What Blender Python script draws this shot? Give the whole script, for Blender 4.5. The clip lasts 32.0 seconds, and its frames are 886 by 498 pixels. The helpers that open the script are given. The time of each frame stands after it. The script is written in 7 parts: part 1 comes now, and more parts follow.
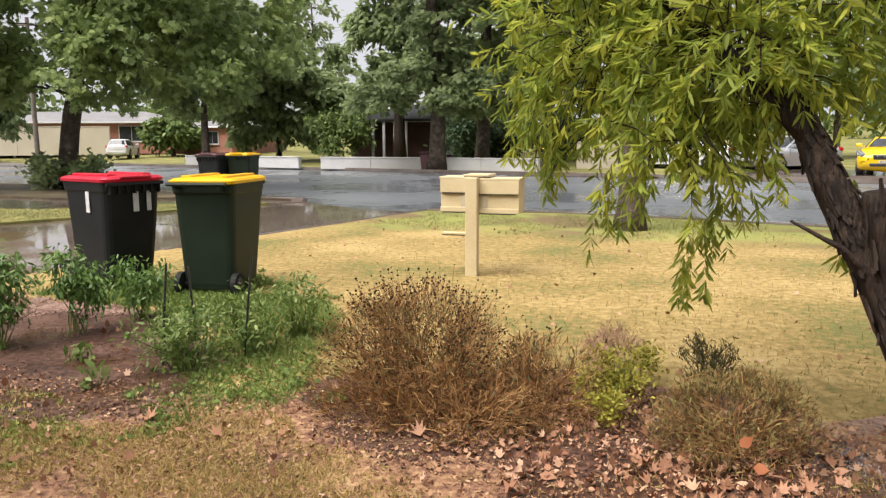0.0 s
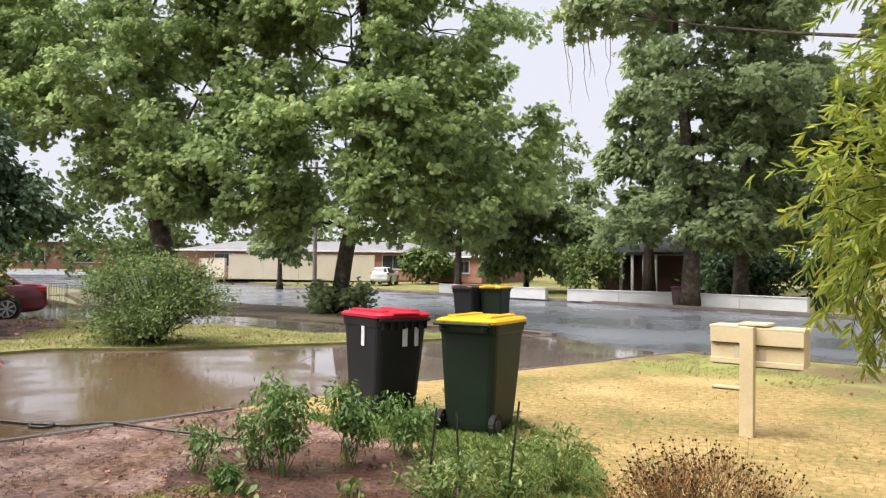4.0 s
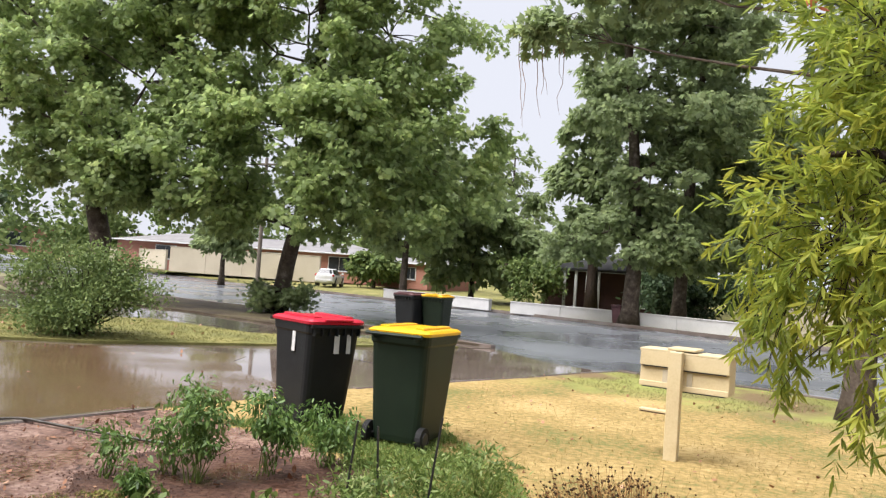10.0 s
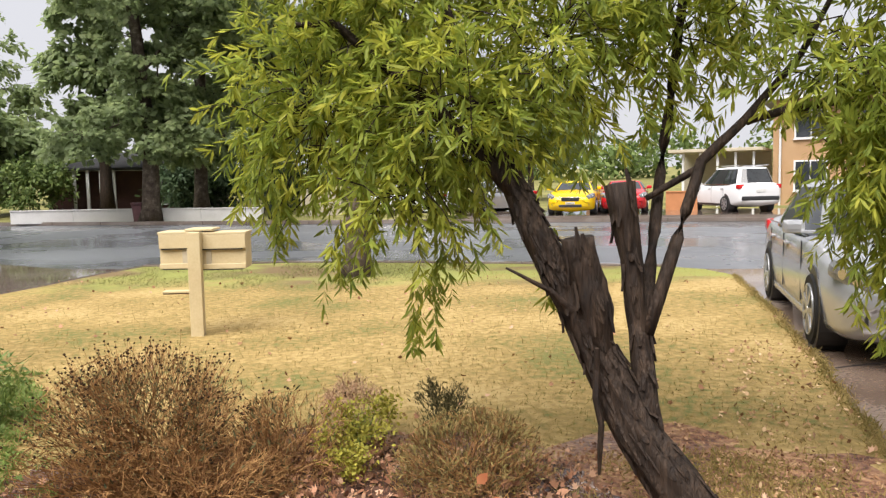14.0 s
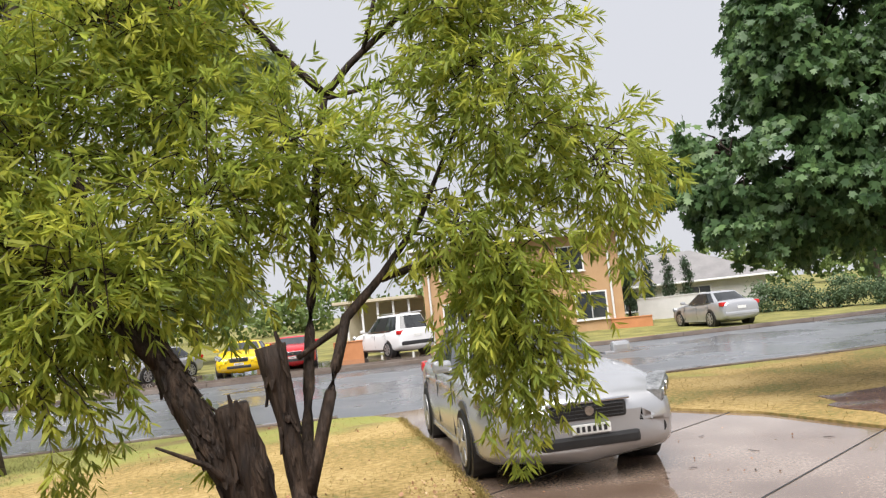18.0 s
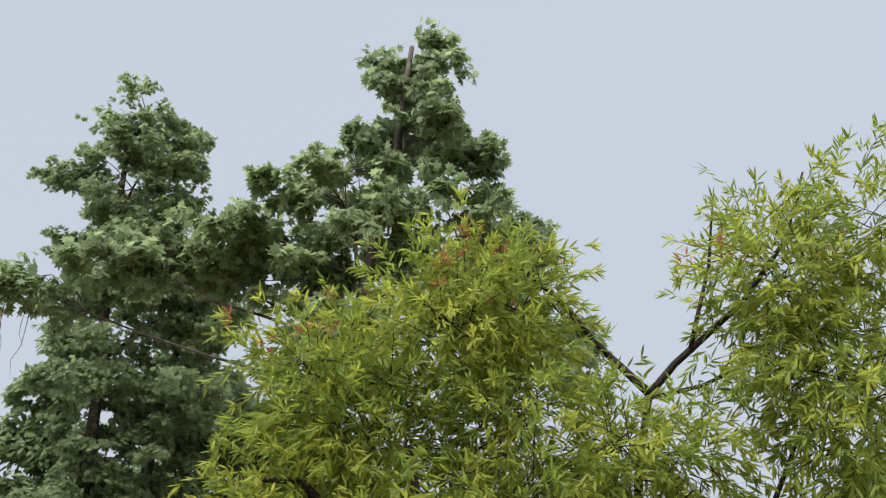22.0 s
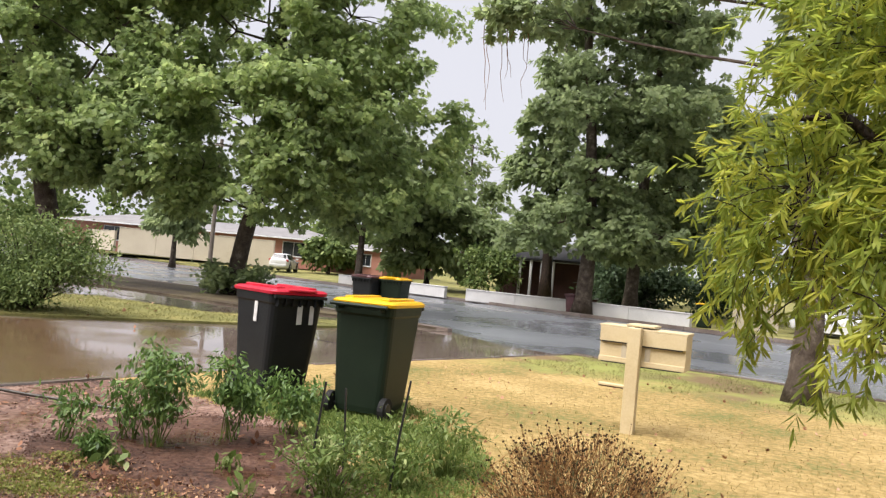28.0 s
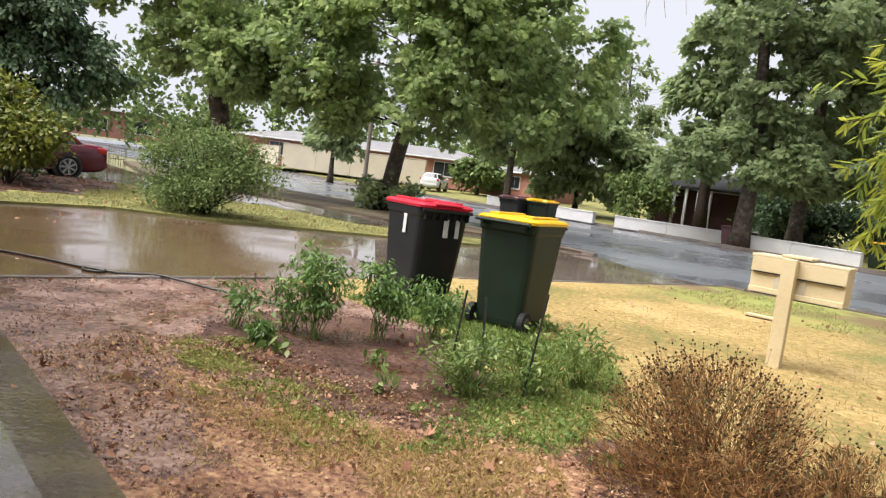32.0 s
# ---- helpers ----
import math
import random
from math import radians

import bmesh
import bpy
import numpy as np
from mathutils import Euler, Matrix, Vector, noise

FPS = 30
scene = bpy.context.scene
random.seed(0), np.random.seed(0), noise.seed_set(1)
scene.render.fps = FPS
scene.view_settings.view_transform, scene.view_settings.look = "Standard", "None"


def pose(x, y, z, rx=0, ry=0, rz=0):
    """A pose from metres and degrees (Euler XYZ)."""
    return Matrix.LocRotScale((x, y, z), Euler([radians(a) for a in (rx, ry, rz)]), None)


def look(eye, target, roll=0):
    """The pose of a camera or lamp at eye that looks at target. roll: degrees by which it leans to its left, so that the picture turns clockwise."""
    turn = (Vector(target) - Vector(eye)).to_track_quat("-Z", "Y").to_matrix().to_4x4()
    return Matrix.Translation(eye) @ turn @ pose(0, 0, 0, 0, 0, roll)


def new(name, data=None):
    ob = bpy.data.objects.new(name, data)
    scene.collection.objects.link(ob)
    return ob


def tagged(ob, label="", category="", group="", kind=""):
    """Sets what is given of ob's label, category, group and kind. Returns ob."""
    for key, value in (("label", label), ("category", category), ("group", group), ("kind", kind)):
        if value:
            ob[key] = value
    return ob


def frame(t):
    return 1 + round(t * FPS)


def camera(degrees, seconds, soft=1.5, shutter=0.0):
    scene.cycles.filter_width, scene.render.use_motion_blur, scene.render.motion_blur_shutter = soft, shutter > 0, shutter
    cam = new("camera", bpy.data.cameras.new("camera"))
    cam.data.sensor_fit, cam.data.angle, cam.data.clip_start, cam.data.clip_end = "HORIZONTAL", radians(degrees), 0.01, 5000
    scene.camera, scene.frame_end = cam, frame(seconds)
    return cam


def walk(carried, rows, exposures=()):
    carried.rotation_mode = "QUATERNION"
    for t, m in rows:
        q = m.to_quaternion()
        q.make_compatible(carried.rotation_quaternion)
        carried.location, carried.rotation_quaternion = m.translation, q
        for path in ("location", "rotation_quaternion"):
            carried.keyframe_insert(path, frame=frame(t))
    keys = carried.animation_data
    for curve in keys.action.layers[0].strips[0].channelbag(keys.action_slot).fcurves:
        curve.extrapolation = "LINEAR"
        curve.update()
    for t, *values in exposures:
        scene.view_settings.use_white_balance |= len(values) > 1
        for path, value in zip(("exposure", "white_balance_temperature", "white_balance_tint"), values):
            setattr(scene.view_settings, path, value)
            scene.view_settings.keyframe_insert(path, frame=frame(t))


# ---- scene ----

cam = camera(61.0, 32.0, soft=1.3)
PATH = [
    (0, (0.091, -0.182, 1.399), (0.158, 1.796, 1.113), -0.3),
    (0.5, (0.029, -0.104, 1.394), (-0.002, 1.874, 1.105), -2.7),
    (1, (0.008, -0.108, 1.424), (-0.085, 1.869, 1.142), -1.7),
    (1.5, (-0.041, -0.1, 1.436), (-0.24, 1.873, 1.18), 0.3),
    (2, (-0.066, -0.124, 1.449), (-0.34, 1.845, 1.226), 1.3),
    (2.5, (-0.067, -0.109, 1.479), (-0.4, 1.858, 1.339), 0.8),
    (3, (-0.079, -0.08, 1.516), (-0.461, 1.883, 1.481), -0.1),
    (3.5, (-0.098, -0.077, 1.524), (-0.551, 1.87, 1.555), -0.1),
    (4, (-0.107, -0.068, 1.524), (-0.67, 1.85, 1.577), 0.8),
    (4.5, (-0.103, -0.094, 1.524), (-0.768, 1.792, 1.568), 2.3),
    (6.5, (-0.095, -0.022, 1.557), (-1.052, 1.734, 1.577), 6.6),
    (7, (-0.103, -0.016, 1.56), (-1.095, 1.72, 1.573), 7.0),
    (7.5, (-0.071, -0.014, 1.563), (-1.065, 1.722, 1.573), 7.1),
    (8, (-0.068, -0.008, 1.572), (-1.026, 1.748, 1.593), 6.9),
    (8.5, (-0.065, -0.006, 1.575), (-0.948, 1.789, 1.615), 6.4),
    (9, (-0.056, 0.0, 1.58), (-0.831, 1.842, 1.645), 5.8),
    (9.5, (-0.036, 0.005, 1.581), (-0.623, 1.914, 1.679), 4.8),
    (10, (-0.029, 0.028, 1.569), (-0.461, 1.98, 1.644), 4.1),
    (10.5, (-0.015, 0.01, 1.538), (-0.334, 1.985, 1.574), 3.2),
    (11, (0.123, 0.023, 1.505), (-0.061, 2.015, 1.511), 2.0),
    (11.5, (0.075, 0.0, 1.486), (0.033, 2.0, 1.466), 1.4),
    (12, (0.07, -0.013, 1.473), (0.169, 1.984, 1.44), 0.8),
    (12.5, (0.061, -0.041, 1.494), (0.358, 1.935, 1.431), -0.2),
    (13, (0.071, -0.072, 1.476), (0.571, 1.862, 1.369), -1.1),
    (13.5, (0.055, -0.11, 1.456), (0.687, 1.782, 1.31), -1.4),
    (14, (0.07, -0.149, 1.444), (0.838, 1.69, 1.271), -1.1),
    (14.5, (0.072, -0.18, 1.438), (1.015, 1.573, 1.24), -0.7),
    (15, (0.092, -0.169, 1.435), (1.174, 1.499, 1.226), -0.3),
    (15.5, (0.106, -0.181, 1.431), (1.354, 1.369, 1.232), -1.2),
    (17.5, (0.161, -0.198, 1.433), (1.672, 1.112, 1.447), -5.8),
    (18, (0.101, -0.258, 1.469), (1.581, 1.075, 1.654), -6.0),
    (18.5, (0.094, -0.275, 1.511), (1.517, 1.1, 1.802), -5.3),
    (19, (0.089, -0.275, 1.543), (1.462, 1.13, 1.919), -4.5),
    (19.5, (0.106, -0.272, 1.595), (1.429, 1.149, 2.073), -4.0),
    (20, (0.102, -0.28, 1.625), (1.374, 1.154, 2.193), -3.6),
    (20.5, (0.071, -0.308, 1.661), (1.275, 1.147, 2.32), -3.1),
    (21, (0.071, -0.285, 1.714), (1.178, 1.204, 2.46), -2.1),
    (21.5, (0.04, -0.27, 1.739), (1.019, 1.276, 2.544), -0.4),
    (22, (-0.022, -0.246, 1.736), (0.762, 1.394, 2.571), 2.3),
    (22.5, (-0.049, -0.247, 1.725), (0.522, 1.486, 2.543), 5.0),
    (23, (-0.042, -0.196, 1.728), (0.309, 1.618, 2.493), 7.0),
    (23.5, (-0.092, -0.172, 1.726), (0.092, 1.686, 2.444), 8.0),
    (24, (-0.106, -0.188, 1.724), (-0.03, 1.686, 2.418), 8.6),
    (24.5, (-0.094, -0.194, 1.743), (-0.113, 1.691, 2.41), 9.3),
    (26.5, (-0.059, -0.118, 1.577), (-0.331, 1.818, 2.001), 7.2),
    (27, (-0.064, -0.076, 1.49), (-0.377, 1.879, 1.775), 6.7),
    (27.5, (-0.113, 0.04, 1.413), (-0.437, 2.006, 1.582), 6.1),
    (28, (-0.117, 0.003, 1.398), (-0.429, 1.978, 1.456), 5.3),
    (28.5, (-0.067, -0.104, 1.396), (-0.35, 1.876, 1.375), 4.4),
    (29, (-0.07, -0.12, 1.396), (-0.317, 1.864, 1.325), 3.6),
    (29.5, (-0.068, -0.112, 1.378), (-0.302, 1.871, 1.268), 3.1),
    (30, (-0.068, -0.125, 1.373), (-0.305, 1.856, 1.234), 2.9),
    (30.5, (-0.099, -0.108, 1.361), (-0.436, 1.856, 1.199), 3.6),
    (31, (-0.093, -0.105, 1.349), (-0.582, 1.827, 1.179), 5.2),
    (31.5, (-0.076, -0.085, 1.345), (-0.673, 1.814, 1.159), 6.3),
    (32, (-0.053, -0.096, 1.349), (-0.717, 1.781, 1.161), 7.5),
]
walk(cam, [(t, look(eye, target, roll)) for t, eye, target, roll in PATH], [(0, 0.74, 6550, 13), (2, 0.78, 6450, 13), (3.5, 0.90, 6300, 14), (10, 0.90, 6300, 14), (12.5, 0.76, 6450, 13), (14, 0.76, 6550, 13), (18, 0.68, 6450, 12), (21, 0.58, 6350, 11), (22, 0.46, 5950, 9), (23, 0.46, 6000, 9), (24, 0.62, 6500, 12), (25.5, 0.76, 6500, 14), (27, 0.86, 6450, 15), (28, 0.82, 6450, 15), (30, 0.86, 6350, 13), (32, 0.94, 6350, 13)])

# world: rainy overcast sky and a very soft sun behind cloud
world = bpy.data.worlds.new("overcast")
scene.world = world
world.use_nodes = True
wn, wl = world.node_tree.nodes, world.node_tree.links
wn.clear()
sky = wn.new("ShaderNodeTexSky")
sky.sky_type, sky.sun_disc = "NISHITA", False
sky.sun_elevation, sky.sun_rotation = radians(55), radians(140)
sky.dust_density, sky.air_density = 6.0, 1.0
dim = wn.new("ShaderNodeMixRGB")
dim.blend_type, dim.inputs[0].default_value = "MULTIPLY", 1.0
dim.inputs[2].default_value = (0.063, 0.063, 0.063, 1)
cloud = wn.new("ShaderNodeMixRGB")
cloud.inputs[0].default_value = 0.9
cloud.inputs[2].default_value = (0.485, 0.497, 0.522, 1)
bg, wout = wn.new("ShaderNodeBackground"), wn.new("ShaderNodeOutputWorld")
wl.new(sky.outputs[0], dim.inputs[1])
wl.new(dim.outputs[0], cloud.inputs[1])
wl.new(cloud.outputs[0], bg.inputs[0])
wl.new(bg.outputs[0], wout.inputs[0])
sun = new("sun", bpy.data.lights.new("sun", "SUN"))
sun.data.energy, sun.data.angle, sun.data.color = 5.0, radians(60), (1.0, 0.97, 0.92)
sun.matrix_world = look((-7, -1, 14), (0, 3, 0))

# ---------------------------------------------------------------- materials
def mat(name, cols, scale=3.0, fine=60.0, rough=0.6, bump=0.0, bscale=40.0, metal=0.0, rand="", wet=None, trans=0.0, mixfine=0.35, spec=0.5, span=None, vary=0.55, stretch=None):
    """Procedural surface: a ramp of colours over large noise mixed with fine noise; rand: vary by 'object' or 'island'."""
    m = bpy.data.materials.new(name)
    m.use_nodes = True
    n, l = m.node_tree.nodes, m.node_tree.links
    b = n["Principled BSDF"]
    geo = n.new("ShaderNodeNewGeometry")
    big, small = n.new("ShaderNodeTexNoise"), n.new("ShaderNodeTexNoise")
    big.inputs["Scale"].default_value, big.inputs["Detail"].default_value = scale, 6
    small.inputs["Scale"].default_value, small.inputs["Detail"].default_value = fine, 3
    place = geo.outputs["Position"]
    if stretch:
        vm = n.new("ShaderNodeVectorMath")
        vm.operation, vm.inputs[1].default_value = "MULTIPLY", stretch
        l.new(place, vm.inputs[0])
        place = vm.outputs[0]
    l.new(place, big.inputs["Vector"])
    l.new(place, small.inputs["Vector"])
    mix = n.new("ShaderNodeMix")
    mix.inputs["Factor"].default_value = mixfine
    l.new(big.outputs["Fac"], mix.inputs["A"])
    l.new(small.outputs["Fac"], mix.inputs["B"])
    fac = mix.outputs["Result"]
    if rand:
        source = n.new("ShaderNodeObjectInfo").outputs["Random"] if rand == "object" else geo.outputs["Random Per Island"]
        mr = n.new("ShaderNodeMix")
        mr.inputs["Factor"].default_value = vary
        l.new(fac, mr.inputs["A"])
        l.new(source, mr.inputs["B"])
        fac = mr.outputs["Result"]
    ramp = n.new("ShaderNodeValToRGB")
    e = ramp.color_ramp.elements
    while len(e) < len(cols):
        e.new(0.5)
    lo, hi = span or ((0.15, 0.85) if rand else (0.32, 0.68))
    for k, c in enumerate(cols):
        e[k].position = lo + (hi - lo) * k / max(1, len(cols) - 1)
        e[k].color = (*c, 1)
    l.new(fac, ramp.inputs[0])
    l.new(ramp.outputs[0], b.inputs["Base Color"])
    b.inputs["Roughness"].default_value, b.inputs["Metallic"].default_value = rough, metal
    b.inputs["Specular IOR Level"].default_value = spec
    if wet:
        dry, soaked, wscale, edge = wet
        w = n.new("ShaderNodeTexNoise")
        w.inputs["Scale"].default_value, w.inputs["Detail"].default_value = wscale, 5
        l.new(geo.outputs["Position"], w.inputs["Vector"])
        r = n.new("ShaderNodeMapRange")
        r.inputs["From Min"].default_value, r.inputs["From Max"].default_value = edge - 0.07, edge + 0.07
        r.inputs["To Min"].default_value, r.inputs["To Max"].default_value = dry, soaked
        l.new(w.outputs["Fac"], r.inputs["Value"])
        l.new(r.outputs["Result"], b.inputs["Roughness"])
    if bump:
        bn = n.new("ShaderNodeTexNoise")
        bn.inputs["Scale"].default_value, bn.inputs["Detail"].default_value = bscale, 4
        l.new(place, bn.inputs["Vector"])
        bp = n.new("ShaderNodeBump")
        bp.inputs["Strength"].default_value, bp.inputs["Distance"].default_value = bump, 0.02
        l.new(bn.outputs["Fac"], bp.inputs["Height"])
        if wet:
            sm = n.new("ShaderNodeMapRange")
            sm.inputs["From Min"].default_value, sm.inputs["From Max"].default_value = wet[3] - 0.07, wet[3] + 0.07
            sm.inputs["To Min"].default_value, sm.inputs["To Max"].default_value = bump, bump * 0.3
            l.new(w.outputs["Fac"], sm.inputs["Value"])
            l.new(sm.outputs["Result"], bp.inputs["Strength"])
        l.new(bp.outputs["Normal"], b.inputs["Normal"])
    if trans:
        t = n.new("ShaderNodeBsdfTranslucent")
        l.new(ramp.outputs[0], t.inputs["Color"])
        ms = n.new("ShaderNodeMixShader")
        ms.inputs[0].default_value = trans
        l.new(b.outputs[0], ms.inputs[1])
        l.new(t.outputs[0], ms.inputs[2])
        l.new(ms.outputs[0], n["Material Output"].inputs["Surface"])
    return m


M_ASPHALT = mat("wet_asphalt", [(0.080, 0.085, 0.094), (0.130, 0.138, 0.150)], 0.35, 90, 0.3, 0.12, 60, wet=(0.40, 0.17, 0.28, 0.5), spec=1.0)
M_CONCRETE = mat("wet_concrete", [(0.085, 0.060, 0.047), (0.138, 0.108, 0.089), (0.195, 0.164, 0.142)], 0.9, 40, 0.2, 0.02, 60, wet=(0.14, 0.015, 0.5, 0.42), spec=1.0)
M_DRIVE = mat("stained_wet_concrete", [(0.105, 0.068, 0.048), (0.185, 0.132, 0.100), (0.290, 0.230, 0.186)], 0.8, 34, 0.22, 0.06, 26, wet=(0.20, 0.03, 0.6, 0.42), spec=0.9, mixfine=0.4, span=(0.36, 0.64))
M_MUDWATER = mat("muddy_water", [(0.085, 0.050, 0.028), (0.140, 0.088, 0.052)], 0.7, 12, 0.05, 0.22, 11, wet=(0.22, 0.05, 0.7, 0.47), spec=0.9)
M_WATER = mat("puddle_water", [(0.070, 0.060, 0.050), (0.120, 0.105, 0.090)], 0.8, 14, 0.03, 0.03, 30, spec=1.0)
M_LAWN = mat("dry_lawn", [(0.140, 0.138, 0.044), (0.236, 0.170, 0.062), (0.314, 0.222, 0.086), (0.388, 0.286, 0.124)], 0.7, 13, 0.9, 0.6, 60, mixfine=0.45, span=(0.39, 0.61), spec=0.2)


def greener_kerb(m):
    """Blend the lawn to greener, worn turf towards the street."""
    n, l = m.node_tree.nodes, m.node_tree.links
    bsdf = n["Principled BSDF"]
    old = bsdf.inputs["Base Color"].links[0].from_socket
    geo, dot, wob, add, rng_ = n.new("ShaderNodeNewGeometry"), n.new("ShaderNodeVectorMath"), n.new("ShaderNodeTexNoise"), n.new("ShaderNodeMath"), n.new("ShaderNodeMapRange")
    dot.operation, dot.inputs[1].default_value = "DOT_PRODUCT", (0.42, 0.907, 0)
    l.new(geo.outputs["Position"], dot.inputs[0])
    wob.inputs["Scale"].default_value, wob.inputs["Detail"].default_value = 0.9, 6
    l.new(geo.outputs["Position"], wob.inputs["Vector"])
    add.operation, add.inputs[2].default_value = "MULTIPLY_ADD", -2.4
    add.inputs[1].default_value = 4.8
    l.new(wob.outputs["Fac"], add.inputs[0])
    total = n.new("ShaderNodeMath")
    l.new(dot.outputs["Value"], total.inputs[0])
    l.new(add.outputs[0], total.inputs[1])
    rng_.inputs["From Min"].default_value, rng_.inputs["From Max"].default_value = 10.2, 11.6
    l.new(total.outputs[0], rng_.inputs["Value"])
    patch = n.new("ShaderNodeValToRGB")
    e = patch.color_ramp.elements
    e[0].position, e[0].color = 0.38, (0.17, 0.12, 0.06, 1)
    e[1].position, e[1].color = 0.5, (0.24, 0.25, 0.07, 1)
    q = n.new("ShaderNodeTexNoise")
    q.inputs["Scale"].default_value, q.inputs["Detail"].default_value = 0.6, 7
    l.new(geo.outputs["Position"], q.inputs["Vector"])
    l.new(q.outputs["Fac"], patch.inputs[0])
    mix = n.new("ShaderNodeMixRGB")
    l.new(rng_.outputs["Result"], mix.inputs[0])
    l.new(old, mix.inputs[1])
    l.new(patch.outputs[0], mix.inputs[2])
    l.new(mix.outputs[0], bsdf.inputs["Base Color"])


greener_kerb(M_LAWN)
M_VERGE = mat("green_verge", [(0.085, 0.070, 0.034), (0.130, 0.130, 0.040), (0.205, 0.190, 0.062), (0.275, 0.232, 0.085)], 0.9, 30, 0.9, 0.5, 90, spec=0.25)
M_MUDVERGE = mat("muddy_verge", [(0.040, 0.026, 0.016), (0.080, 0.060, 0.036), (0.150, 0.128, 0.062)], 0.8, 20, 0.8, 0.6, 50, spec=0.3)
M_TURF = mat("olive_turf", [(0.128, 0.136, 0.040), (0.208, 0.200, 0.064), (0.304, 0.272, 0.104)], 1.2, 6, 0.8, rand="island", trans=0.15)
M_GROUND = mat("far_ground", [(0.096, 0.096, 0.040), (0.160, 0.144, 0.064)], 0.2, 8, 0.95)
M_SOIL = mat("wet_soil", [(0.026, 0.011, 0.007), (0.070, 0.033, 0.021), (0.125, 0.067, 0.044)], 3.0, 24, 0.6, 1.0, 22, wet=(0.65, 0.2, 1.6, 0.56), mixfine=0.5, span=(0.36, 0.66), spec=0.3)
M_SOILPATH = mat("trodden_wet_soil", [(0.040, 0.018, 0.012), (0.120, 0.062, 0.043), (0.200, 0.118, 0.088), (0.285, 0.190, 0.146)], 2.6, 20, 0.6, 1.0, 18, wet=(0.55, 0.10, 1.6, 0.53), mixfine=0.5, span=(0.38, 0.62), spec=0.5)
M_LITTER = mat("leaf_litter_ground", [(0.055, 0.024, 0.016), (0.165, 0.078, 0.046), (0.285, 0.155, 0.084), (0.410, 0.265, 0.135)], 2.4, 22, 0.8, 1.0, 30, mixfine=0.5, span=(0.37, 0.63), wet=(0.85, 0.3, 1.4, 0.57), spec=0.35)
M_PORCH = mat("wet_porch_concrete", [(0.042, 0.029, 0.018), (0.092, 0.069, 0.047), (0.175, 0.140, 0.105)], 2.2, 50, 0.2, 0.06, 40, wet=(0.26, 0.02, 1.6, 0.50), spec=1.0)
M_EDGE = mat("mossy_edging", [(0.04, 0.026, 0.015), (0.085, 0.06, 0.034), (0.14, 0.11, 0.065)], 3, 40, 0.35, 0.35, 30, wet=(0.4, 0.12, 1.5, 0.5))
M_ROOFDARK = mat("dark_roof_tiles", [(0.022, 0.022, 0.023), (0.04, 0.04, 0.041)], 1.0, 12, 0.9, 0.3, 10, spec=0.15)
M_BINBLACK = mat("black_bin_plastic", [(0.008, 0.009, 0.010), (0.015, 0.017, 0.018)], 4, 80, 0.5, 0.12, 260, spec=0.28)
M_BINGREEN = mat("dark_green_bin_plastic", [(0.006, 0.013, 0.007), (0.011, 0.021, 0.011)], 4, 80, 0.5, 0.12, 260, spec=0.28)
M_MAROONLID = mat("faded_maroon_lid_plastic", [(0.06, 0.020, 0.024), (0.11, 0.045, 0.048)], 5, 60, 0.45, 0.04, 150)
M_RED = mat("red_lid_plastic", [(0.416, 0.010, 0.028), (0.528, 0.016, 0.040)], 5, 60, 0.3, 0.04, 150)
M_YELLOW = mat("yellow_lid_plastic", [(0.624, 0.336, 0.000), (0.720, 0.416, 0.004)], 5, 60, 0.3, 0.04, 150)
M_RUBBER = mat("black_rubber", [(0.008, 0.008, 0.008), (0.018, 0.018, 0.018)], 8, 80, 0.7, spec=0.2)
M_WHITEMARK = mat("white_sticker", [(0.480, 0.480, 0.464), (0.640, 0.640, 0.624)], 20, 120, 0.5)
M_CREAM = mat("cream_paint", [(0.464, 0.368, 0.208), (0.528, 0.432, 0.256), (0.560, 0.464, 0.288)], 3, 50, 0.55, 0.1, 80)
M_BARK = mat("dark_wet_bark", [(0.007, 0.004, 0.003), (0.022, 0.013, 0.008), (0.058, 0.036, 0.023)], 26, 90, 0.75, 1.0, 55, spec=0.3, stretch=(1, 1, 0.16))
M_PBARK = mat("plane_bark", [(0.035, 0.024, 0.017), (0.085, 0.066, 0.050), (0.230, 0.200, 0.160)], 5, 30, 0.75, 0.6, 25, span=(0.36, 0.74), spec=0.25)
# tree leaves: rain haze is put into these paler, greyer, more translucent tones
M_LEAFP = mat("plane_leaf", [(0.168, 0.230, 0.100), (0.270, 0.356, 0.142), (0.380, 0.470, 0.180), (0.525, 0.580, 0.232)], 0.5, 1.6, 0.5, rand="island", trans=0.64, vary=0.25, span=(0.25, 0.75), spec=0.3)
M_LEAFD = mat("dark_leaf", [(0.160, 0.207, 0.108), (0.253, 0.318, 0.148), (0.370, 0.428, 0.194)], 0.4, 1.6, 0.5, rand="island", trans=0.64, vary=0.25, span=(0.25, 0.75), spec=0.3)
M_LEAFE = mat("evergreen_leaf", [(0.045, 0.075, 0.040), (0.080, 0.125, 0.063), (0.135, 0.185, 0.092)], 0.5, 1.6, 0.5, rand="island", trans=0.25, vary=0.3, span=(0.25, 0.75), spec=0.2)
M_LEAFR = mat("dark_glossy_plane_leaf", [(0.042, 0.086, 0.036), (0.078, 0.148, 0.052), (0.145, 0.232, 0.082)], 0.6, 1.6, 0.42, rand="island", trans=0.36, vary=0.35, span=(0.25, 0.75), spec=0.35)
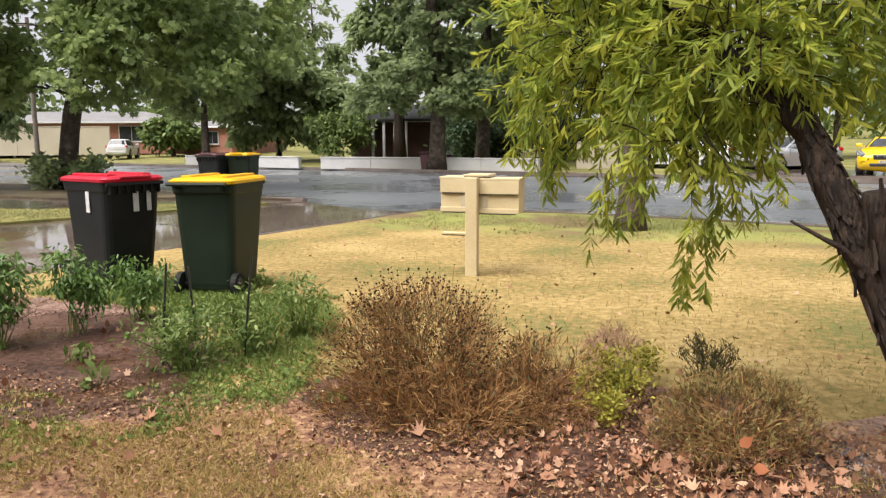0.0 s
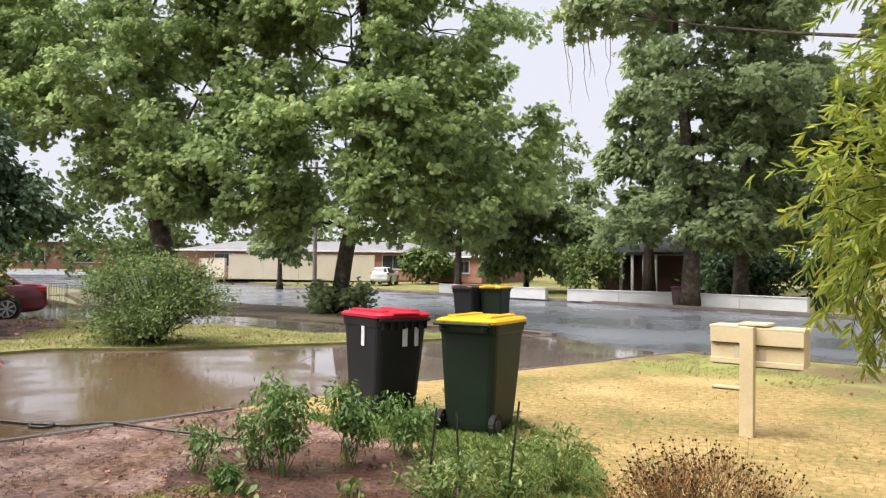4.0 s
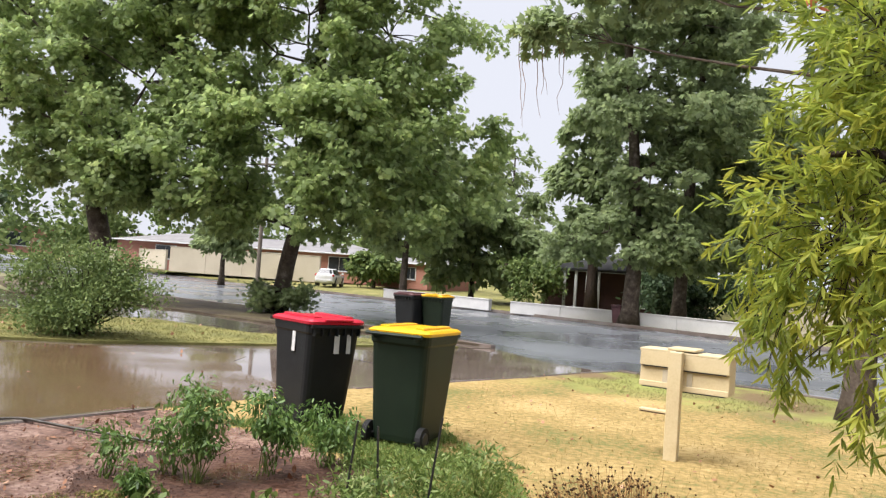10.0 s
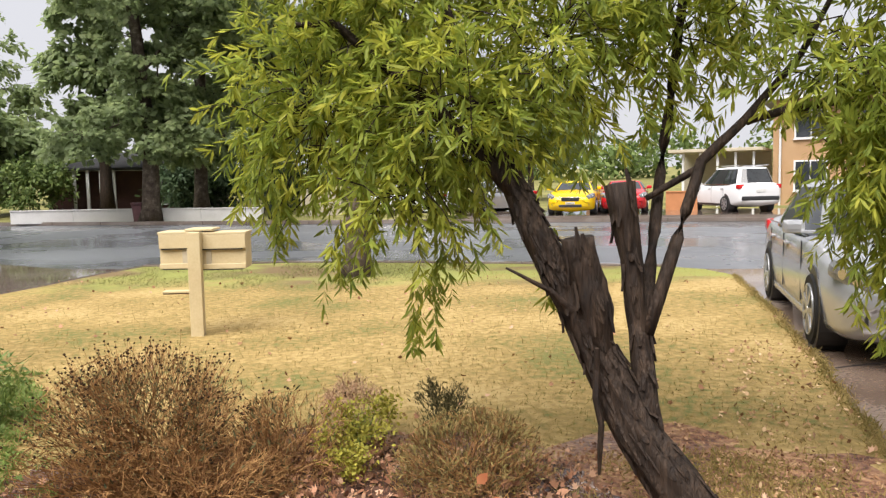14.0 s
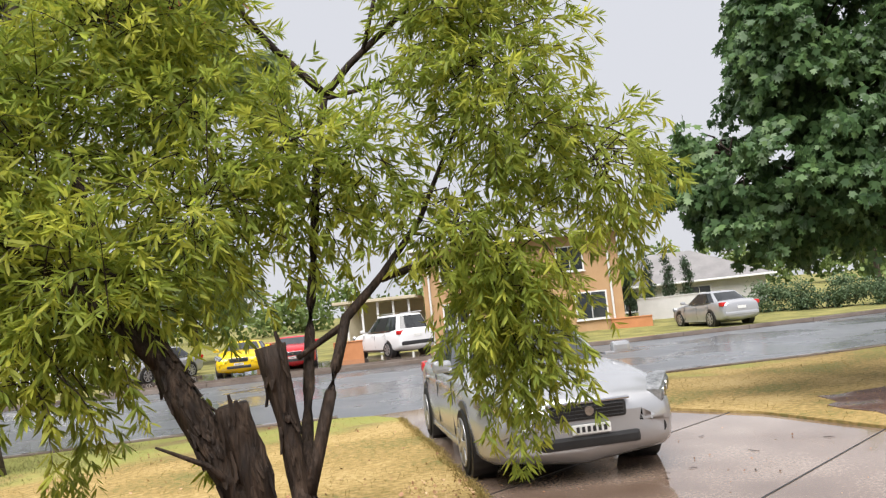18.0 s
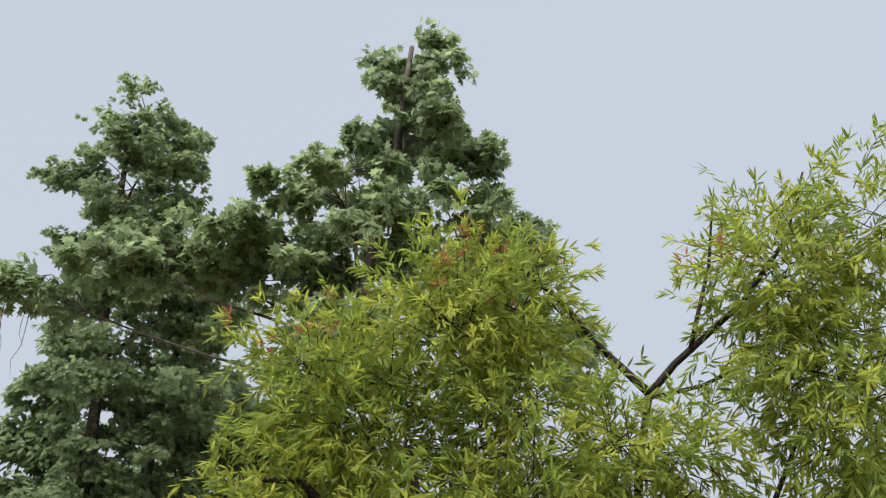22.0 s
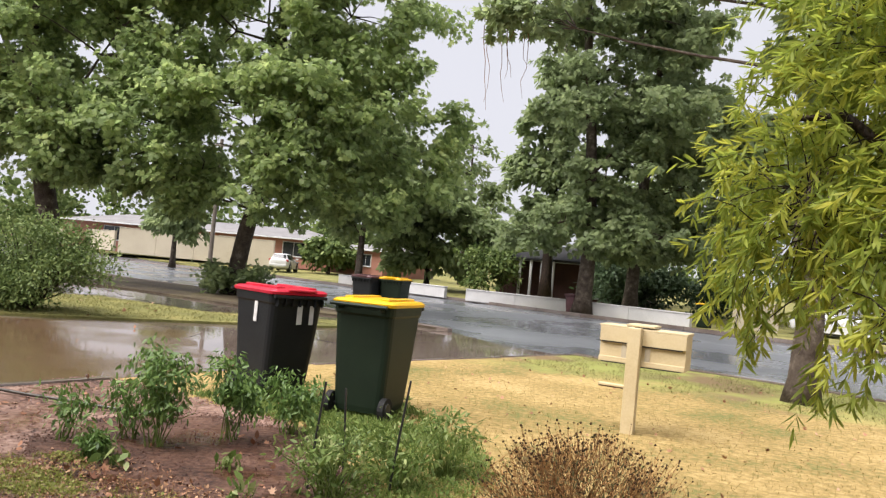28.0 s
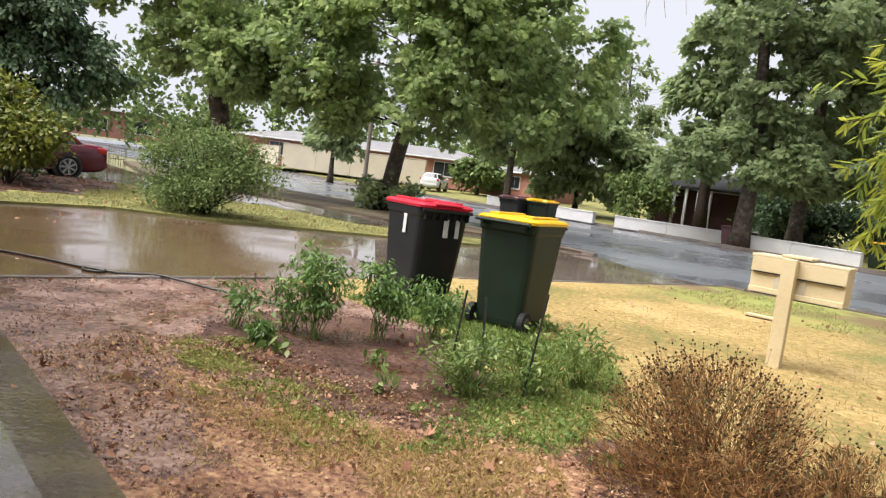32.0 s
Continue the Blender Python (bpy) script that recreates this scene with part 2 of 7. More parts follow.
M_LEAFC = mat("bottlebrush_leaf", [(0.120, 0.176, 0.037), (0.212, 0.275, 0.046), (0.320, 0.372, 0.059), (0.442, 0.456, 0.080)], 1.5, 5, 0.55, rand="island", trans=0.6, vary=0.3, spec=0.3)
M_LEAFYOUNG = mat("young_bottlebrush_leaf", [(0.250, 0.305, 0.046), (0.390, 0.415, 0.060), (0.535, 0.512, 0.086)], 1.5, 5, 0.55, rand="island", trans=0.6, vary=0.3, spec=0.3)
M_LEAFTIP = mat("reddish_new_leaf", [(0.42, 0.10, 0.06), (0.58, 0.20, 0.10)], 1.2, 5, 0.5, rand="island", trans=0.35)
M_LIMEWEED = mat("yellowish_weed", [(0.125, 0.145, 0.032), (0.225, 0.250, 0.058), (0.370, 0.355, 0.110)], 2, 8, 0.6, rand="island", trans=0.3, spec=0.2)
M_LEAFY = mat("yellow_green_leaf", [(0.057, 0.085, 0.014), (0.152, 0.180, 0.028), (0.323, 0.304, 0.048)], 0.9, 4, 0.5, rand="island", trans=0.3)
M_LEAFS = mat("shrub_leaf", [(0.062, 0.100, 0.030), (0.130, 0.185, 0.056), (0.235, 0.290, 0.096)], 0.9, 4, 0.55, rand="island", trans=0.3, spec=0.2)
M_PEPPER = mat("chilli_leaf", [(0.050, 0.096, 0.026), (0.104, 0.184, 0.044), (0.200, 0.295, 0.078)], 2, 6, 0.42, rand="island", trans=0.3, spec=0.3)
M_GREYHERB = mat("grey_green_herb", [(0.066, 0.112, 0.026), (0.145, 0.205, 0.048), (0.460, 0.470, 0.230)], 2, 6, 0.5, rand="island", trans=0.3, span=(0.2, 0.98), spec=0.25)
M_CLOVER = mat("green_weed", [(0.068, 0.108, 0.026), (0.138, 0.200, 0.044), (0.255, 0.310, 0.085)], 2, 8, 0.6, rand="island", trans=0.3, spec=0.25)
M_STRAWWEED = mat("straw_and_green_weed", [(0.185, 0.180, 0.050), (0.345, 0.262, 0.090), (0.470, 0.335, 0.140), (0.560, 0.400, 0.190)], 1.6, 8, 0.7, rand="island", trans=0.25, spec=0.15)
M_MULCH = mat("mulch_chip", [(0.090, 0.038, 0.022), (0.200, 0.096, 0.050), (0.330, 0.185, 0.098), (0.500, 0.335, 0.200)], 4, 40, 0.75, rand="island", spec=0.3)
M_PINKDRY = mat("pinkish_dry_stem", [(0.240, 0.141, 0.085), (0.407, 0.247, 0.151), (0.536, 0.370, 0.229)], 4, 40, 0.85, rand="island")
M_SPRIG = mat("dark_heath_sprig", [(0.042, 0.040, 0.018), (0.095, 0.088, 0.036), (0.190, 0.150, 0.070)], 4, 40, 0.8, rand="island", spec=0.15)
M_ORANGELEAF = mat("orange_dead_leaf", [(0.300, 0.084, 0.030), (0.372, 0.144, 0.060)], 8, 40, 0.7)
M_TWIGBROWN = mat("dry_brown_twig", [(0.090, 0.040, 0.016), (0.240, 0.122, 0.046), (0.460, 0.275, 0.110)], 5, 40, 0.85, rand="island", spec=0.2)
M_SEED = mat("dark_seed_head", [(0.022, 0.012, 0.006), (0.055, 0.032, 0.016)], 10, 60, 0.9, rand="island", spec=0.1)
M_HEATH = mat("heath_foliage", [(0.096, 0.068, 0.024), (0.192, 0.144, 0.044), (0.272, 0.224, 0.072)], 3, 20, 0.85, rand="island")
M_SUCC = mat("lime_sedum", [(0.224, 0.216, 0.025), (0.426, 0.373, 0.050)], 3, 20, 0.7, rand="island", trans=0.2)
M_LEAFBIT = mat("tan_leaf_bit", [(0.200, 0.098, 0.050), (0.330, 0.190, 0.100), (0.470, 0.310, 0.175), (0.600, 0.440, 0.280)], 6, 40, 0.8, rand="island", spec=0.2)
M_DEADLEAF = mat("dead_leaf", [(0.115, 0.048, 0.026), (0.235, 0.108, 0.058), (0.370, 0.195, 0.115), (0.520, 0.350, 0.235)], 6, 50, 0.75, rand="island", spec=0.3)
M_GRASS = mat("straw_grass", [(0.128, 0.145, 0.042), (0.240, 0.182, 0.062), (0.325, 0.240, 0.090), (0.405, 0.315, 0.145)], 0.9, 9, 0.85, rand="island", trans=0.35, spec=0.15, vary=0.3, span=(0.28, 0.72))
M_WALLW = mat("white_render", [(0.400, 0.392, 0.384), (0.528, 0.520, 0.512)], 1.2, 25, 0.8, 0.2, 30)
M_BEIGE = mat("beige_render", [(0.368, 0.320, 0.232), (0.464, 0.408, 0.304)], 0.6, 20, 0.85, 0.2, 30)
# red and orange brick paled: rain haze over the far houses, mixed into colour
M_BRICKR = mat("red_brick", [(0.32, 0.14, 0.10), (0.40, 0.19, 0.14)], 1.5, 30, 0.85, 0.3, 40)
M_BRICKO = mat("orange_brick", [(0.350, 0.210, 0.106), (0.426, 0.277, 0.150)], 1.5, 30, 0.85, 0.3, 40)
M_BRICKD = mat("dark_brick", [(0.056, 0.024, 0.020), (0.096, 0.044, 0.032)], 1.5, 30, 0.85)
M_ROOF = mat("grey_roof_tiles", [(0.128, 0.124, 0.124), (0.208, 0.200, 0.200)], 1.0, 12, 0.7, 0.3, 10)
M_WHITE = mat("white_paint", [(0.576, 0.576, 0.576), (0.640, 0.640, 0.640)], 2, 30, 0.5)
M_GLASS = mat("window_glass", [(0.02, 0.024, 0.028), (0.04, 0.045, 0.05)], 1.5, 6, 0.06, spec=0.6)
M_CARGLASS = mat("tinted_glass", [(0.012, 0.014, 0.016), (0.03, 0.034, 0.036)], 1.5, 6, 0.04, spec=0.7)
M_SILVER = mat("silver_car_paint", [(0.40, 0.41, 0.43), (0.46, 0.47, 0.49)], 2, 300, 0.2, metal=0.55)
M_CARWHITE = mat("white_car_paint", [(0.576, 0.576, 0.584), (0.640, 0.640, 0.648)], 2, 100, 0.2)
M_CARRED = mat("red_car_paint", [(0.36, 0.008, 0.012), (0.46, 0.015, 0.02)], 2, 100, 0.2)
M_CARMAROON = mat("maroon_car_paint", [(0.080, 0.005, 0.013), (0.120, 0.007, 0.018)], 2, 100, 0.2)
M_CARYELLOW = mat("yellow_car_paint", [(0.600, 0.384, 0.000), (0.680, 0.464, 0.008)], 2, 100, 0.2)
M_CHROME = mat("chrome", [(0.6, 0.6, 0.62), (0.7, 0.7, 0.72)], 2, 60, 0.12, metal=1.0)
M_ALLOY = mat("alloy_wheel", [(0.42, 0.43, 0.45), (0.52, 0.53, 0.55)], 5, 60, 0.3, metal=0.8)
M_TAIL = mat("red_tail_lens", [(0.35, 0.01, 0.01), (0.5, 0.02, 0.02)], 10, 60, 0.15)
M_LAMP = mat("clear_lamp_lens", [(0.10, 0.105, 0.11), (0.36, 0.37, 0.38)], 14, 60, 0.06, metal=0.4)
M_BRICKPIER = mat("bright_orange_brick", [(0.36, 0.15, 0.06), (0.46, 0.20, 0.085)], 2.5, 30, 0.85, 0.3, 40)
M_BLACKTRIM = mat("black_trim", [(0.012, 0.012, 0.013), (0.022, 0.022, 0.023)], 8, 60, 0.4)
M_WOODPOLE = mat("weathered_pole_wood", [(0.10, 0.08, 0.06), (0.18, 0.15, 0.12)], 3, 40, 0.85, 0.4, 40)
M_FENCE = mat("pale_green_fence_steel", [(0.320, 0.336, 0.272), (0.384, 0.392, 0.320)], 1, 20, 0.6)
M_ORANGEPL = mat("orange_fabric", [(0.62, 0.14, 0.03), (0.75, 0.20, 0.05)], 10, 120, 0.6)
M_TANWOOD = mat("varnished_wood", [(0.26, 0.12, 0.04), (0.40, 0.20, 0.07)], 4, 60, 0.45, 0.2, 60)
M_STEELDARK = mat("dark_steel", [(0.03, 0.03, 0.032), (0.06, 0.06, 0.062)], 6, 60, 0.4, metal=0.6)
M_HOSE = mat("dark_green_hose", [(0.02, 0.018, 0.012), (0.05, 0.04, 0.03)], 12, 80, 0.4)
M_FASCIA = mat("brown_fascia_paint", [(0.06, 0.03, 0.018), (0.10, 0.05, 0.03)], 3, 50, 0.4)
M_CYPRESS = mat("cypress_foliage", [(0.02, 0.04, 0.02), (0.04, 0.07, 0.03)], 1, 8, 0.8, rand="island")
M_RUST = mat("rusty_cage_wire", [(0.10, 0.07, 0.05), (0.2, 0.15, 0.11)], 10, 60, 0.7, metal=0.4)


# ---------------------------------------------------------------- mesh helpers
def part(name, bm, material, parent=None, label="", smooth=False):
    me = bpy.data.meshes.new(name)
    bm.normal_update()
    bm.to_mesh(me)
    bm.free()
    if smooth:
        me.polygons.foreach_set("use_smooth", [True] * len(me.polygons))
    for m in material if isinstance(material, (list, tuple)) else [material]:
        me.materials.append(m)
    ob = new(name, me)
    if parent is not None:
        ob.parent = parent
    if label:
        ob["label"] = label
    return ob


def thing(name, label, category, m=None, group="", kind=""):
    ob = new(name)
    if m is not None:
        ob.matrix_world = m
    return tagged(ob, label, category, group, kind)


def share(name, me, parent, loc=(0, 0, 0), rot=0.0, scale=(1, 1, 1)):
    ob = new(name, me)
    ob.parent = parent
    ob.location, ob.rotation_euler, ob.scale = loc, (0, 0, rot), scale
    return ob


def box(bm, c, s, bevel=0.0, m=None):
    mat4 = Matrix.Translation(c) @ Matrix.Diagonal((*s, 1))
    if m is not None:
        mat4 = m @ mat4
    r = bmesh.ops.create_cube(bm, size=1.0, matrix=mat4)
    if bevel:
        es = list({e for v in r["verts"] for e in v.link_edges})
        bmesh.ops.bevel(bm, geom=es, offset=bevel, segments=2, affect="EDGES", profile=0.6)
    return bm


def boxbm(c, s, bevel=0.0):
    return box(bmesh.new(), c, s, bevel)


def prism(points, z0, z1):
    """A flat slab over an outline (any shape), from z0 up to z1."""
    bm = bmesh.new()
    top = [bm.verts.new((x, y, z1)) for x, y in points]
    low = [bm.verts.new((x, y, z0)) for x, y in points]
    bm.faces.new(top)
    bm.faces.new(low[::-1])
    n = len(points)
    for k in range(n):
        bm.faces.new((top[k], low[k], low[(k + 1) % n], top[(k + 1) % n]))
    bmesh.ops.recalc_face_normals(bm, faces=bm.faces)
    return bm


def tube(bm, pts, radii, sides=8, cap=True, wob=0.0, rng=None):
    pts = [Vector(p) for p in pts]
    rings = []
    up = Vector((0, 0, 1))
    for k, p in enumerate(pts):
        d = (pts[min(k + 1, len(pts) - 1)] - pts[max(k - 1, 0)]).normalized()
        a = d.cross(Vector((1, 0, 0)) if abs(d.z) > 0.9 else up).normalized()
        b = d.cross(a)
        ring = []
        for j in range(sides):
            f = 2 * math.pi * j / sides
            r = radii[k] * (1 + (wob * (rng.random() - 0.5) if wob else 0))
            ring.append(bm.verts.new(p + r * (math.cos(f) * a + math.sin(f) * b)))
        rings.append(ring)
    for r0, r1 in zip(rings, rings[1:]):
        for j in range(sides):
            bm.faces.new((r0[j], r0[(j + 1) % sides], r1[(j + 1) % sides], r1[j]))
    if cap:
        bm.faces.new(rings[0][::-1])
        bm.faces.new(rings[-1])
    return bm


def bent(a, b, steps, sag, rng, jitter):
    """Points from a to b with a sag and some wander."""
    a, b = Vector(a), Vector(b)
    out = []
    for k in range(steps + 1):
        f = k / steps
        p = a.lerp(b, f) + Vector((0, 0, sag * math.sin(math.pi * f)))
        if 0 < k < steps:
            p += Vector([(rng.random() - 0.5) * jitter for _ in range(3)])
        out.append(p)
    return out


STAR = np.array([(0, 0), (-0.16, 0.10), (-0.52, 0.22), (-0.26, 0.42), (-0.40, 0.78), (-0.12, 0.66), (0, 1.0), (0.12, 0.66), (0.40, 0.78), (0.26, 0.42), (0.52, 0.22), (0.16, 0.10)])
OVAL = np.array([(0, 0), (-0.26, 0.3), (-0.22, 0.65), (0, 1.0), (0.22, 0.65), (0.26, 0.3)])
LANCE = np.array([(0, 0), (-0.085, 0.35), (-0.07, 0.7), (0, 1.0), (0.07, 0.7), (0.085, 0.35)])
BLADE = np.array([(-0.09, 0), (0, 1.0), (0.09, 0)])


def rough_edge(poly, amp=0.12, step=0.25, seed=0):
    """The same outline with a wandering, uneven edge."""
    out = []
    n = len(poly)
    for k in range(n):
        a, b = Vector((*poly[k], 0)), Vector((*poly[(k + 1) % n], 0))
        m = max(1, int((b - a).length / step))
        for j in range(m):
            p = a.lerp(b, j / m)
            w = Vector((noise.noise((p.x * 1.7, p.y * 1.7, seed)), noise.noise((p.x * 1.7, p.y * 1.7, seed + 7.0)), 0)) + 0.5 * Vector((noise.noise((p.x * 6, p.y * 6, seed)), noise.noise((p.x * 6, p.y * 6, seed + 3.0)), 0))
            out.append((p.x + amp * w.x, p.y + amp * w.y))
    return out


def unit(v):
    return v / np.maximum(np.linalg.norm(v, axis=1, keepdims=True), 1e-9)


def leaves(name, base, along, face, size, shape, material, parent=None, curl=0.15):
    """One mesh of many flat-cut leaves: base points, growing directions, facing hints and lengths."""
    n, k = len(base), len(shape)
    along = unit(along)
    side = unit(np.cross(along, face))
    nor = np.cross(side, along)
    sx, sy = shape[:, 0], shape[:, 1]
    s = np.asarray(size).reshape(-1, 1, 1)
    co = base[:, None] + s * (side[:, None] * sx[None, :, None] + along[:, None] * sy[None, :, None] - nor[:, None] * (curl * (sy**2 + 2.0 * sx**2))[None, :, None])
    me = bpy.data.meshes.new(name)
    me.vertices.add(n * k)
    me.vertices.foreach_set("co", co.astype(np.float32).ravel())
    me.loops.add(n * k)
    me.loops.foreach_set("vertex_index", np.arange(n * k, dtype=np.int32))
    me.polygons.add(n)
    me.polygons.foreach_set("loop_start", np.arange(0, n * k, k, dtype=np.int32))
    me.update(calc_edges=True)
    me.materials.append(material)
    ob = new(name, me)
    if parent is not None:
        ob.parent = parent
    return ob


def lumps(blobs, g, m=14, small=0.20, large=0.40):
    """Break each ellipsoid (x, y, z, rx, ry, rz) into smaller uneven lumps."""
    b, owner = [], []
    for j, (x, y, z, rx, ry, rz) in enumerate(blobs):
        d = unit(g.normal(size=(m, 3)))
        f = g.uniform(0.35, 0.88, (m, 1))
        c = np.array([x, y, z]) + d * f * np.array([rx, ry, rz])
        k = g.uniform(small, large, (m, 1))
        b.append(np.c_[c, k * rx, k * ry, k * rz * 0.85])
        owner += [j] * m
    return np.concatenate(b), np.array(owner)


def crown_points(blobs, count, clump, seed, shell=0.5):
    """Leaf positions in clumps over a set of ellipsoids (x, y, z, rx, ry, rz)."""
    g = np.random.default_rng(seed)
    b, _ = lumps(blobs, g)
    vol = np.prod(b[:, 3:], axis=1) ** 0.75
    per = 18
    nc = max(1, count // per)
    which = g.choice(len(b), nc, p=vol / vol.sum())
    d = unit(g.normal(size=(nc, 3)))
    r = shell + (1.16 - shell) * g.random(nc) ** 0.8
    cen = b[which, :3] + d * r[:, None] * b[which, 3:]
    pts = np.repeat(cen, per, axis=0) + g.normal(size=(nc * per, 3)) * clump * np.array([1, 1, 0.7])
    out = np.repeat(d, per, axis=0)
    return pts, out, g


def sprays(blobs, count, reach, seed, droop, shell, per=20):
    """Leafy branch ends: flat, outward-growing fans of leaves on the upper sides of the crown's lumps.
    Returns leaf bases, growing directions, facings, the fans' feet and the blob that each belongs to."""
    g = np.random.default_rng(seed)
    b, owner = lumps(blobs, g, 30, 0.15, 0.32)
    area = (b[:, 3] * b[:, 4] + b[:, 3] * b[:, 5] + b[:, 4] * b[:, 5]) ** 0.9
    ns = max(1, count // per)
    which = g.choice(len(b), ns, p=area / area.sum())
    d = unit(g.normal(size=(ns, 3)) + np.array([0, 0, 0.45]))
    cen = b[which, :3] + d * g.uniform(0.45 * shell, 1.05, (ns, 1)) * b[which, 3:]
    blob = np.array(blobs)[owner[which]]
    flat = unit((cen - blob[:, :3]) / blob[:, 3:] * np.array([1, 1, 0.5]) + 0.5 * unit(cen * np.array([1, 1, 0.0])) + g.normal(size=(ns, 3)) * 0.3)
    axis = unit(flat + np.c_[np.zeros(ns), np.zeros(ns), g.uniform(-0.7, 0.6, ns)])
    side = unit(np.cross(axis, np.array([0, 0, 1.0]) + g.normal(size=(ns, 3)) * 0.2))
    nor = np.cross(side, axis)
    L = reach * g.uniform(0.6, 1.35, ns)
    rep = lambda a: np.repeat(a, per, axis=0)
    u = g.random(ns * per) ** 0.75
    v = g.uniform(-1, 1, ns * per) * (0.18 + 0.34 * np.sin(np.pi * u))
    w = g.normal(size=ns * per) * 0.11 - 0.22 * u**2
    A, S, N, R = rep(axis), rep(side), rep(nor), rep(L)[:, None]
    pts = rep(cen) + R * (A * (u - 0.35)[:, None] + S * v[:, None] + N * w[:, None])
    along = A * 0.6 + S * (1.6 * v)[:, None] + g.normal(size=pts.shape) * 0.35 + np.array([0, 0, -droop])
    face = N * 0.9 + rep(d) * 0.45 + g.normal(size=pts.shape) * 0.6
    return pts, along, face, cen - axis * L[:, None] * 0.35, owner[which], g


# ---------------------------------------------------------------- ground
def slab(name, pts, z0, z1, material, label, category, parent=None):
    ob = part(name, prism(pts, z0, z1), material, parent)
    return tagged(ob, label, category, kind="structure")


bm = bmesh.new()
bmesh.ops.create_grid(bm, x_segments=1, y_segments=1, size=2500, matrix=Matrix.Translation((0, 0, -0.16)))
tagged(part("ground", bm, M_GROUND), "dull green and brown ground reaching the horizon", "ground", kind="structure")

NEAR_KERB = [(-120, 95), (-30, 36), (-16, 26.6), (-13, 25.6), (-9.5, 23.2), (-2.6, 18.0)]
LAWN_KERB = [(0.3, 15.0), (0.67, 14.8), (2.8, 14.2), (4.1, 13.4), (6.5, 11.6), (8.3, 9.9)]
RIGHT_KERB = [(13.3, 6.9), (16.3, 4.4), (45, -14), (140, -72)]
FAR_KERB = [(-140, 148), (-26, 54), (-12, 43.5), (-5, 39), (5, 31.5), (20, 20.5), (24.8, 14), (31, 9), (45, 0.5), (140, -58)]
slab("road", NEAR_KERB + [(-1.2, 16.0)] + LAWN_KERB + [(8.9, 9.4), (11, 8.2)] + RIGHT_KERB + FAR_KERB[::-1], -0.3, -0.09, M_ASPHALT, "wide wet dark asphalt street reflecting the grey sky", "road")

YARD = [(-5.82, 4.38), (-2.0, 2.12), (1.3, 0.02), (2.2, 0.7), (3.0, 1.7), (4.0, 2.9), (5.3, 4.43), (6.9, 6.5), (8.4, 8.5), (8.55, 9.3), (8.3, 9.9), (6.5, 11.6), (4.1, 13.4), (2.8, 14.2), (0.67, 14.8), (0.3, 15.0), (-0.43, 14.1), (-1.14, 12.9), (-2.2, 11.33), (-3.25, 9.68), (-4.5, 7.05)]
slab("lawn", YARD, -0.25, 0.0, M_LAWN, "dry straw-yellow front lawn with faint green patches", "lawn")
DRIVE = [(-6.15, 3.7), (-5.82, 4.38), (-4.5, 7.05), (-3.25, 9.68), (-2.2, 11.33), (-1.14, 12.9), (-0.43, 14.1), (0.3, 15.0), (-1.2, 16.0), (-2.6, 18.0), (-6.4, 14.1), (-8.9, 11.8), (-10.7, 10.9), (-11.3, 9.0), (-11.6, 7.5), (-18, 11.0), (-19, 9.3), (-12, 4.6)]
slab("driveway_left", DRIVE, -0.25, -0.05, M_CONCRETE, "wet concrete driveway flooded with muddy rain water", "driveway")
MUD = [(-6.0, 4.6), (-4.75, 7.0), (-3.9, 8.6), (-4.2, 9.6), (-5.2, 10.4), (-6.2, 12.2), (-7.4, 12.7), (-9.0, 11.5), (-10.5, 10.6), (-10.9, 9.0), (-11.0, 7.6), (-9.8, 6.6), (-8.2, 6.3), (-7.2, 5.4)]
MUD = rough_edge(MUD, 0.3, 0.6, 2)
slab("muddy_puddle", MUD, -0.06, -0.044, M_MUDWATER, "brown muddy rain water standing on the driveway", "puddle")
ISLAND = [(-3.3, 17.2), (-6.4, 14.15), (-8.9, 11.85), (-10.7, 10.95), (-11.35, 9.0), (-11.65, 7.6), (-18, 11.1), (-19, 15), (-16.1, 16.9), (-12.9, 15.9), (-11.3, 17.2), (-7.9, 15.9), (-4.9, 17.4)]
slab("verge_island", ISLAND, -0.25, 0.0, M_VERGE, "patchy yellow and green grass strip between two driveways", "grass strip")
DRIVE2 = [(-19, 15.05), (-16.1, 16.95), (-12.9, 15.95), (-11.3, 17.25), (-7.9, 15.95), (-4.9, 17.45), (-3.3, 17.25), (-2.6, 18.0), (-5.0, 19.0), (-8.6, 18.9), (-12.5, 20.8), (-20, 22.5), (-36, 34), (-40, 20), (-24, 12)]
slab("driveway_next_door", DRIVE2, -0.25, -0.04, M_CONCRETE, "wet grey concrete driveway with puddles", "driveway")
PUDDLE_A = rough_edge([(-13.0, 20.0), (-11.2, 18.4), (-9.5, 16.9), (-8.3, 16.4), (-8.9, 18.3), (-11.3, 19.9), (-12.7, 20.6)], 0.35, 0.25, 41)
PUDDLE_B = rough_edge([(-21.6, 21.6), (-19.4, 20.8), (-17.0, 18.6), (-17.6, 17.6), (-20.0, 18.6), (-23.0, 20.4)], 0.35, 0.3, 42)
for pud in (PUDDLE_A, PUDDLE_B):
    slab("puddle", pud, -0.06, -0.033, M_WATER, "clear rain puddle mirroring the sky on the concrete", "puddle")
VERGE2 = [(-2.6, 18.02), (-5.0, 19.05), (-8.6, 18.95), (-12.5, 20.85), (-20, 22.6), (-30, 32), (-32, 37.3), (-16, 26.6), (-13, 25.6), (-9.5, 23.2)]
slab("verge_street", VERGE2, -0.25, 0.01, M_MUDVERGE, "worn grass verge round a street tree", "grass strip")
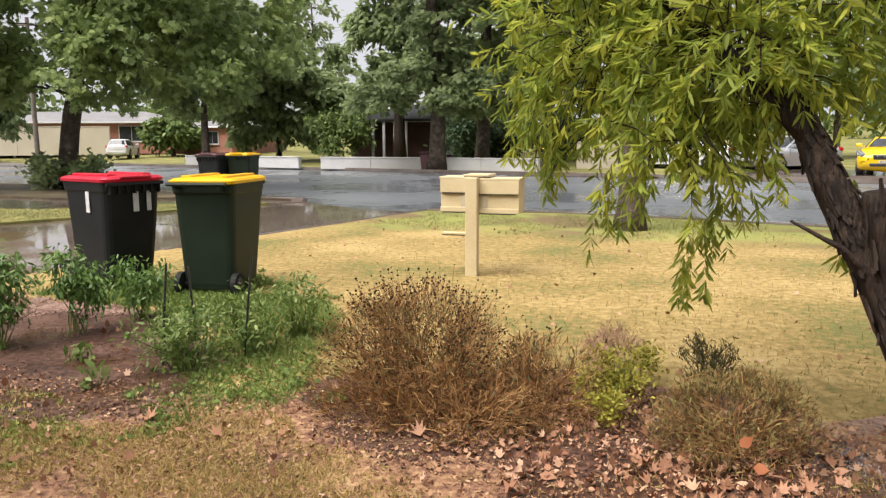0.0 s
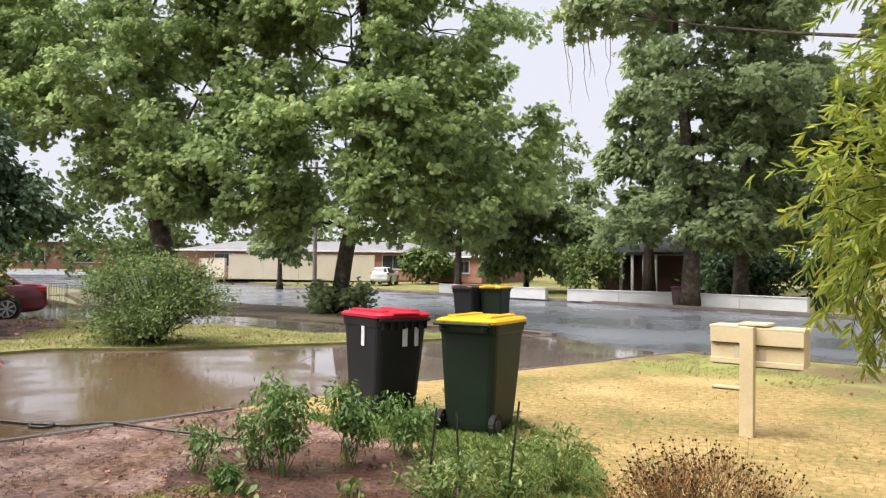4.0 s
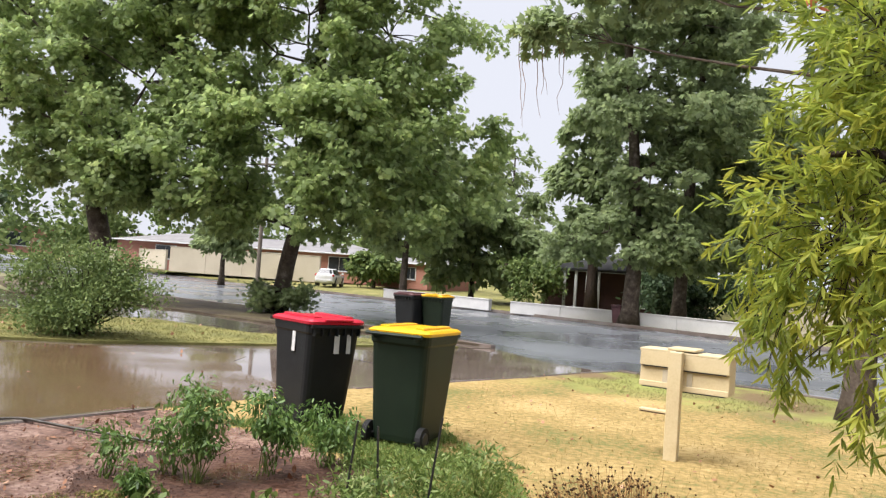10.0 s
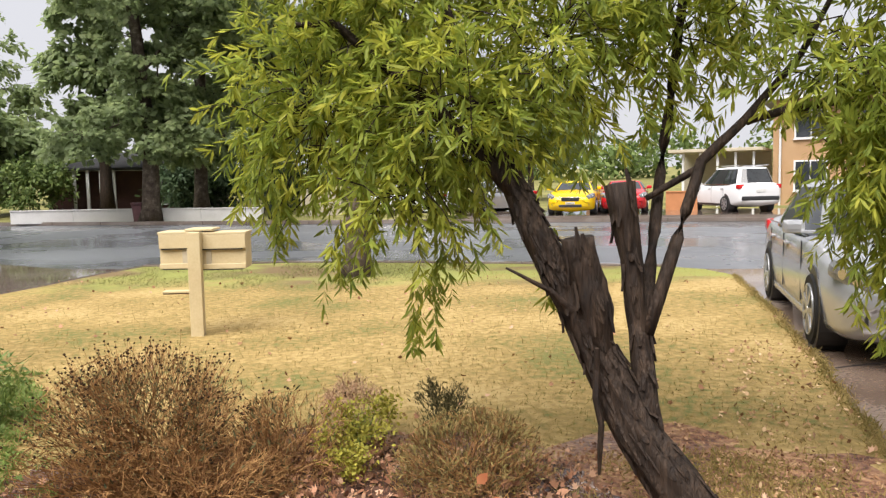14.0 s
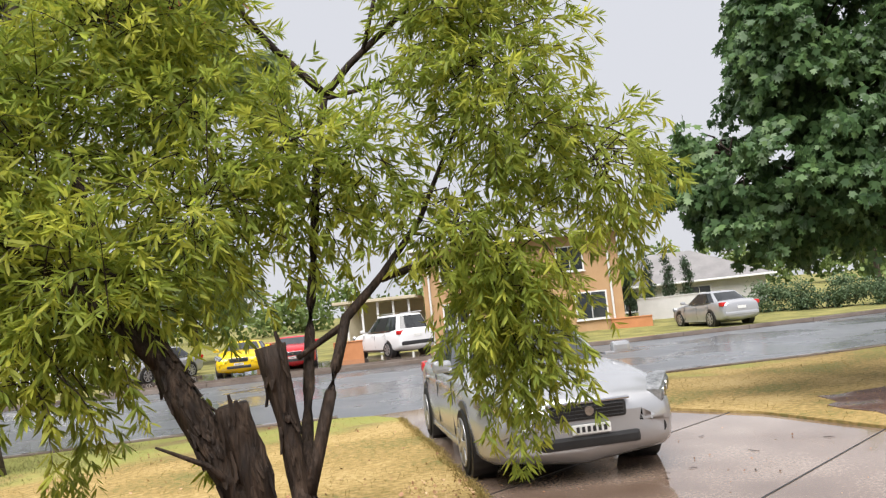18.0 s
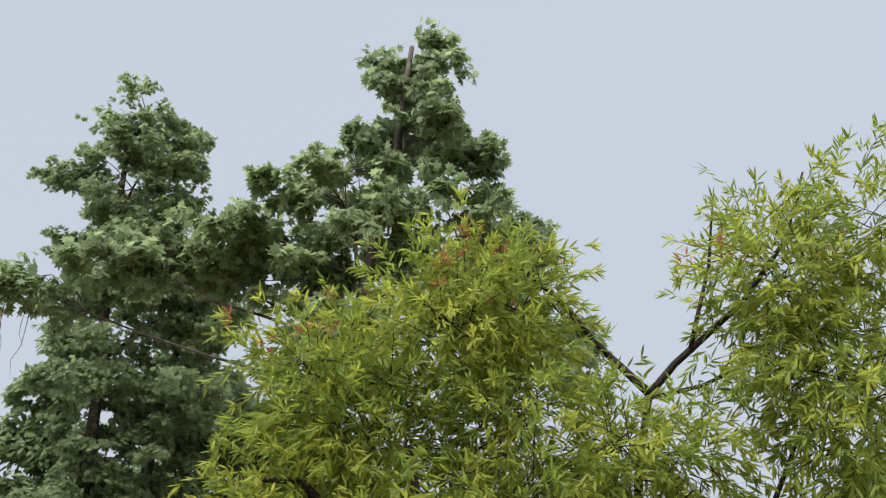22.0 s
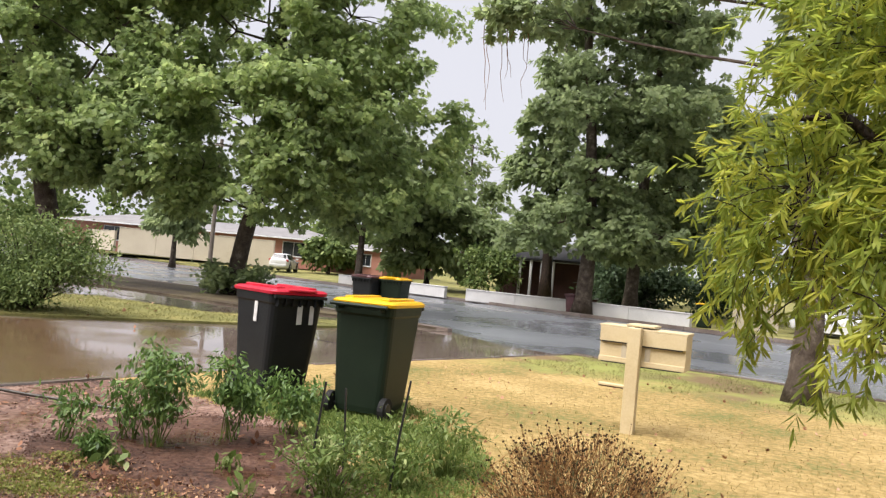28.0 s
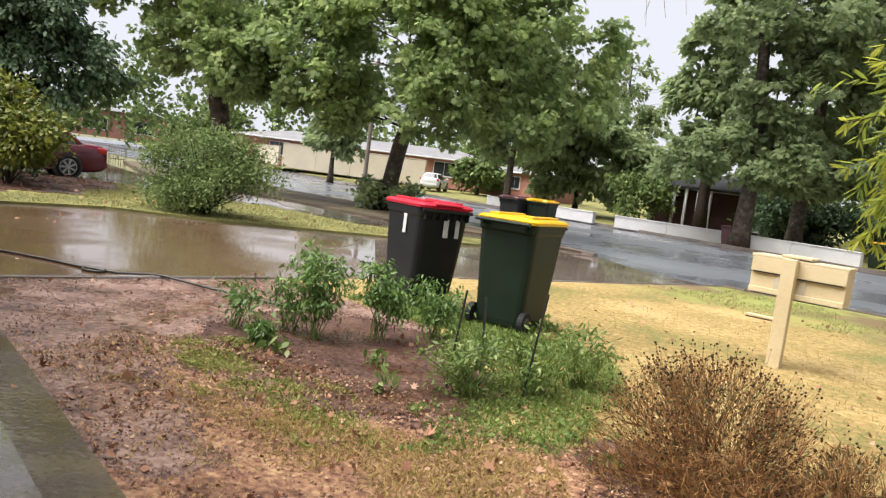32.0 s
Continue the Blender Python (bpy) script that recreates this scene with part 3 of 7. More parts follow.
RIGHT_DRIVE = [(1.3, 0.0), (2.2, 0.68), (3.0, 1.68), (4.0, 2.88), (5.3, 4.41), (6.9, 6.48), (8.4, 8.5), (8.55, 9.3), (8.3, 9.9), (8.9, 9.4), (11, 8.2), (13.3, 6.9), (11.3, 5.6), (9.45, 4.55), (9.19, 3.18), (8.2, 1.4), (7.0, -3.5), (2, -3.5)]
slab("driveway_right", RIGHT_DRIVE, -0.25, -0.03, M_DRIVE, "wet concrete driveway with shallow puddles and joints", "driveway")
RIGHT_LAWN = [(9.47, 4.55), (11.3, 5.6), (13.3, 6.85), (16.3, 4.35), (45, -14.1), (40, -30), (8, -8), (7.05, -3.5), (8.22, 1.4), (9.21, 3.18)]
slab("lawn_right", RIGHT_LAWN, -0.25, 0.0, M_LAWN, "dry yellow grass verge beside the driveway", "lawn")
bm = bmesh.new()
rows_ = [[bm.verts.new((x + 0.53 * d, y + 0.848 * d, z)) for x, y in FAR_KERB] for d, z in ((0, -0.25), (0, 0.02), (5, 0.1), (12, 0.35), (40, 0.95), (260, 6.0))]
for r0, r1 in zip(rows_, rows_[1:]):
    for k in range(len(r0) - 1):
        bm.faces.new((r0[k], r0[k + 1], r1[k + 1], r1[k]))
tagged(part("far_verge", bm, M_VERGE), "grass verge and yards across the street", "grass strip", kind="structure")
GREEN = [(-1.9, 11.6), (-0.9, 11.0), (0.6, 10.6), (2.2, 10.9), (3.4, 10.0), (4.6, 10.2), (5.5, 11.2), (5.9, 11.9), (4.1, 13.3), (2.8, 14.1), (0.67, 14.7), (0.3, 14.85), (-0.4, 13.95), (-1.1, 12.8)]
SOIL = [(-5.95, 4.15), (-4.56, 3.4), (-3.5, 2.8), (-2.5, 2.25), (-1.95, 2.3), (-2.05, 2.75), (-2.7, 3.15), (-3.1, 3.6), (-2.3, 3.55), (-1.75, 3.55), (-1.35, 3.85), (-1.3, 4.3), (-1.5, 5.2), (-2.0, 5.9), (-2.9, 6.4), (-4.35, 7.0), (-4.55, 6.9)]
SOIL = rough_edge(SOIL, 0.3, 0.12, 4)
slab("trodden_soil", SOIL, -0.02, 0.0055, M_SOILPATH, "bare trodden wet reddish-brown soil by the porch", "soil")
BED = rough_edge([(-3.4, 4.5), (-3.0, 4.1), (-2.3, 3.72), (-1.7, 3.6), (-1.35, 3.85), (-1.3, 4.3), (-1.5, 5.2), (-2.0, 5.9), (-2.9, 6.0), (-3.6, 5.1)], 0.35, 0.12, 14)
slab("garden_bed", BED, -0.02, 0.0075, M_SOIL, "dark wet soil of a vegetable bed", "soil")
LITTER = [(-4.4, 3.1), (-2.3, 1.8), (1.0, -0.25), (2.1, 0.72), (2.95, 1.75), (3.6, 2.55), (2.9, 3.2), (2.3, 3.3), (1.6, 3.9), (0.9, 4.1), (0.2, 4.1), (-0.5, 3.9), (-1.2, 3.8), (-1.8, 4.2), (-2.9, 4.6), (-3.8, 4.0)]
LITTER = rough_edge(LITTER, 0.3, 0.12, 5)
slab("leaf_strewn_soil", LITTER, -0.02, 0.004, M_LITTER, "soil strewn with brown leaves beside the porch", "soil")

UNDERTREE = rough_edge([(9.6, 2.55), (10.3, 2.8), (11.4, 2.2), (11.9, 0.6), (10.9, -0.6), (9.2, -0.3), (8.75, 0.9), (8.95, 1.9)], 0.3, 0.25, 51)
slab("bare_soil", UNDERTREE, -0.02, 0.006, M_SOIL, "bare dark soil under the verge tree", "soil")
FORECOURT = [(11.5, 26.9), (20.1, 20.6), (23.6, 15.9), (27.2, 19.6), (24.0, 25.4), (16.0, 32.4)]
slab("forecourt", FORECOURT, -0.2, 0.15, M_CONCRETE, "wet pale concrete forecourt before the flats", "forecourt")

# porch: concrete slab with a lower edging course
UPS = Vector((-0.8602, 0.51, 0))
PORCH_A, PORCH_B = Vector((-5.85, 4.4, 0)), Vector((1.4, 0.1, 0))
IN = Vector((-0.51, -0.8602, 0))
edge_in = [PORCH_A + IN * 0.27, PORCH_B + IN * 0.27]
slab("porch_edging", [p[:2] for p in (PORCH_A, PORCH_B, edge_in[1], edge_in[0])], -0.25, 0.03, M_EDGE, "worn mossy concrete edging along the porch", "edging")
back = [edge_in[0] + IN * 1.9, edge_in[1] + IN * 1.9]
ln = (edge_in[1] - edge_in[0]) / 5
porch = tagged(part("porch_floor", prism([p[:2] for p in (edge_in[0] + IN * 0.01, edge_in[1] + IN * 0.01, back[1], back[0])], -0.25, 0.06), M_PORCH), "wet grey concrete porch slab with joints", "porch", kind="structure")
for k in range(5):
    a, b = edge_in[0] + IN * 0.012 + ln * k, edge_in[0] + IN * 0.012 + ln * (k + 1) - ln.normalized() * 0.012
    part("paving_slab", prism([p[:2] for p in (a, b, b + IN * 1.85, a + IN * 1.85)], 0.055, 0.075), M_PORCH, porch)

# kerbs: real concrete steps in short lengths
def kerb(name, line, label, w=0.16, h=0.13, z=-0.09):
    root = thing(name, label, "kerb", kind="structure")
    for (x0, y0), (x1, y1) in zip(line, line[1:]):
        n = max(1, int(math.hypot(x1 - x0, y1 - y0) / 2.2))
        if n > 12:
            n = 3
        for k in range(n):
            a, b = Vector((x0, y0, 0)).lerp(Vector((x1, y1, 0)), k / n), Vector((x0, y0, 0)).lerp(Vector((x1, y1, 0)), (k + 1) / n)
            mid, L = (a + b) / 2, (b - a).length
            m = Matrix.Translation((mid.x, mid.y, z + h / 2)) @ Matrix.Rotation(math.atan2((b - a).y, (b - a).x), 4, "Z")
            part("kerb_stone", box(bmesh.new(), (0, 0, 0), (L - 0.012, w, h), 0.02, m), M_CONCRETE, root)
    return root


kerb("kerb_lawn", LAWN_KERB, "low wet concrete kerb along the lawn")
kerb("kerb_right", RIGHT_KERB[:3], "low concrete kerb along the street")
kerb("kerb_far", FAR_KERB[1:9], "concrete kerb on the far side of the street", 0.2, 0.16)
kerb("kerb_verge", NEAR_KERB[1:], "concrete kerb round the tree verge")
kerb("drive_edge", [(-5.82, 4.4), (-5.35, 5.34), (-4.5, 7.03)], "narrow concrete edging beside the flooded driveway", 0.1, 0.1, -0.07)
kerb("drive_edge", [(-3.25, 9.68), (-2.2, 11.33), (-1.14, 12.9), (-0.43, 14.1), (0.3, 15.0)], "narrow dark edging between driveway and lawn", 0.1, 0.1, -0.08)


# ---------------------------------------------------------------- wheelie bins
def ring(bm, z, w, d, y0=0.0, r=0.06, n=4):
    """A rounded rectangle of vertices at height z."""
    out = []
    for cx, cy, a0 in ((w / 2 - r, d / 2 - r, 0), (-w / 2 + r, d / 2 - r, 90), (-w / 2 + r, -d / 2 + r, 180), (w / 2 - r, -d / 2 + r, 270)):
        for k in range(n):
            a = radians(a0 + 90 * k / (n - 1))
            out.append(bm.verts.new((cx + r * math.cos(a), y0 + cy + r * math.sin(a), z)))
    return out


def loft(bm, rings, cap0=True, cap1=True):
    for a, b in zip(rings, rings[1:]):
        for j in range(len(a)):
            bm.faces.new((a[j], a[(j + 1) % len(a)], b[(j + 1) % len(b)], b[j]))
    if cap0:
        bm.faces.new(rings[0][::-1])
    if cap1:
        bm.faces.new(rings[-1])
    return bm


def wheelie_bin(label, body_mat, lid_mat, m, marks=0, group=""):
    root = thing("wheelie_bin", label, "bin", m, group)
    bm = bmesh.new()
    rs = [ring(bm, z, w, d, y) for z, w, d, y in ((0.05, 0.45, 0.50, -0.035), (0.10, 0.47, 0.525, -0.03), (0.55, 0.52, 0.60, -0.008), (0.88, 0.55, 0.655, 0.0), (0.90, 0.575, 0.68, 0.0), (0.97, 0.585, 0.69, 0.0), (0.985, 0.58, 0.685, 0))]
    loft(bm, rs)
    part("body", bm, body_mat, root, smooth=False)
    bm = bmesh.new()
    for x in np.linspace(-0.24, 0.24, 7):
        box(bm, (x, 0.345, 0.905), (0.012, 0.045, 0.07))
    box(bm, (0, 0.36, 0.955), (0.56, 0.03, 0.03), 0.008)
    part("lifting_lip", bm, body_mat, root)
    bm = bmesh.new()
    for s in (-1, 1):
        box(bm, (s * 0.2, -0.385, 0.96), (0.03, 0.10, 0.06), 0.01)
    tube(bm, [(-0.27, -0.43, 0.975), (0.27, -0.43, 0.975)], [0.017, 0.017], 8)
    part("handle", bm, body_mat, root)
    bm = bmesh.new()
    rs = [ring(bm, z, w, d, y) for z, w, d, y in ((0.975, 0.60, 0.74, 0.0), (1.0, 0.61, 0.75, 0.0), (1.02, 0.56, 0.69, 0.01), (1.03, 0.30, 0.6, 0.01))]
    loft(bm, rs)
    lid = part("lid", bm, lid_mat, root)
    bm = bmesh.new()
    box(bm, (-0.17, 0.0, 1.033), (0.09, 0.56, 0.022), 0.009)
    box(bm, (0.17, 0.0, 1.033), (0.09, 0.56, 0.022), 0.009)
    box(bm, (0, 0.36, 1.015), (0.30, 0.06, 0.02), 0.008)
    part("lid_rib", bm, lid_mat, lid)
    for s in (-1, 1):
        bm = bmesh.new()
        tube(bm, [(s * 0.235, -0.27, 0.10), (s * 0.285, -0.27, 0.10)], [0.1, 0.1], 20)
        wheel = part("wheel", bm, M_RUBBER, root)
        bm = bmesh.new()
        tube(bm, [(s * 0.284, -0.27, 0.10), (s * 0.292, -0.27, 0.10)], [0.06, 0.055], 14)
        part("hub", bm, M_BLACKTRIM, wheel)
    bm = bmesh.new()
    tube(bm, [(-0.23, -0.27, 0.10), (0.23, -0.27, 0.10)], [0.012, 0.012], 8)
    part("axle", bm, M_STEELDARK, root)
    # plain bars stand for the painted-on number
    spots = {1: ((0.0, 1), (-0.13, 1)), 0: ()}[marks]
    for x, front in spots:
        bm = bmesh.new()
        if front:
            box(bm, (x - 0.02, 0.325, 0.80), (0.045 if x else 0.055, 0.006, 0.19), 0.002, Matrix.Rotation(0.0, 4, "X"))
            part("white_bar", bm, M_WHITEMARK, root, "plain white sticker bar")
    if marks:
        bm = bmesh.new()
        box(bm, (0.279, 0.06, 0.80), (0.006, 0.055, 0.19), 0.002)
        part("white_bar", bm, M_WHITEMARK, root, "plain white sticker bar")
    return root


wheelie_bin("black wheelie bin with red lid and white markings on the lawn", M_BINBLACK, M_RED, pose(-2.86, 7.22, 0, 0, 0, 233) @ Matrix.Scale(1.06, 4), 1)
wheelie_bin("dark green wheelie bin with yellow lid standing in grass", M_BINGREEN, M_YELLOW, pose(-1.77, 6.98, 0, 0, 0, -12) @ Matrix.Scale(1.05, 4))
wheelie_bin("black wheelie bin with faded maroon lid at the street kerb", M_BINBLACK, M_MAROONLID, pose(-4.92, 18.8, 0.0, 0, 0, 162) @ Matrix.Scale(1.08, 4), group="bins at the kerb")
wheelie_bin("dark wheelie bin with yellow lid at the street kerb", M_BINGREEN, M_YELLOW, pose(-4.27, 18.98, 0.0, 0, 0, 170) @ Matrix.Scale(1.08, 4), group="bins at the kerb")
wheelie_bin("black wheelie bin with red lid beside the house path", M_BINBLACK, M_RED, pose(-13.7, 7.75, 0.2, 0, 0, 200), 1)
wheelie_bin("dark wheelie bin with yellow lid across the street", M_BINGREEN, M_YELLOW, pose(5.9, 32.6, 0.02, 0, 0, 160))


# ---------------------------------------------------------------- letterbox
def letterbox():
    root = thing("letterbox", "cream-painted wooden double letterbox on a post", "letterbox", pose(0.66, 7.55, 0, 0, 0, -19))
    part("post", boxbm((0, -0.02, 0.5), (0.125, 0.1, 1.04), 0.008), M_CREAM, root)
    for c, w, z in ((-0.195, 0.33, 0.0), (0.245, 0.46, -0.012)):
        s = math.copysign(1, c)
        b = part("box", boxbm((c, 0.21, 0.83 + z), (w, 0.30, 0.34), 0.008), M_CREAM, root)
        part("lid_board", boxbm((c, 0.205, 1.012 + z), (w + 0.02, 0.34, 0.025), 0.006), M_CREAM, b)
        part("back_batten", boxbm((c, 0.05, 0.93 + z), (w, 0.03, 0.14), 0.005), M_CREAM, b)
        part("lower_batten", boxbm((c, 0.05, 0.685 + z), (w, 0.03, 0.05), 0.005), M_CREAM, b)
        # no slot is cut: its shade is a darker beige strip on the box
        part("slot_shade", boxbm((s * 0.115, 0.056, 0.785 + z), (0.05, 0.014, 0.15), 0.002), M_BEIGE, b, "darker beige strip standing for the shade in a slot")
        part("gap", boxbm((c, 0.036, 0.855 + z), (w - 0.05, 0.008, 0.010)), M_BLACKTRIM, b, "dark gap between boards")
        # solid black strip draws the shade line along the box's lower edge
        part("foot_shade", boxbm((c, 0.05, 0.655 + z), (w - 0.06, 0.034, 0.008)), M_BLACKTRIM, b, "black strip standing for the shade line under the box")
    part("cap_board", boxbm((0.03, 0.2, 1.038), (0.27, 0.33, 0.022), 0.005), M_CREAM, root)
    part("paper_arm", boxbm((-0.19, 0.0, 0.44), (0.26, 0.10, 0.02), 0.004), M_CREAM, root)
    # thin dark brown strip: the shade below the cream arm, put into colour
    part("arm_shade", boxbm((-0.19, 0.0, 0.424), (0.25, 0.09, 0.012), 0.002), M_FASCIA, root, "dark brown strip standing for shade under the arm")


letterbox()


# ---------------------------------------------------------------- trees
def tree(name, label, base, trunk, blobs, count, leaf, shape, leaf_mat, bark, seed, r0=0.3, clump=0.42, shell=0.45, droop=0.5, twigs=90):
    """Tapered trunk through the points of trunk, limbs to the middle of each blob, boughs to the leafy fans, and a crown of separate leaves."""
    rng = random.Random(seed)
    root = thing(name, label, "tree", pose(*base))
    pts = [Vector(p) for p in trunk]
    bm = bmesh.new()
    fine = []
    for a, b in zip(pts, pts[1:]):
        fine += [a.lerp(b, f) for f in (0, 0.34, 0.67)]
    fine.append(pts[-1])
    rad = [r0 * (1.35 if k == 0 else 1) * (1 - 0.82 * k / len(fine)) for k in range(len(fine))]
    tube(bm, fine, rad, 12, wob=0.16, rng=rng)
    part("trunk", bm, bark, root, smooth=True)
    p, along, face, feet, owner, g = sprays(blobs, count, max(0.32, 1.65 * clump), seed, droop, shell)
    for j, (bx, by, bz, rx, ry, rz) in enumerate(blobs):
        start = min(fine[len(fine) // 3:], key=lambda q: (q - Vector((bx, by, bz - 0.8 * rz))).length)
        bm = bmesh.new()
        limb = bent(start, (bx, by, bz + 0.3 * rz), 5, -0.1 * rz, rng, 0.25)
        slim = 0.24 if math.hypot(bx, by) < 0.3 * bz else 0.17
        tube(bm, limb, [r0 * slim * (1 - 0.16 * k) for k in range(6)], 7, wob=0.15, rng=rng)
        mine = feet[owner == j]
        for q in mine[:: max(1, len(mine) * len(blobs) // max(1, twigs * 2))]:
            e = Vector(q)
            o = min(limb, key=lambda c: (c - e).length + 0.6 * max(0, c.z - e.z))
            tube(bm, bent(o, e, 4, 0.12, rng, 0.16), [r0 * 0.09, r0 * 0.075, r0 * 0.055, r0 * 0.035, r0 * 0.02], 5, cap=False)
        part("limb", bm, bark, root, smooth=True)
    leaves("crown", p, along, face, leaf * g.uniform(0.65, 1.25, len(p)), shape, leaf_mat, root)
    return root


# plane tree on the verge between the driveways
tree("plane_tree", "large spreading plane tree with broad green leaves on the verge", (-10.6, 23.2, 0),
     [(0, 0, -0.1), (0.2, 0, 1.6), (0.6, -0.1, 3.4), (0.9, 0.2, 7), (0.6, 0.3, 11), (0.8, 0, 15)],
     [(0.5, -1, 6.0, 4.6, 3.8, 2.6), (-3.4, 0, 5.2, 3.4, 3.2, 2.6), (4.4, 0, 5.6, 3.2, 3.2, 2.8), (-2.2, -1.2, 4.0, 2.2, 2, 1.5), (0, 0, 10.0, 5.2, 4.2, 3.0), (3.4, 0.6, 9.6, 3.0, 3, 2.4), (-3.4, 0.5, 9.6, 3.4, 3, 2.6), (0.6, 0, 13.0, 3.4, 3.2, 2.6), (2.8, -2.0, 4.6, 2.0, 1.8, 1.6), (0.2, 0, 15.4, 2.0, 2.0, 1.6), (-1.8, 0, 12.4, 3.0, 2.8, 2.6), (2.2, -0.6, 7.6, 3.0, 2.6, 2.2), (1.9, -1.4, 3.4, 2.3, 1.8, 1.0), (-1.5, -1.4, 3.2, 1.8, 1.6, 0.9), (4.4, 0, 3.5, 2.2, 1.9, 1.1)],
     82000, 0.2, STAR, M_LEAFP, M_PBARK, 11, 0.31, 0.4)
tree("plane_tree", "tall plane tree with leaning limbs behind the shrub", (-17.3, 22.6, 0),
     [(0, 0, -0.1), (0.3, 0, 2.0), (-0.4, 0, 4.5), (-1.0, 0, 8), (-1.2, 0, 13)],
     [(-2.5, 0, 8.0, 4.0, 3.4, 2.8), (2.2, 0, 7.6, 3.6, 3.4, 2.6), (0, 0, 11.6, 4.6, 3.8, 3.0), (-4.0, -1, 7.0, 2.4, 2.4, 1.8), (0.5, 0, 15.0, 3.4, 3.0, 2.6), (3.6, 0, 11.6, 2.8, 2.6, 2.4), (1.8, -1.0, 5.2, 2.2, 2.0, 1.7), (-1.4, -0.6, 4.9, 1.5, 1.6, 1.3), (-5.2, 0, 10.4, 3.2, 2.8, 3.0), (-3.0, 0, 14.0, 3.0, 2.8, 2.8), (-6.4, -0.6, 9.0, 2.2, 2.2, 2.0), (1.2, -0.8, 3.9, 2.2, 1.8, 1.1)],
     78000, 0.2, STAR, M_LEAFP, M_PBARK, 12, 0.42, 0.4)
# verge tree beyond the letterbox
tree("plane_tree", "plane tree on the lawn verge with pale mottled trunk", (3.4, 11.4, 0),
     [(0, 0, -0.1), (0.05, 0, 1.2), (-0.1, 0.1, 2.6), (0.5, 0, 5.5), (1.0, 0, 9.0), (1.2, -0.1, 12.0)],
     [(-0.6, 0.5, 7.0, 1.3, 1.1, 1.0), (-2.3, 1.2, 6.9, 1.3, 0.9, 0.6), (0.2, 0.3, 8.2, 1.7, 1.7, 1.9), (2.6, -0.6, 7.6, 2.0, 1.9, 1.9), (1.4, 0, 10.6, 1.7, 1.6, 1.9), (-1.5, 0.8, 7.2, 1.2, 1.1, 0.8), (-3.2, 1.6, 6.7, 1.3, 0.8, 0.5), (-4.6, 2.2, 6.1, 0.9, 0.6, 0.4), (3.4, -0.8, 5.6, 1.5, 1.4, 1.2), (0.2, 0.2, 5.4, 1.4, 1.3, 1.2)],
     26000, 0.19, STAR, M_LEAFD, M_PBARK, 13, 0.22, 0.24)
# across the street
tree("street_tree", "very tall dark broadleaf tree beside the low white wall", (1.0, 35.3, 0.02),
     [(0, 0, -0.1), (0.1, 0, 3), (-0.2, 0, 8), (-1.0, 0, 15), (-1.6, 0, 23)],
     [(0.6, 0, 6.2, 2.8, 2.6, 2.2), (-1.2, 0, 4.4, 1.8, 1.6, 1.3), (2.0, 0, 4.2, 2.0, 1.8, 1.4), (-0.6, 0, 10.0, 3.4, 3.0, 2.8), (2.2, 0, 9.4, 3.0, 3.0, 2.8), (-0.6, 0, 15.0, 3.4, 3.0, 3.2), (-0.6, 0, 19.4, 4.2, 3.2, 3.2), (3.0, 0, 14.0, 3.0, 3.0, 3.0), (-0.9, 0, 22.4, 3.4, 2.8, 2.2), (0.6, 0, 17.2, 3.0, 2.6, 2.4), (-2.6, -0.6, 3.5, 1.8, 1.4, 0.9), (3.3, -0.4, 3.5, 2.2, 1.5, 1.0), (0.4, -0.6, 3.4, 1.8, 1.4, 0.8)],
     47000, 0.26, STAR, M_LEAFD, M_PBARK, 14, 0.4, 0.42)
tree("street_tree", "tall dark broadleaf tree behind the low white wall", (3.4, 38.5, 0.02),
     [(0, 0, -0.1), (0.1, 0, 4), (0.4, 0, 9), (0.6, 0, 15)],
     [(0, 0, 7.0, 3.6, 3.0, 3.0), (0.5, 0, 4.0, 3.0, 2.0, 1.3), (4.5, 0, 4.4, 2.6, 2.0, 1.8), (2.4, 0, 10.0, 3.6, 3.0, 3.0), (0.6, 0, 14.0, 3.6, 3.0, 3.0), (5.4, 0, 8.0, 3.0, 3.0, 3.0)],
     25000, 0.32, STAR, M_LEAFD, M_PBARK, 15, 0.36, 0.6)
tree("conifer", "dark ragged conifer behind the low white wall", (-0.9, 44.5, 0.02),
     [(0, 0, -0.1), (0, 0, 5), (0, 0, 11), (0, 0, 16)],
     [(0, 0, 5.4, 2.8, 2.6, 1.2), (0, 0, 8.0, 2.6, 2.4, 1.3), (0, 0, 10.8, 2.2, 2.0, 1.3), (0, 0, 13.4, 1.5, 1.5, 1.3)],
     12000, 0.45, OVAL, M_LEAFD, M_BARK, 16, 0.34, 0.6)
tree("street_tree", "dark rounded tree standing beyond the far kerb", (-12.2, 44.5, 0.02),
     [(0, 0, -0.1), (0, 0, 3), (0.3, 0, 7), (0.2, 0, 11)],
     [(-1.6, 0, 5.4, 3.0, 3.0, 2.2), (1.8, 0, 5.4, 2.6, 2.6, 2.2), (0, 0, 8.4, 3.0, 3.0, 2.2), (1.6, 1, 8.4, 2.0, 2.2, 2.0), (-0.6, 0, 10.6, 2.0, 2.0, 1.4)],
     20000, 0.36, STAR, M_LEAFD, M_PBARK, 17, 0.24, 0.6)
tree("street_tree", "dark shrubby tree beyond the low wall", (-8.5, 47.5, 0.02),
     [(0, 0, -0.1), (0, 0, 2), (0.2, 0, 5)],
     [(-1.4, 0, 3.0, 2.6, 2.4, 2.6), (2.0, 0, 3.6, 2.8, 2.4, 2.8), (0.4, 0, 5.6, 2.4, 2.4, 2.2)],
     9000, 0.45, OVAL, M_LEAFD, M_BARK, 18, 0.2, 0.6, 0.2)
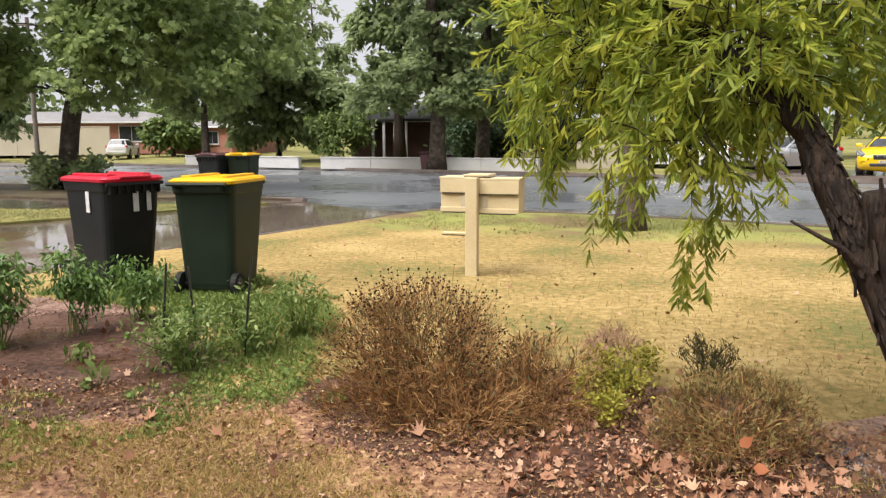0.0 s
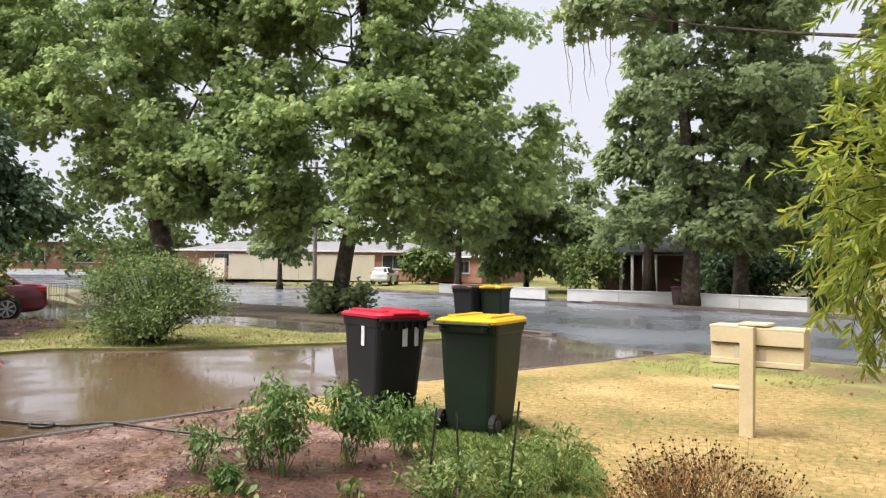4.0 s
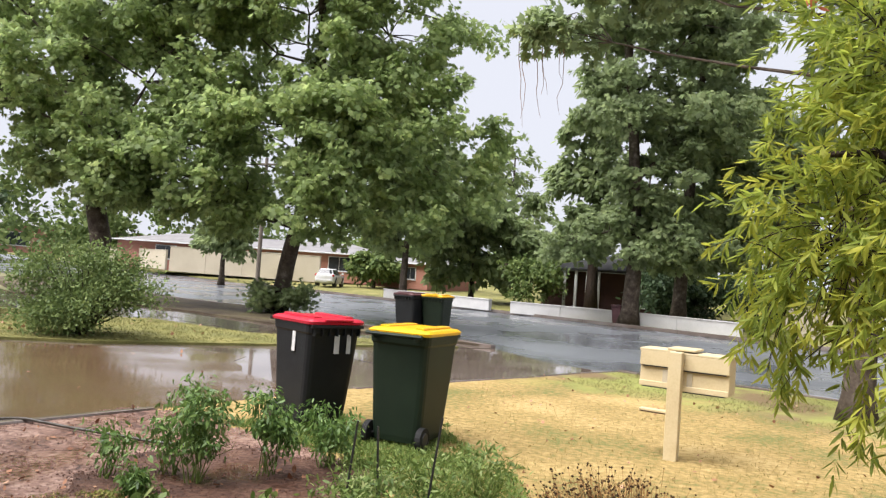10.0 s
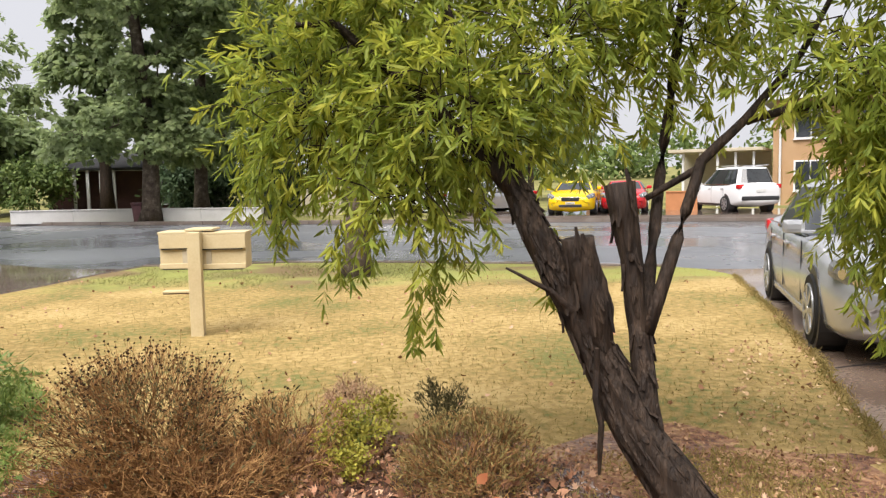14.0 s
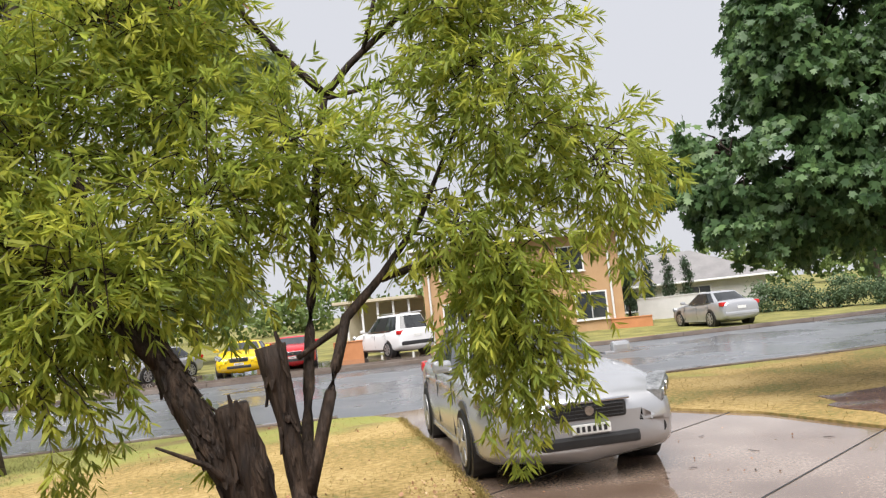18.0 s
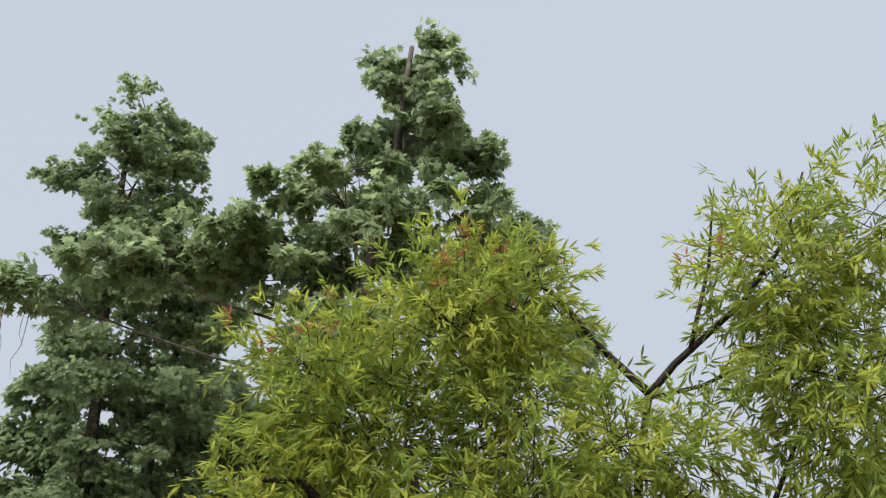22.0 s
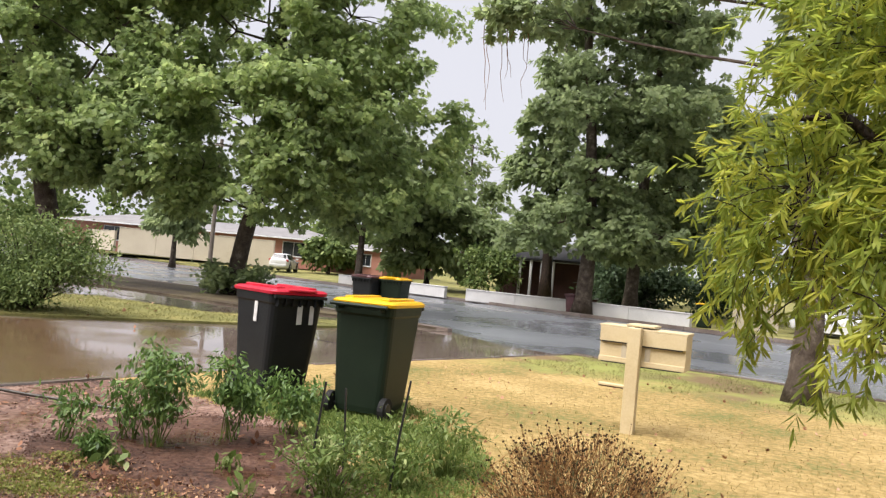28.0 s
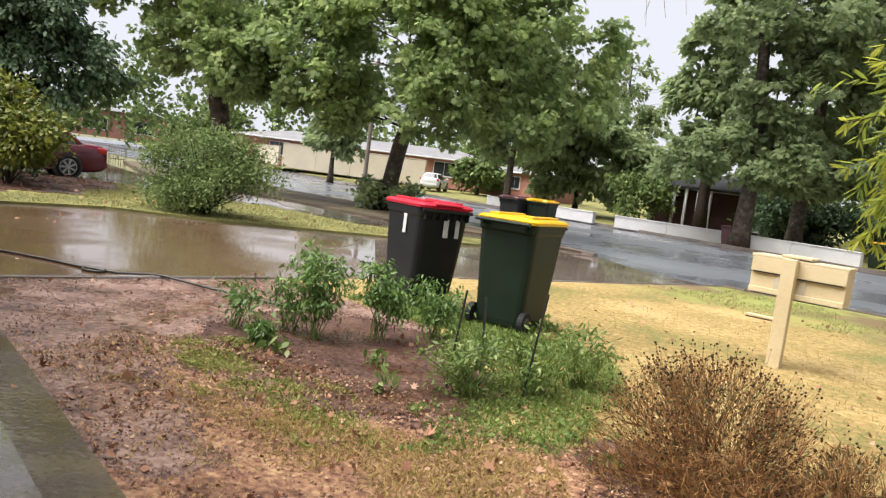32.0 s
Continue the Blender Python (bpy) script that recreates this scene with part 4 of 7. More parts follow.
# dark evergreen beside the red cars
tree("evergreen_tree", "dense dark evergreen tree beside the parked red cars", (-16.9, 13.6, 0),
     [(0, 0, -0.1), (0.1, 0, 1.2), (0, 0, 3), (0, 0, 5)],
     [(0, 0, 3.4, 2.2, 2.0, 1.6), (1.5, 0.5, 2.9, 1.7, 1.6, 1.2), (-1.4, -0.4, 3.3, 1.6, 1.6, 1.5), (0.1, 0, 4.6, 1.6, 1.5, 1.2), (0.9, 0.2, 4.0, 1.7, 1.5, 1.2)],
     34000, 0.15, OVAL, M_LEAFE, M_BARK, 19, 0.2, 0.3, 0.35)
tree("garden_tree", "tall soft green tree behind the fence", (-27, 18.5, 0),
     [(0, 0, -0.1), (0, 0, 2.5), (0.2, 0, 5), (0.2, 0, 8)],
     [(0, 0, 5.4, 2.3, 2.2, 2.4), (0.6, 0.8, 7.6, 1.8, 1.8, 1.7), (-0.6, -0.6, 3.6, 1.9, 1.9, 1.7)],
     12000, 0.2, OVAL, M_LEAFS, M_BARK, 20, 0.22, 0.4, 0.35)
# big tree at the end of the right-hand lawn
tree("plane_tree", "dense dark green plane tree overhanging the yellow verge", (10.6, 1.0, 0),
     [(0, 0, -0.1), (0.05, 0, 1.2), (0.3, 0, 3), (0.6, 0, 5), (0.8, 0, 8)],
     [(0.2, 0.7, 3.5, 1.9, 1.9, 1.7), (-0.3, 1.6, 4.3, 1.1, 1.1, 1.5), (1.2, 0, 5.8, 2.0, 2.0, 2.0), (-0.2, 1.1, 6.4, 1.8, 1.8, 1.9), (1.6, -1.2, 4.2, 2.0, 2.0, 2.1), (0.6, 0.4, 8.4, 1.7, 1.7, 1.5), (0.6, 0.6, 2.5, 1.5, 1.5, 0.9), (1.4, -0.9, 1.4, 1.2, 1.1, 1.2), (-0.2, 1.3, 3.0, 1.4, 1.4, 1.0), (0.1, 1.0, 5.2, 1.5, 1.5, 1.6), (-0.6, 2.5, 3.0, 0.9, 0.9, 0.9), (-0.45, 2.1, 2.3, 0.85, 0.85, 0.55), (-0.2, 1.4, 2.2, 0.85, 0.85, 0.5)],
     104000, 0.12, STAR, M_LEAFR, M_BARK, 21, 0.24, 0.2, 0.3, 1.1)


# ---------------------------------------------------------------- bottlebrush tree in front of the lawn
def bottlebrush():
    rng = random.Random(5)
    root = thing("bottlebrush_tree", "leaning bottlebrush tree with sawn stump and drooping yellow-green leaves", "tree")
    bm = bmesh.new()
    stems = (
        ([(2.22, 2.1, -0.1), (2.12, 2.18, 0.1), (2.01, 2.39, 0.37), (1.94, 2.56, 0.66), (1.82, 2.69, 1.01), (1.74, 2.8, 1.24), (1.69, 2.94, 1.5), (1.55, 3.1, 1.9), (1.5, 3.25, 2.4)], [0.13, 0.105, 0.094, 0.088, 0.072, 0.062, 0.052, 0.036, 0.016]),
        ([(1.945, 2.555, 0.6), (1.905, 2.56, 0.88), (1.88, 2.6, 1.05), (1.86, 2.62, 1.2)], [0.055, 0.074, 0.075, 0.068]),
        ([(2.05, 2.33, 0.22), (2.07, 2.41, 0.5), (2.10, 2.51, 0.79), (2.09, 2.56, 1.1), (2.06, 2.6, 1.43)], [0.05, 0.050, 0.044, 0.046, 0.066]),
        ([(2.11, 2.48, 0.75), (2.23, 2.6, 1.06), (2.38, 2.72, 1.48), (2.55, 2.85, 1.9), (2.68, 2.92, 2.4), (2.73, 2.86, 2.78)], [0.032, 0.029, 0.026, 0.024, 0.022, 0.02]),
        ([(2.12, 2.48, 0.78), (2.29, 2.49, 1.19), (2.46, 2.54, 1.52), (2.67, 2.48, 1.72), (2.95, 2.45, 2.0), (3.2, 2.35, 2.5)], [0.032, 0.028, 0.025, 0.021, 0.016, 0.01]),
        ([(2.67, 2.49, 1.70), (2.85, 2.42, 1.75), (3.08, 2.34, 1.78), (3.35, 2.1, 1.7)], [0.02, 0.018, 0.015, 0.008]),
        ([(2.46, 2.54, 1.50), (2.35, 2.62, 1.42), (2.25, 2.66, 1.36)], [0.018, 0.016, 0.014]),
        ([(2.73, 2.86, 2.76), (2.54, 3.01, 3.02), (2.35, 3.15, 3.33), (2.1, 3.3, 3.6), (1.8, 3.4, 3.7)], [0.024, 0.02, 0.016, 0.012, 0.006]),
        ([(2.73, 2.86, 2.76), (2.84, 2.77, 2.92), (3.11, 2.5, 3.24), (3.3, 2.3, 3.6), (3.4, 2.2, 4.0)], [0.022, 0.02, 0.016, 0.012, 0.006]),
        ([(2.9, 2.7, 3.0), (3.01, 2.61, 3.47), (3.05, 2.55, 3.9)], [0.014, 0.01, 0.005]),
        ([(2.73, 2.86, 2.74), (2.95, 2.7, 2.8), (3.2, 2.5, 2.95)], [0.014, 0.011, 0.006]),
        ([(1.72, 2.85, 1.35), (1.4, 3.1, 1.8), (1.0, 3.35, 2.2), (0.75, 3.5, 2.2)], [0.04, 0.03, 0.02, 0.008]),
        ([(1.9, 2.58, 0.8), (1.72, 2.62, 0.98), (1.55, 2.7, 1.08)], [0.02, 0.012, 0.005]),
        ([(3.3, 1.79, 2.35), (3.45, 1.71, 2.39), (3.57, 1.62, 2.36), (3.68, 1.55, 2.29), (3.77, 1.53, 2.21)], [0.008, 0.006, 0.0045, 0.0035, 0.002]),
    )
    for k, (pts, rad) in enumerate(stems):
        bm = bmesh.new()
        pts = [Vector(p) for p in pts]
        fine, fr = [], []
        for j in range(len(pts) - 1):
            for f in (0.0, 0.34, 0.67):
                fine.append(pts[j].lerp(pts[j + 1], f) + Vector([rng.uniform(-1, 1) * rad[j] * 0.08 for _ in range(3)]))
                fr.append(rad[j] + (rad[j + 1] - rad[j]) * f)
        fine.append(pts[-1])
        fr.append(rad[-1])
        if rad[0] > 0.045:
            # furrowed bark: ridges that run up the stem, wandering a little
            tube(bm, fine, fr, 30)
            bm.verts.ensure_lookup_table()
            for i_, v in enumerate(bm.verts):
                c, j_ = fine[i_ // 30], i_ % 30
                ridge = 0.07 * math.sin(j_ * 2 * math.pi / 30 * 7 + 1.5 * noise.noise((i_ // 30 * 0.4, j_ * 0.1, k))) + 0.16 * noise.noise((j_ * 0.9, i_ // 30 * 0.35, k * 3.0))
                v.co = c + (v.co - c) * (1 + ridge)
        else:
            tube(bm, fine, fr, 8, wob=0.12, rng=rng)
        name = ("trunk", "sawn_stump", "sawn_stem")[k] if k < 3 else "branch"
        part(name, bm, M_BARK, root, smooth=True)
    # flaking plates of bark, lifted at their lower ends
    for pts, rad, n_ in ((stems[0][0][:7], stems[0][1], 120), (stems[1][0], stems[1][1], 26), (stems[2][0], stems[2][1], 34)):
        for k in range(n_):
            f = rng.random() * (len(pts) - 1.01)
            j = int(f)
            a, b = Vector(pts[j]), Vector(pts[j + 1])
            up_ = (b - a).normalized()
            q = Vector((rng.gauss(-0.3, 0.8), rng.gauss(-0.7, 0.6), 0))
            q = (q - up_ * q.dot(up_)).normalized()
            r = (rad[j] + (rad[j + 1] - rad[j]) * (f - j)) * 1.03
            o = a.lerp(b, f - j) + q * r
            L, w = rng.uniform(0.04, 0.15), rng.uniform(0.007, 0.018)
            side_ = up_.cross(q)
            bm = bmesh.new()
            rows = []
            for g_, lift, ww in ((0.5, 0.0, 0.5), (0.0, 0.004, 1.0), (-0.5, rng.uniform(0.006, 0.02), 0.35)):
                c = o + up_ * L * g_ + q * lift + side_ * rng.uniform(-0.006, 0.006)
                rows.append([bm.verts.new(c + side_ * w * ww), bm.verts.new(c + q * 0.006), bm.verts.new(c - side_ * w * ww), bm.verts.new(c - q * 0.008)])
            loft(bm, rows)
            part("bark_strip", bm, M_BARK, root)
    # hanging dead stick
    bm = bmesh.new()
    tube(bm, bent((1.84, 2.45, 0.75), (1.83, 2.42, 0.22), 5, 0, rng, 0.03), [0.012, 0.014, 0.015, 0.013, 0.012, 0.006], 6)
    part("dead_stick", bm, M_BARK, root)
    # leafy twigs: each a drooping line with narrow leaves round it
    g = np.random.default_rng(8)
    zones = (  # centre, radius, share, droop
        ((0.95, 3.55, 1.85), (0.42, 0.40, 0.50), 0.12, 0.45),
        ((1.35, 3.45, 2.45), (0.62, 0.45, 0.55), 0.17, 0.35),
        ((1.75, 3.35, 3.15), (0.55, 0.45, 0.50), 0.13, 0.15),
        ((1.45, 3.05, 1.75), (0.50, 0.40, 0.40), 0.12, 0.55),
        ((1.95, 2.95, 2.05), (0.50, 0.40, 0.45), 0.09, 0.45),
        ((1.25, 3.10, 1.42), (0.32, 0.30, 0.22), 0.025, 0.7),
        ((3.20, 2.30, 3.35), (0.42, 0.42, 0.55), 0.10, 0.2),
        ((3.30, 2.05, 2.55), (0.42, 0.40, 0.50), 0.09, 0.5),
        ((3.15, 2.10, 1.65), (0.36, 0.34, 0.55), 0.09, 0.8),
        ((3.25, 2.15, 2.9), (0.50, 0.45, 0.6), 0.06, 0.4),
        ((3.62, 1.72, 2.2), (0.34, 0.30, 0.34), 0.06, 0.6),
        ((2.45, 2.75, 2.25), (0.40, 0.35, 0.50), 0.05, 0.35),
        ((2.75, 2.60, 2.35), (0.40, 0.32, 0.38), 0.04, 0.45),
        ((2.95, 2.25, 1.95), (0.30, 0.28, 0.28), 0.03, 0.6),
        ((3.50, 1.95, 3.55), (0.30, 0.30, 0.40), 0.04, 0.25),
        ((1.10, 3.55, 2.75), (0.45, 0.35, 0.40), 0.06, 0.25),
        ((2.10, 3.20, 3.25), (0.36, 0.34, 0.40), 0.06, 0.2),
        ((2.05, 3.10, 2.65), (0.38, 0.34, 0.40), 0.06, 0.3),
        ((2.35, 2.75, 2.45), (0.30, 0.30, 0.30), 0.03, 0.3),
        ((3.22, 2.08, 1.30), (0.32, 0.28, 0.40), 0.035, 0.8),
        ((3.25, 2.10, 1.75), (0.36, 0.32, 0.42), 0.02, 0.7),
    )
    total, tip = 2300, []
    old_leaf, young = [[], [], [], []], [[], [], [], []]
    tw = bmesh.new()
    def twig(o, d, L, n, drop, bright):
        base, along, face, size = young if bright else old_leaf
        p, q = o.copy(), d.copy()
        line = [o.copy()]
        for k in range(6):
            q = unit((q + np.array([0, 0, -drop * 0.35]))[None])[0]
            p = p + q * L / 6
            line.append(p.copy())
        arr = np.array(line)
        f = np.sort(g.random(n)) ** 0.85 * 5.98
        i = f.astype(int)
        pos = arr[i] + (arr[i + 1] - arr[i]) * (f - i)[:, None]
        dire = unit(arr[i + 1] - arr[i])
        out = g.normal(size=(n, 3))
        out = unit(out - dire * (out * dire).sum(1, keepdims=True))
        base.append(pos)
        along.append(dire * 0.8 + out * g.uniform(0.45, 0.9, (n, 1)) + np.array([0, 0, -0.12]))
        face.append(g.normal(size=(n, 3)) + np.array([0, 0, 0.7]))
        size.append(g.uniform(0.06, 0.105, n) * (1 - 0.2 * f / 6))
        # a whorl at the tip
        k = int(g.integers(4, 9))
        ring_ = g.normal(size=(k, 3))
        base.append(np.repeat(arr[-1][None], k, axis=0) - q * g.uniform(0, 0.03, (k, 1)))
        along.append(q * 0.7 + unit(ring_ - q * (ring_ @ q)[:, None]) * g.uniform(0.4, 1.1, (k, 1)))
        face.append(g.normal(size=(k, 3)) * 0.5 + np.array([0, 0, 0.7]))
        size.append(g.uniform(0.055, 0.095, k))
        return line
    for c, r, share_, drop in zones:
        for _ in range(int(total * share_)):
            d = unit(g.normal(size=(1, 3)))[0]
            o = np.array(c) + d * np.array(r) * g.uniform(0.15, 0.95)
            dire = unit((d * 0.9 + g.normal(size=3) * 0.5 + np.array([0, 0, 0.25 - 0.4 * drop]))[None])[0]
            line = twig(o, dire, g.uniform(0.16, 0.34), int(g.integers(12, 19)), drop, g.random() < 0.36)
            if drop < 0.3 and d[2] > 0.2:
                tip.append(line[5])
            if g.random() < 0.3:
                tube(tw, [line[0] - dire * 0.12, line[0], line[3], line[6]], [0.0035, 0.003, 0.002, 0.001], 4, cap=False)
    for o, L in (((1.53, 3.72, 0.98), 0.42), ((1.60, 3.6, 1.15), 0.3), ((1.05, 3.55, 1.25), 0.35), ((0.72, 3.7, 1.55), 0.4), ((0.62, 3.7, 1.7), 0.4), ((3.16, 2.13, 1.2), 0.5), ((3.05, 2.0, 1.15), 0.42), ((3.3, 2.1, 1.3), 0.5), ((1.85, 2.85, 1.25), 0.35), ((1.35, 3.1, 1.05), 0.35), ((3.62, 1.72, 2.0), 0.4), ((3.8, 1.62, 2.0), 0.45)):
        for _ in range(4):
            twig(np.array(o) + g.normal(size=3) * 0.03, np.array([g.normal() * 0.2, g.normal() * 0.2, -1.0]), L, 22, 0.6, g.random() < 0.4)
    part("twig_mass", tw, M_BARK, root)
    for nm, (base, along, face, size), m_ in (("foliage", old_leaf, M_LEAFC), ("young_foliage", young, M_LEAFYOUNG)):
        leaves(nm, np.concatenate(base), np.concatenate(along), np.concatenate(face), np.concatenate(size), LANCE * np.array([0.98, 1]), m_, root, 0.14)
    # a few reddish new tips
    b2 = np.array(tip)[g.choice(len(tip), 40, replace=False)]
    bb = np.repeat(b2, 9, axis=0) + g.normal(size=(len(b2) * 9, 3)) * 0.02
    new_tips = leaves("new_growth", bb, g.normal(size=bb.shape) + np.array([0, 0, 0.7]), g.normal(size=bb.shape), g.uniform(0.04, 0.075, len(bb)), LANCE * np.array([1.2, 1]), M_LEAFTIP, root)
    new_tips["kind"] = "stuff"


bottlebrush()


# bare drooping twigs under the long branch of the verge tree
rng = random.Random(17)
htw = thing("hanging_twigs", "bare brown twigs drooping from a plane branch", "twigs")
for k in range(7):
    x, z = -1.9 + 0.13 * k, 5.5 + rng.uniform(-0.1, 0.3)
    part("hanging_twig", tube(bmesh.new(), bent((x, 13.75, z + 0.4), (x + rng.uniform(-0.2, 0.25), 13.75, z - rng.uniform(0.5, 1.2)), 5, 0, rng, 0.12), [0.008, 0.007, 0.006, 0.005, 0.004, 0.002], 4), M_TWIGBROWN, htw)


# ---------------------------------------------------------------- garden plants
def shrub(name, label, base, blobs, count, leaf, shape, material, seed, clump=0.12, stems=14, category="shrub", bark=M_BARK, droop=0.2, r=0.014, shell=0.25):
    rng = random.Random(seed)
    root = thing(name, label, category, pose(*base))
    bm = bmesh.new()
    for bx, by, bz, rx, ry, rz in blobs:
        for _ in range(max(2, stems // len(blobs))):
            e = (bx + rx * rng.uniform(-0.8, 0.8), by + ry * rng.uniform(-0.8, 0.8), bz + rz * rng.uniform(-0.2, 0.9))
            tube(bm, bent((rng.uniform(-0.06, 0.06), rng.uniform(-0.06, 0.06), -0.02), e, 4, 0.05, rng, 0.06), [r, r * 0.8, r * 0.6, r * 0.45, r * 0.25], 5, cap=False)
    part("stalk", bm, bark, root)["kind"] = "stuff"
    p, out, g = crown_points(blobs, count, clump, seed, shell)
    p[:, 2] = np.maximum(p[:, 2], 0.015)
    leaves("foliage", p, out * 0.8 + g.normal(size=p.shape) * 0.6 + np.array([0, 0, -droop]), g.normal(size=p.shape) * 0.6 + np.array([0, 0, 1.0]), leaf * g.uniform(0.6, 1.25, len(p)), shape, material, root)
    return root


shrub("shrub", "loose olive-green leafy shrub on the grass strip", (-9.65, 12.5, 0), [(0, 0, 0.55, 1.25, 1.0, 0.58), (-0.55, 0.1, 0.95, 0.85, 0.8, 0.55), (0.6, 0, 0.8, 0.85, 0.8, 0.5), (0.05, 0, 1.35, 0.65, 0.6, 0.40), (-0.2, -0.5, 0.4, 1.0, 0.6, 0.42), (-0.9, 0, 1.35, 0.3, 0.3, 0.4), (0.75, 0.1, 1.25, 0.3, 0.3, 0.4)], 20000, 0.08, OVAL * np.array([0.75, 1]), M_LEAFS, 31, 0.19, 60, droop=0.0)
shrub("shrub", "yellow-green rounded garden shrub beside the red cars", (-14.3, 11.9, 0), [(0, 0, 1.3, 0.95, 0.9, 0.8), (0.3, 0, 0.9, 0.9, 0.8, 0.6), (-0.2, 0.1, 1.8, 0.6, 0.6, 0.5)], 9000, 0.12, OVAL, M_LEAFY, 32, 0.14, 20)
shrub("shrub", "leafy suckers round the foot of the plane tree", (-10.5, 22.8, 0), [(-0.45, 0, 0.5, 0.65, 0.6, 0.5), (0.75, 0, 0.5, 0.5, 0.5, 0.45)], 1500, 0.17, STAR, M_LEAFD, 33, 0.2, 12)
shrub("shrub", "dark leafy undergrowth at the foot of the evergreen", (-16.2, 12.9, 0), [(0.6, 0, 0.5, 0.7, 0.6, 0.5)], 2500, 0.12, OVAL, M_LEAFE, 34, 0.2, 12)
# chilli bushes in the bed
for k, (x, y, h, w, lab) in enumerate(((-3.35, 4.75, 0.42, 0.20, "thin sparse chilli bush in wet soil"), (-3.05, 5.0, 0.5, 0.2, "tall thin chilli bush in wet soil"), (-2.78, 4.9, 0.74, 0.27, "large leafy green chilli bush in wet soil"), (-2.42, 5.3, 0.70, 0.26, "bushy green chilli plant in wet soil"), (-2.12, 5.72, 0.50, 0.22, "low drooping chilli plant near the bins"), (-2.95, 4.45, 0.24, 0.1, "small young chilli seedling in the bed"))):
    shrub("chilli_plant", lab, (x, y, 0), [(0, 0, h * 0.70, w, w, h * 0.30), (w * 0.3, 0, h * 0.45, w * 0.8, w * 0.7, h * 0.25)], int(2100 * h * (0.4 if k < 2 else 1)), 0.055, OVAL * np.array([0.6, 1]), M_PEPPER, 40 + k, 0.045, 10, "plant", M_CLOVER, 0.9, 0.0055)
# white-flowered herb patch with stakes
for k, (x, y, w, h) in enumerate(((-1.35, 4.35, 0.34, 0.42), (-1.02, 4.75, 0.34, 0.46), (-0.78, 5.15, 0.30, 0.40), (-1.5, 4.75, 0.28, 0.34))):
    shrub("herb_clump", "pale green bushy herb with white flower tips", (x, y, 0), [(0, 0, h * 0.55, w, w, h * 0.5)], 620, 0.05, OVAL * np.array([0.6, 1]), M_GREYHERB, 50 + k, 0.06, 40, "plant", M_CLOVER, 0.2, 0.005)
for k, (x, y) in enumerate(((-2.75, 4.35), (-2.1, 4.55), (-1.75, 4.1))):
    shrub("young_cabbage", "pale young vegetable seedling with broad leaves", (x, y, 0), [(0, 0, 0.06, 0.10, 0.10, 0.03)], 30, 0.085, OVAL, M_GREYHERB, 60 + k, 0.05, 5, "plant", M_CLOVER, 0.1, 0.004)
for k, (x, y, h, lean) in enumerate(((-1.52, 4.45, 0.66, 0.03), (-1.32, 4.55, 0.62, -0.02), (-1.05, 4.62, 0.70, 0.04))):
    bm = bmesh.new()
    tube(bm, [(x, y, -0.05), (x + lean, y, h * 0.5), (x + lean * 2, y, h)], [0.008, 0.008, 0.007], 6)
    stake = tagged(part("garden_stake", bm, M_STEELDARK), "thin dark metal garden stake in the herb patch", "stake", "stakes in the herb patch")


def knobs(name, p, size, material, parent):
    """Many small rough knobs as one mesh: an uneven octahedron at each point."""
    g = np.random.default_rng(len(p))
    o = np.array([(1, 0, 0), (-1, 0, 0), (0, 1, 0), (0, -1, 0), (0, 0, 1), (0, 0, -1)], float)
    n = len(p)
    co = p[:, None] + o[None] * np.asarray(size).reshape(-1, 1, 1) * g.uniform(0.7, 1.3, (n, 6, 1))
    f = np.array([(0, 2, 4), (2, 1, 4), (1, 3, 4), (3, 0, 4), (2, 0, 5), (1, 2, 5), (3, 1, 5), (0, 3, 5)])
    me = bpy.data.meshes.new(name)
    me.from_pydata(co.reshape(-1, 3).tolist(), [], (f[None] + 6 * np.arange(n)[:, None, None]).reshape(-1, 3).tolist())
    me.materials.append(material)
    ob = new(name, me)
    if parent is not None:
        ob.parent = parent
        ob["kind"] = "stuff"
    return ob


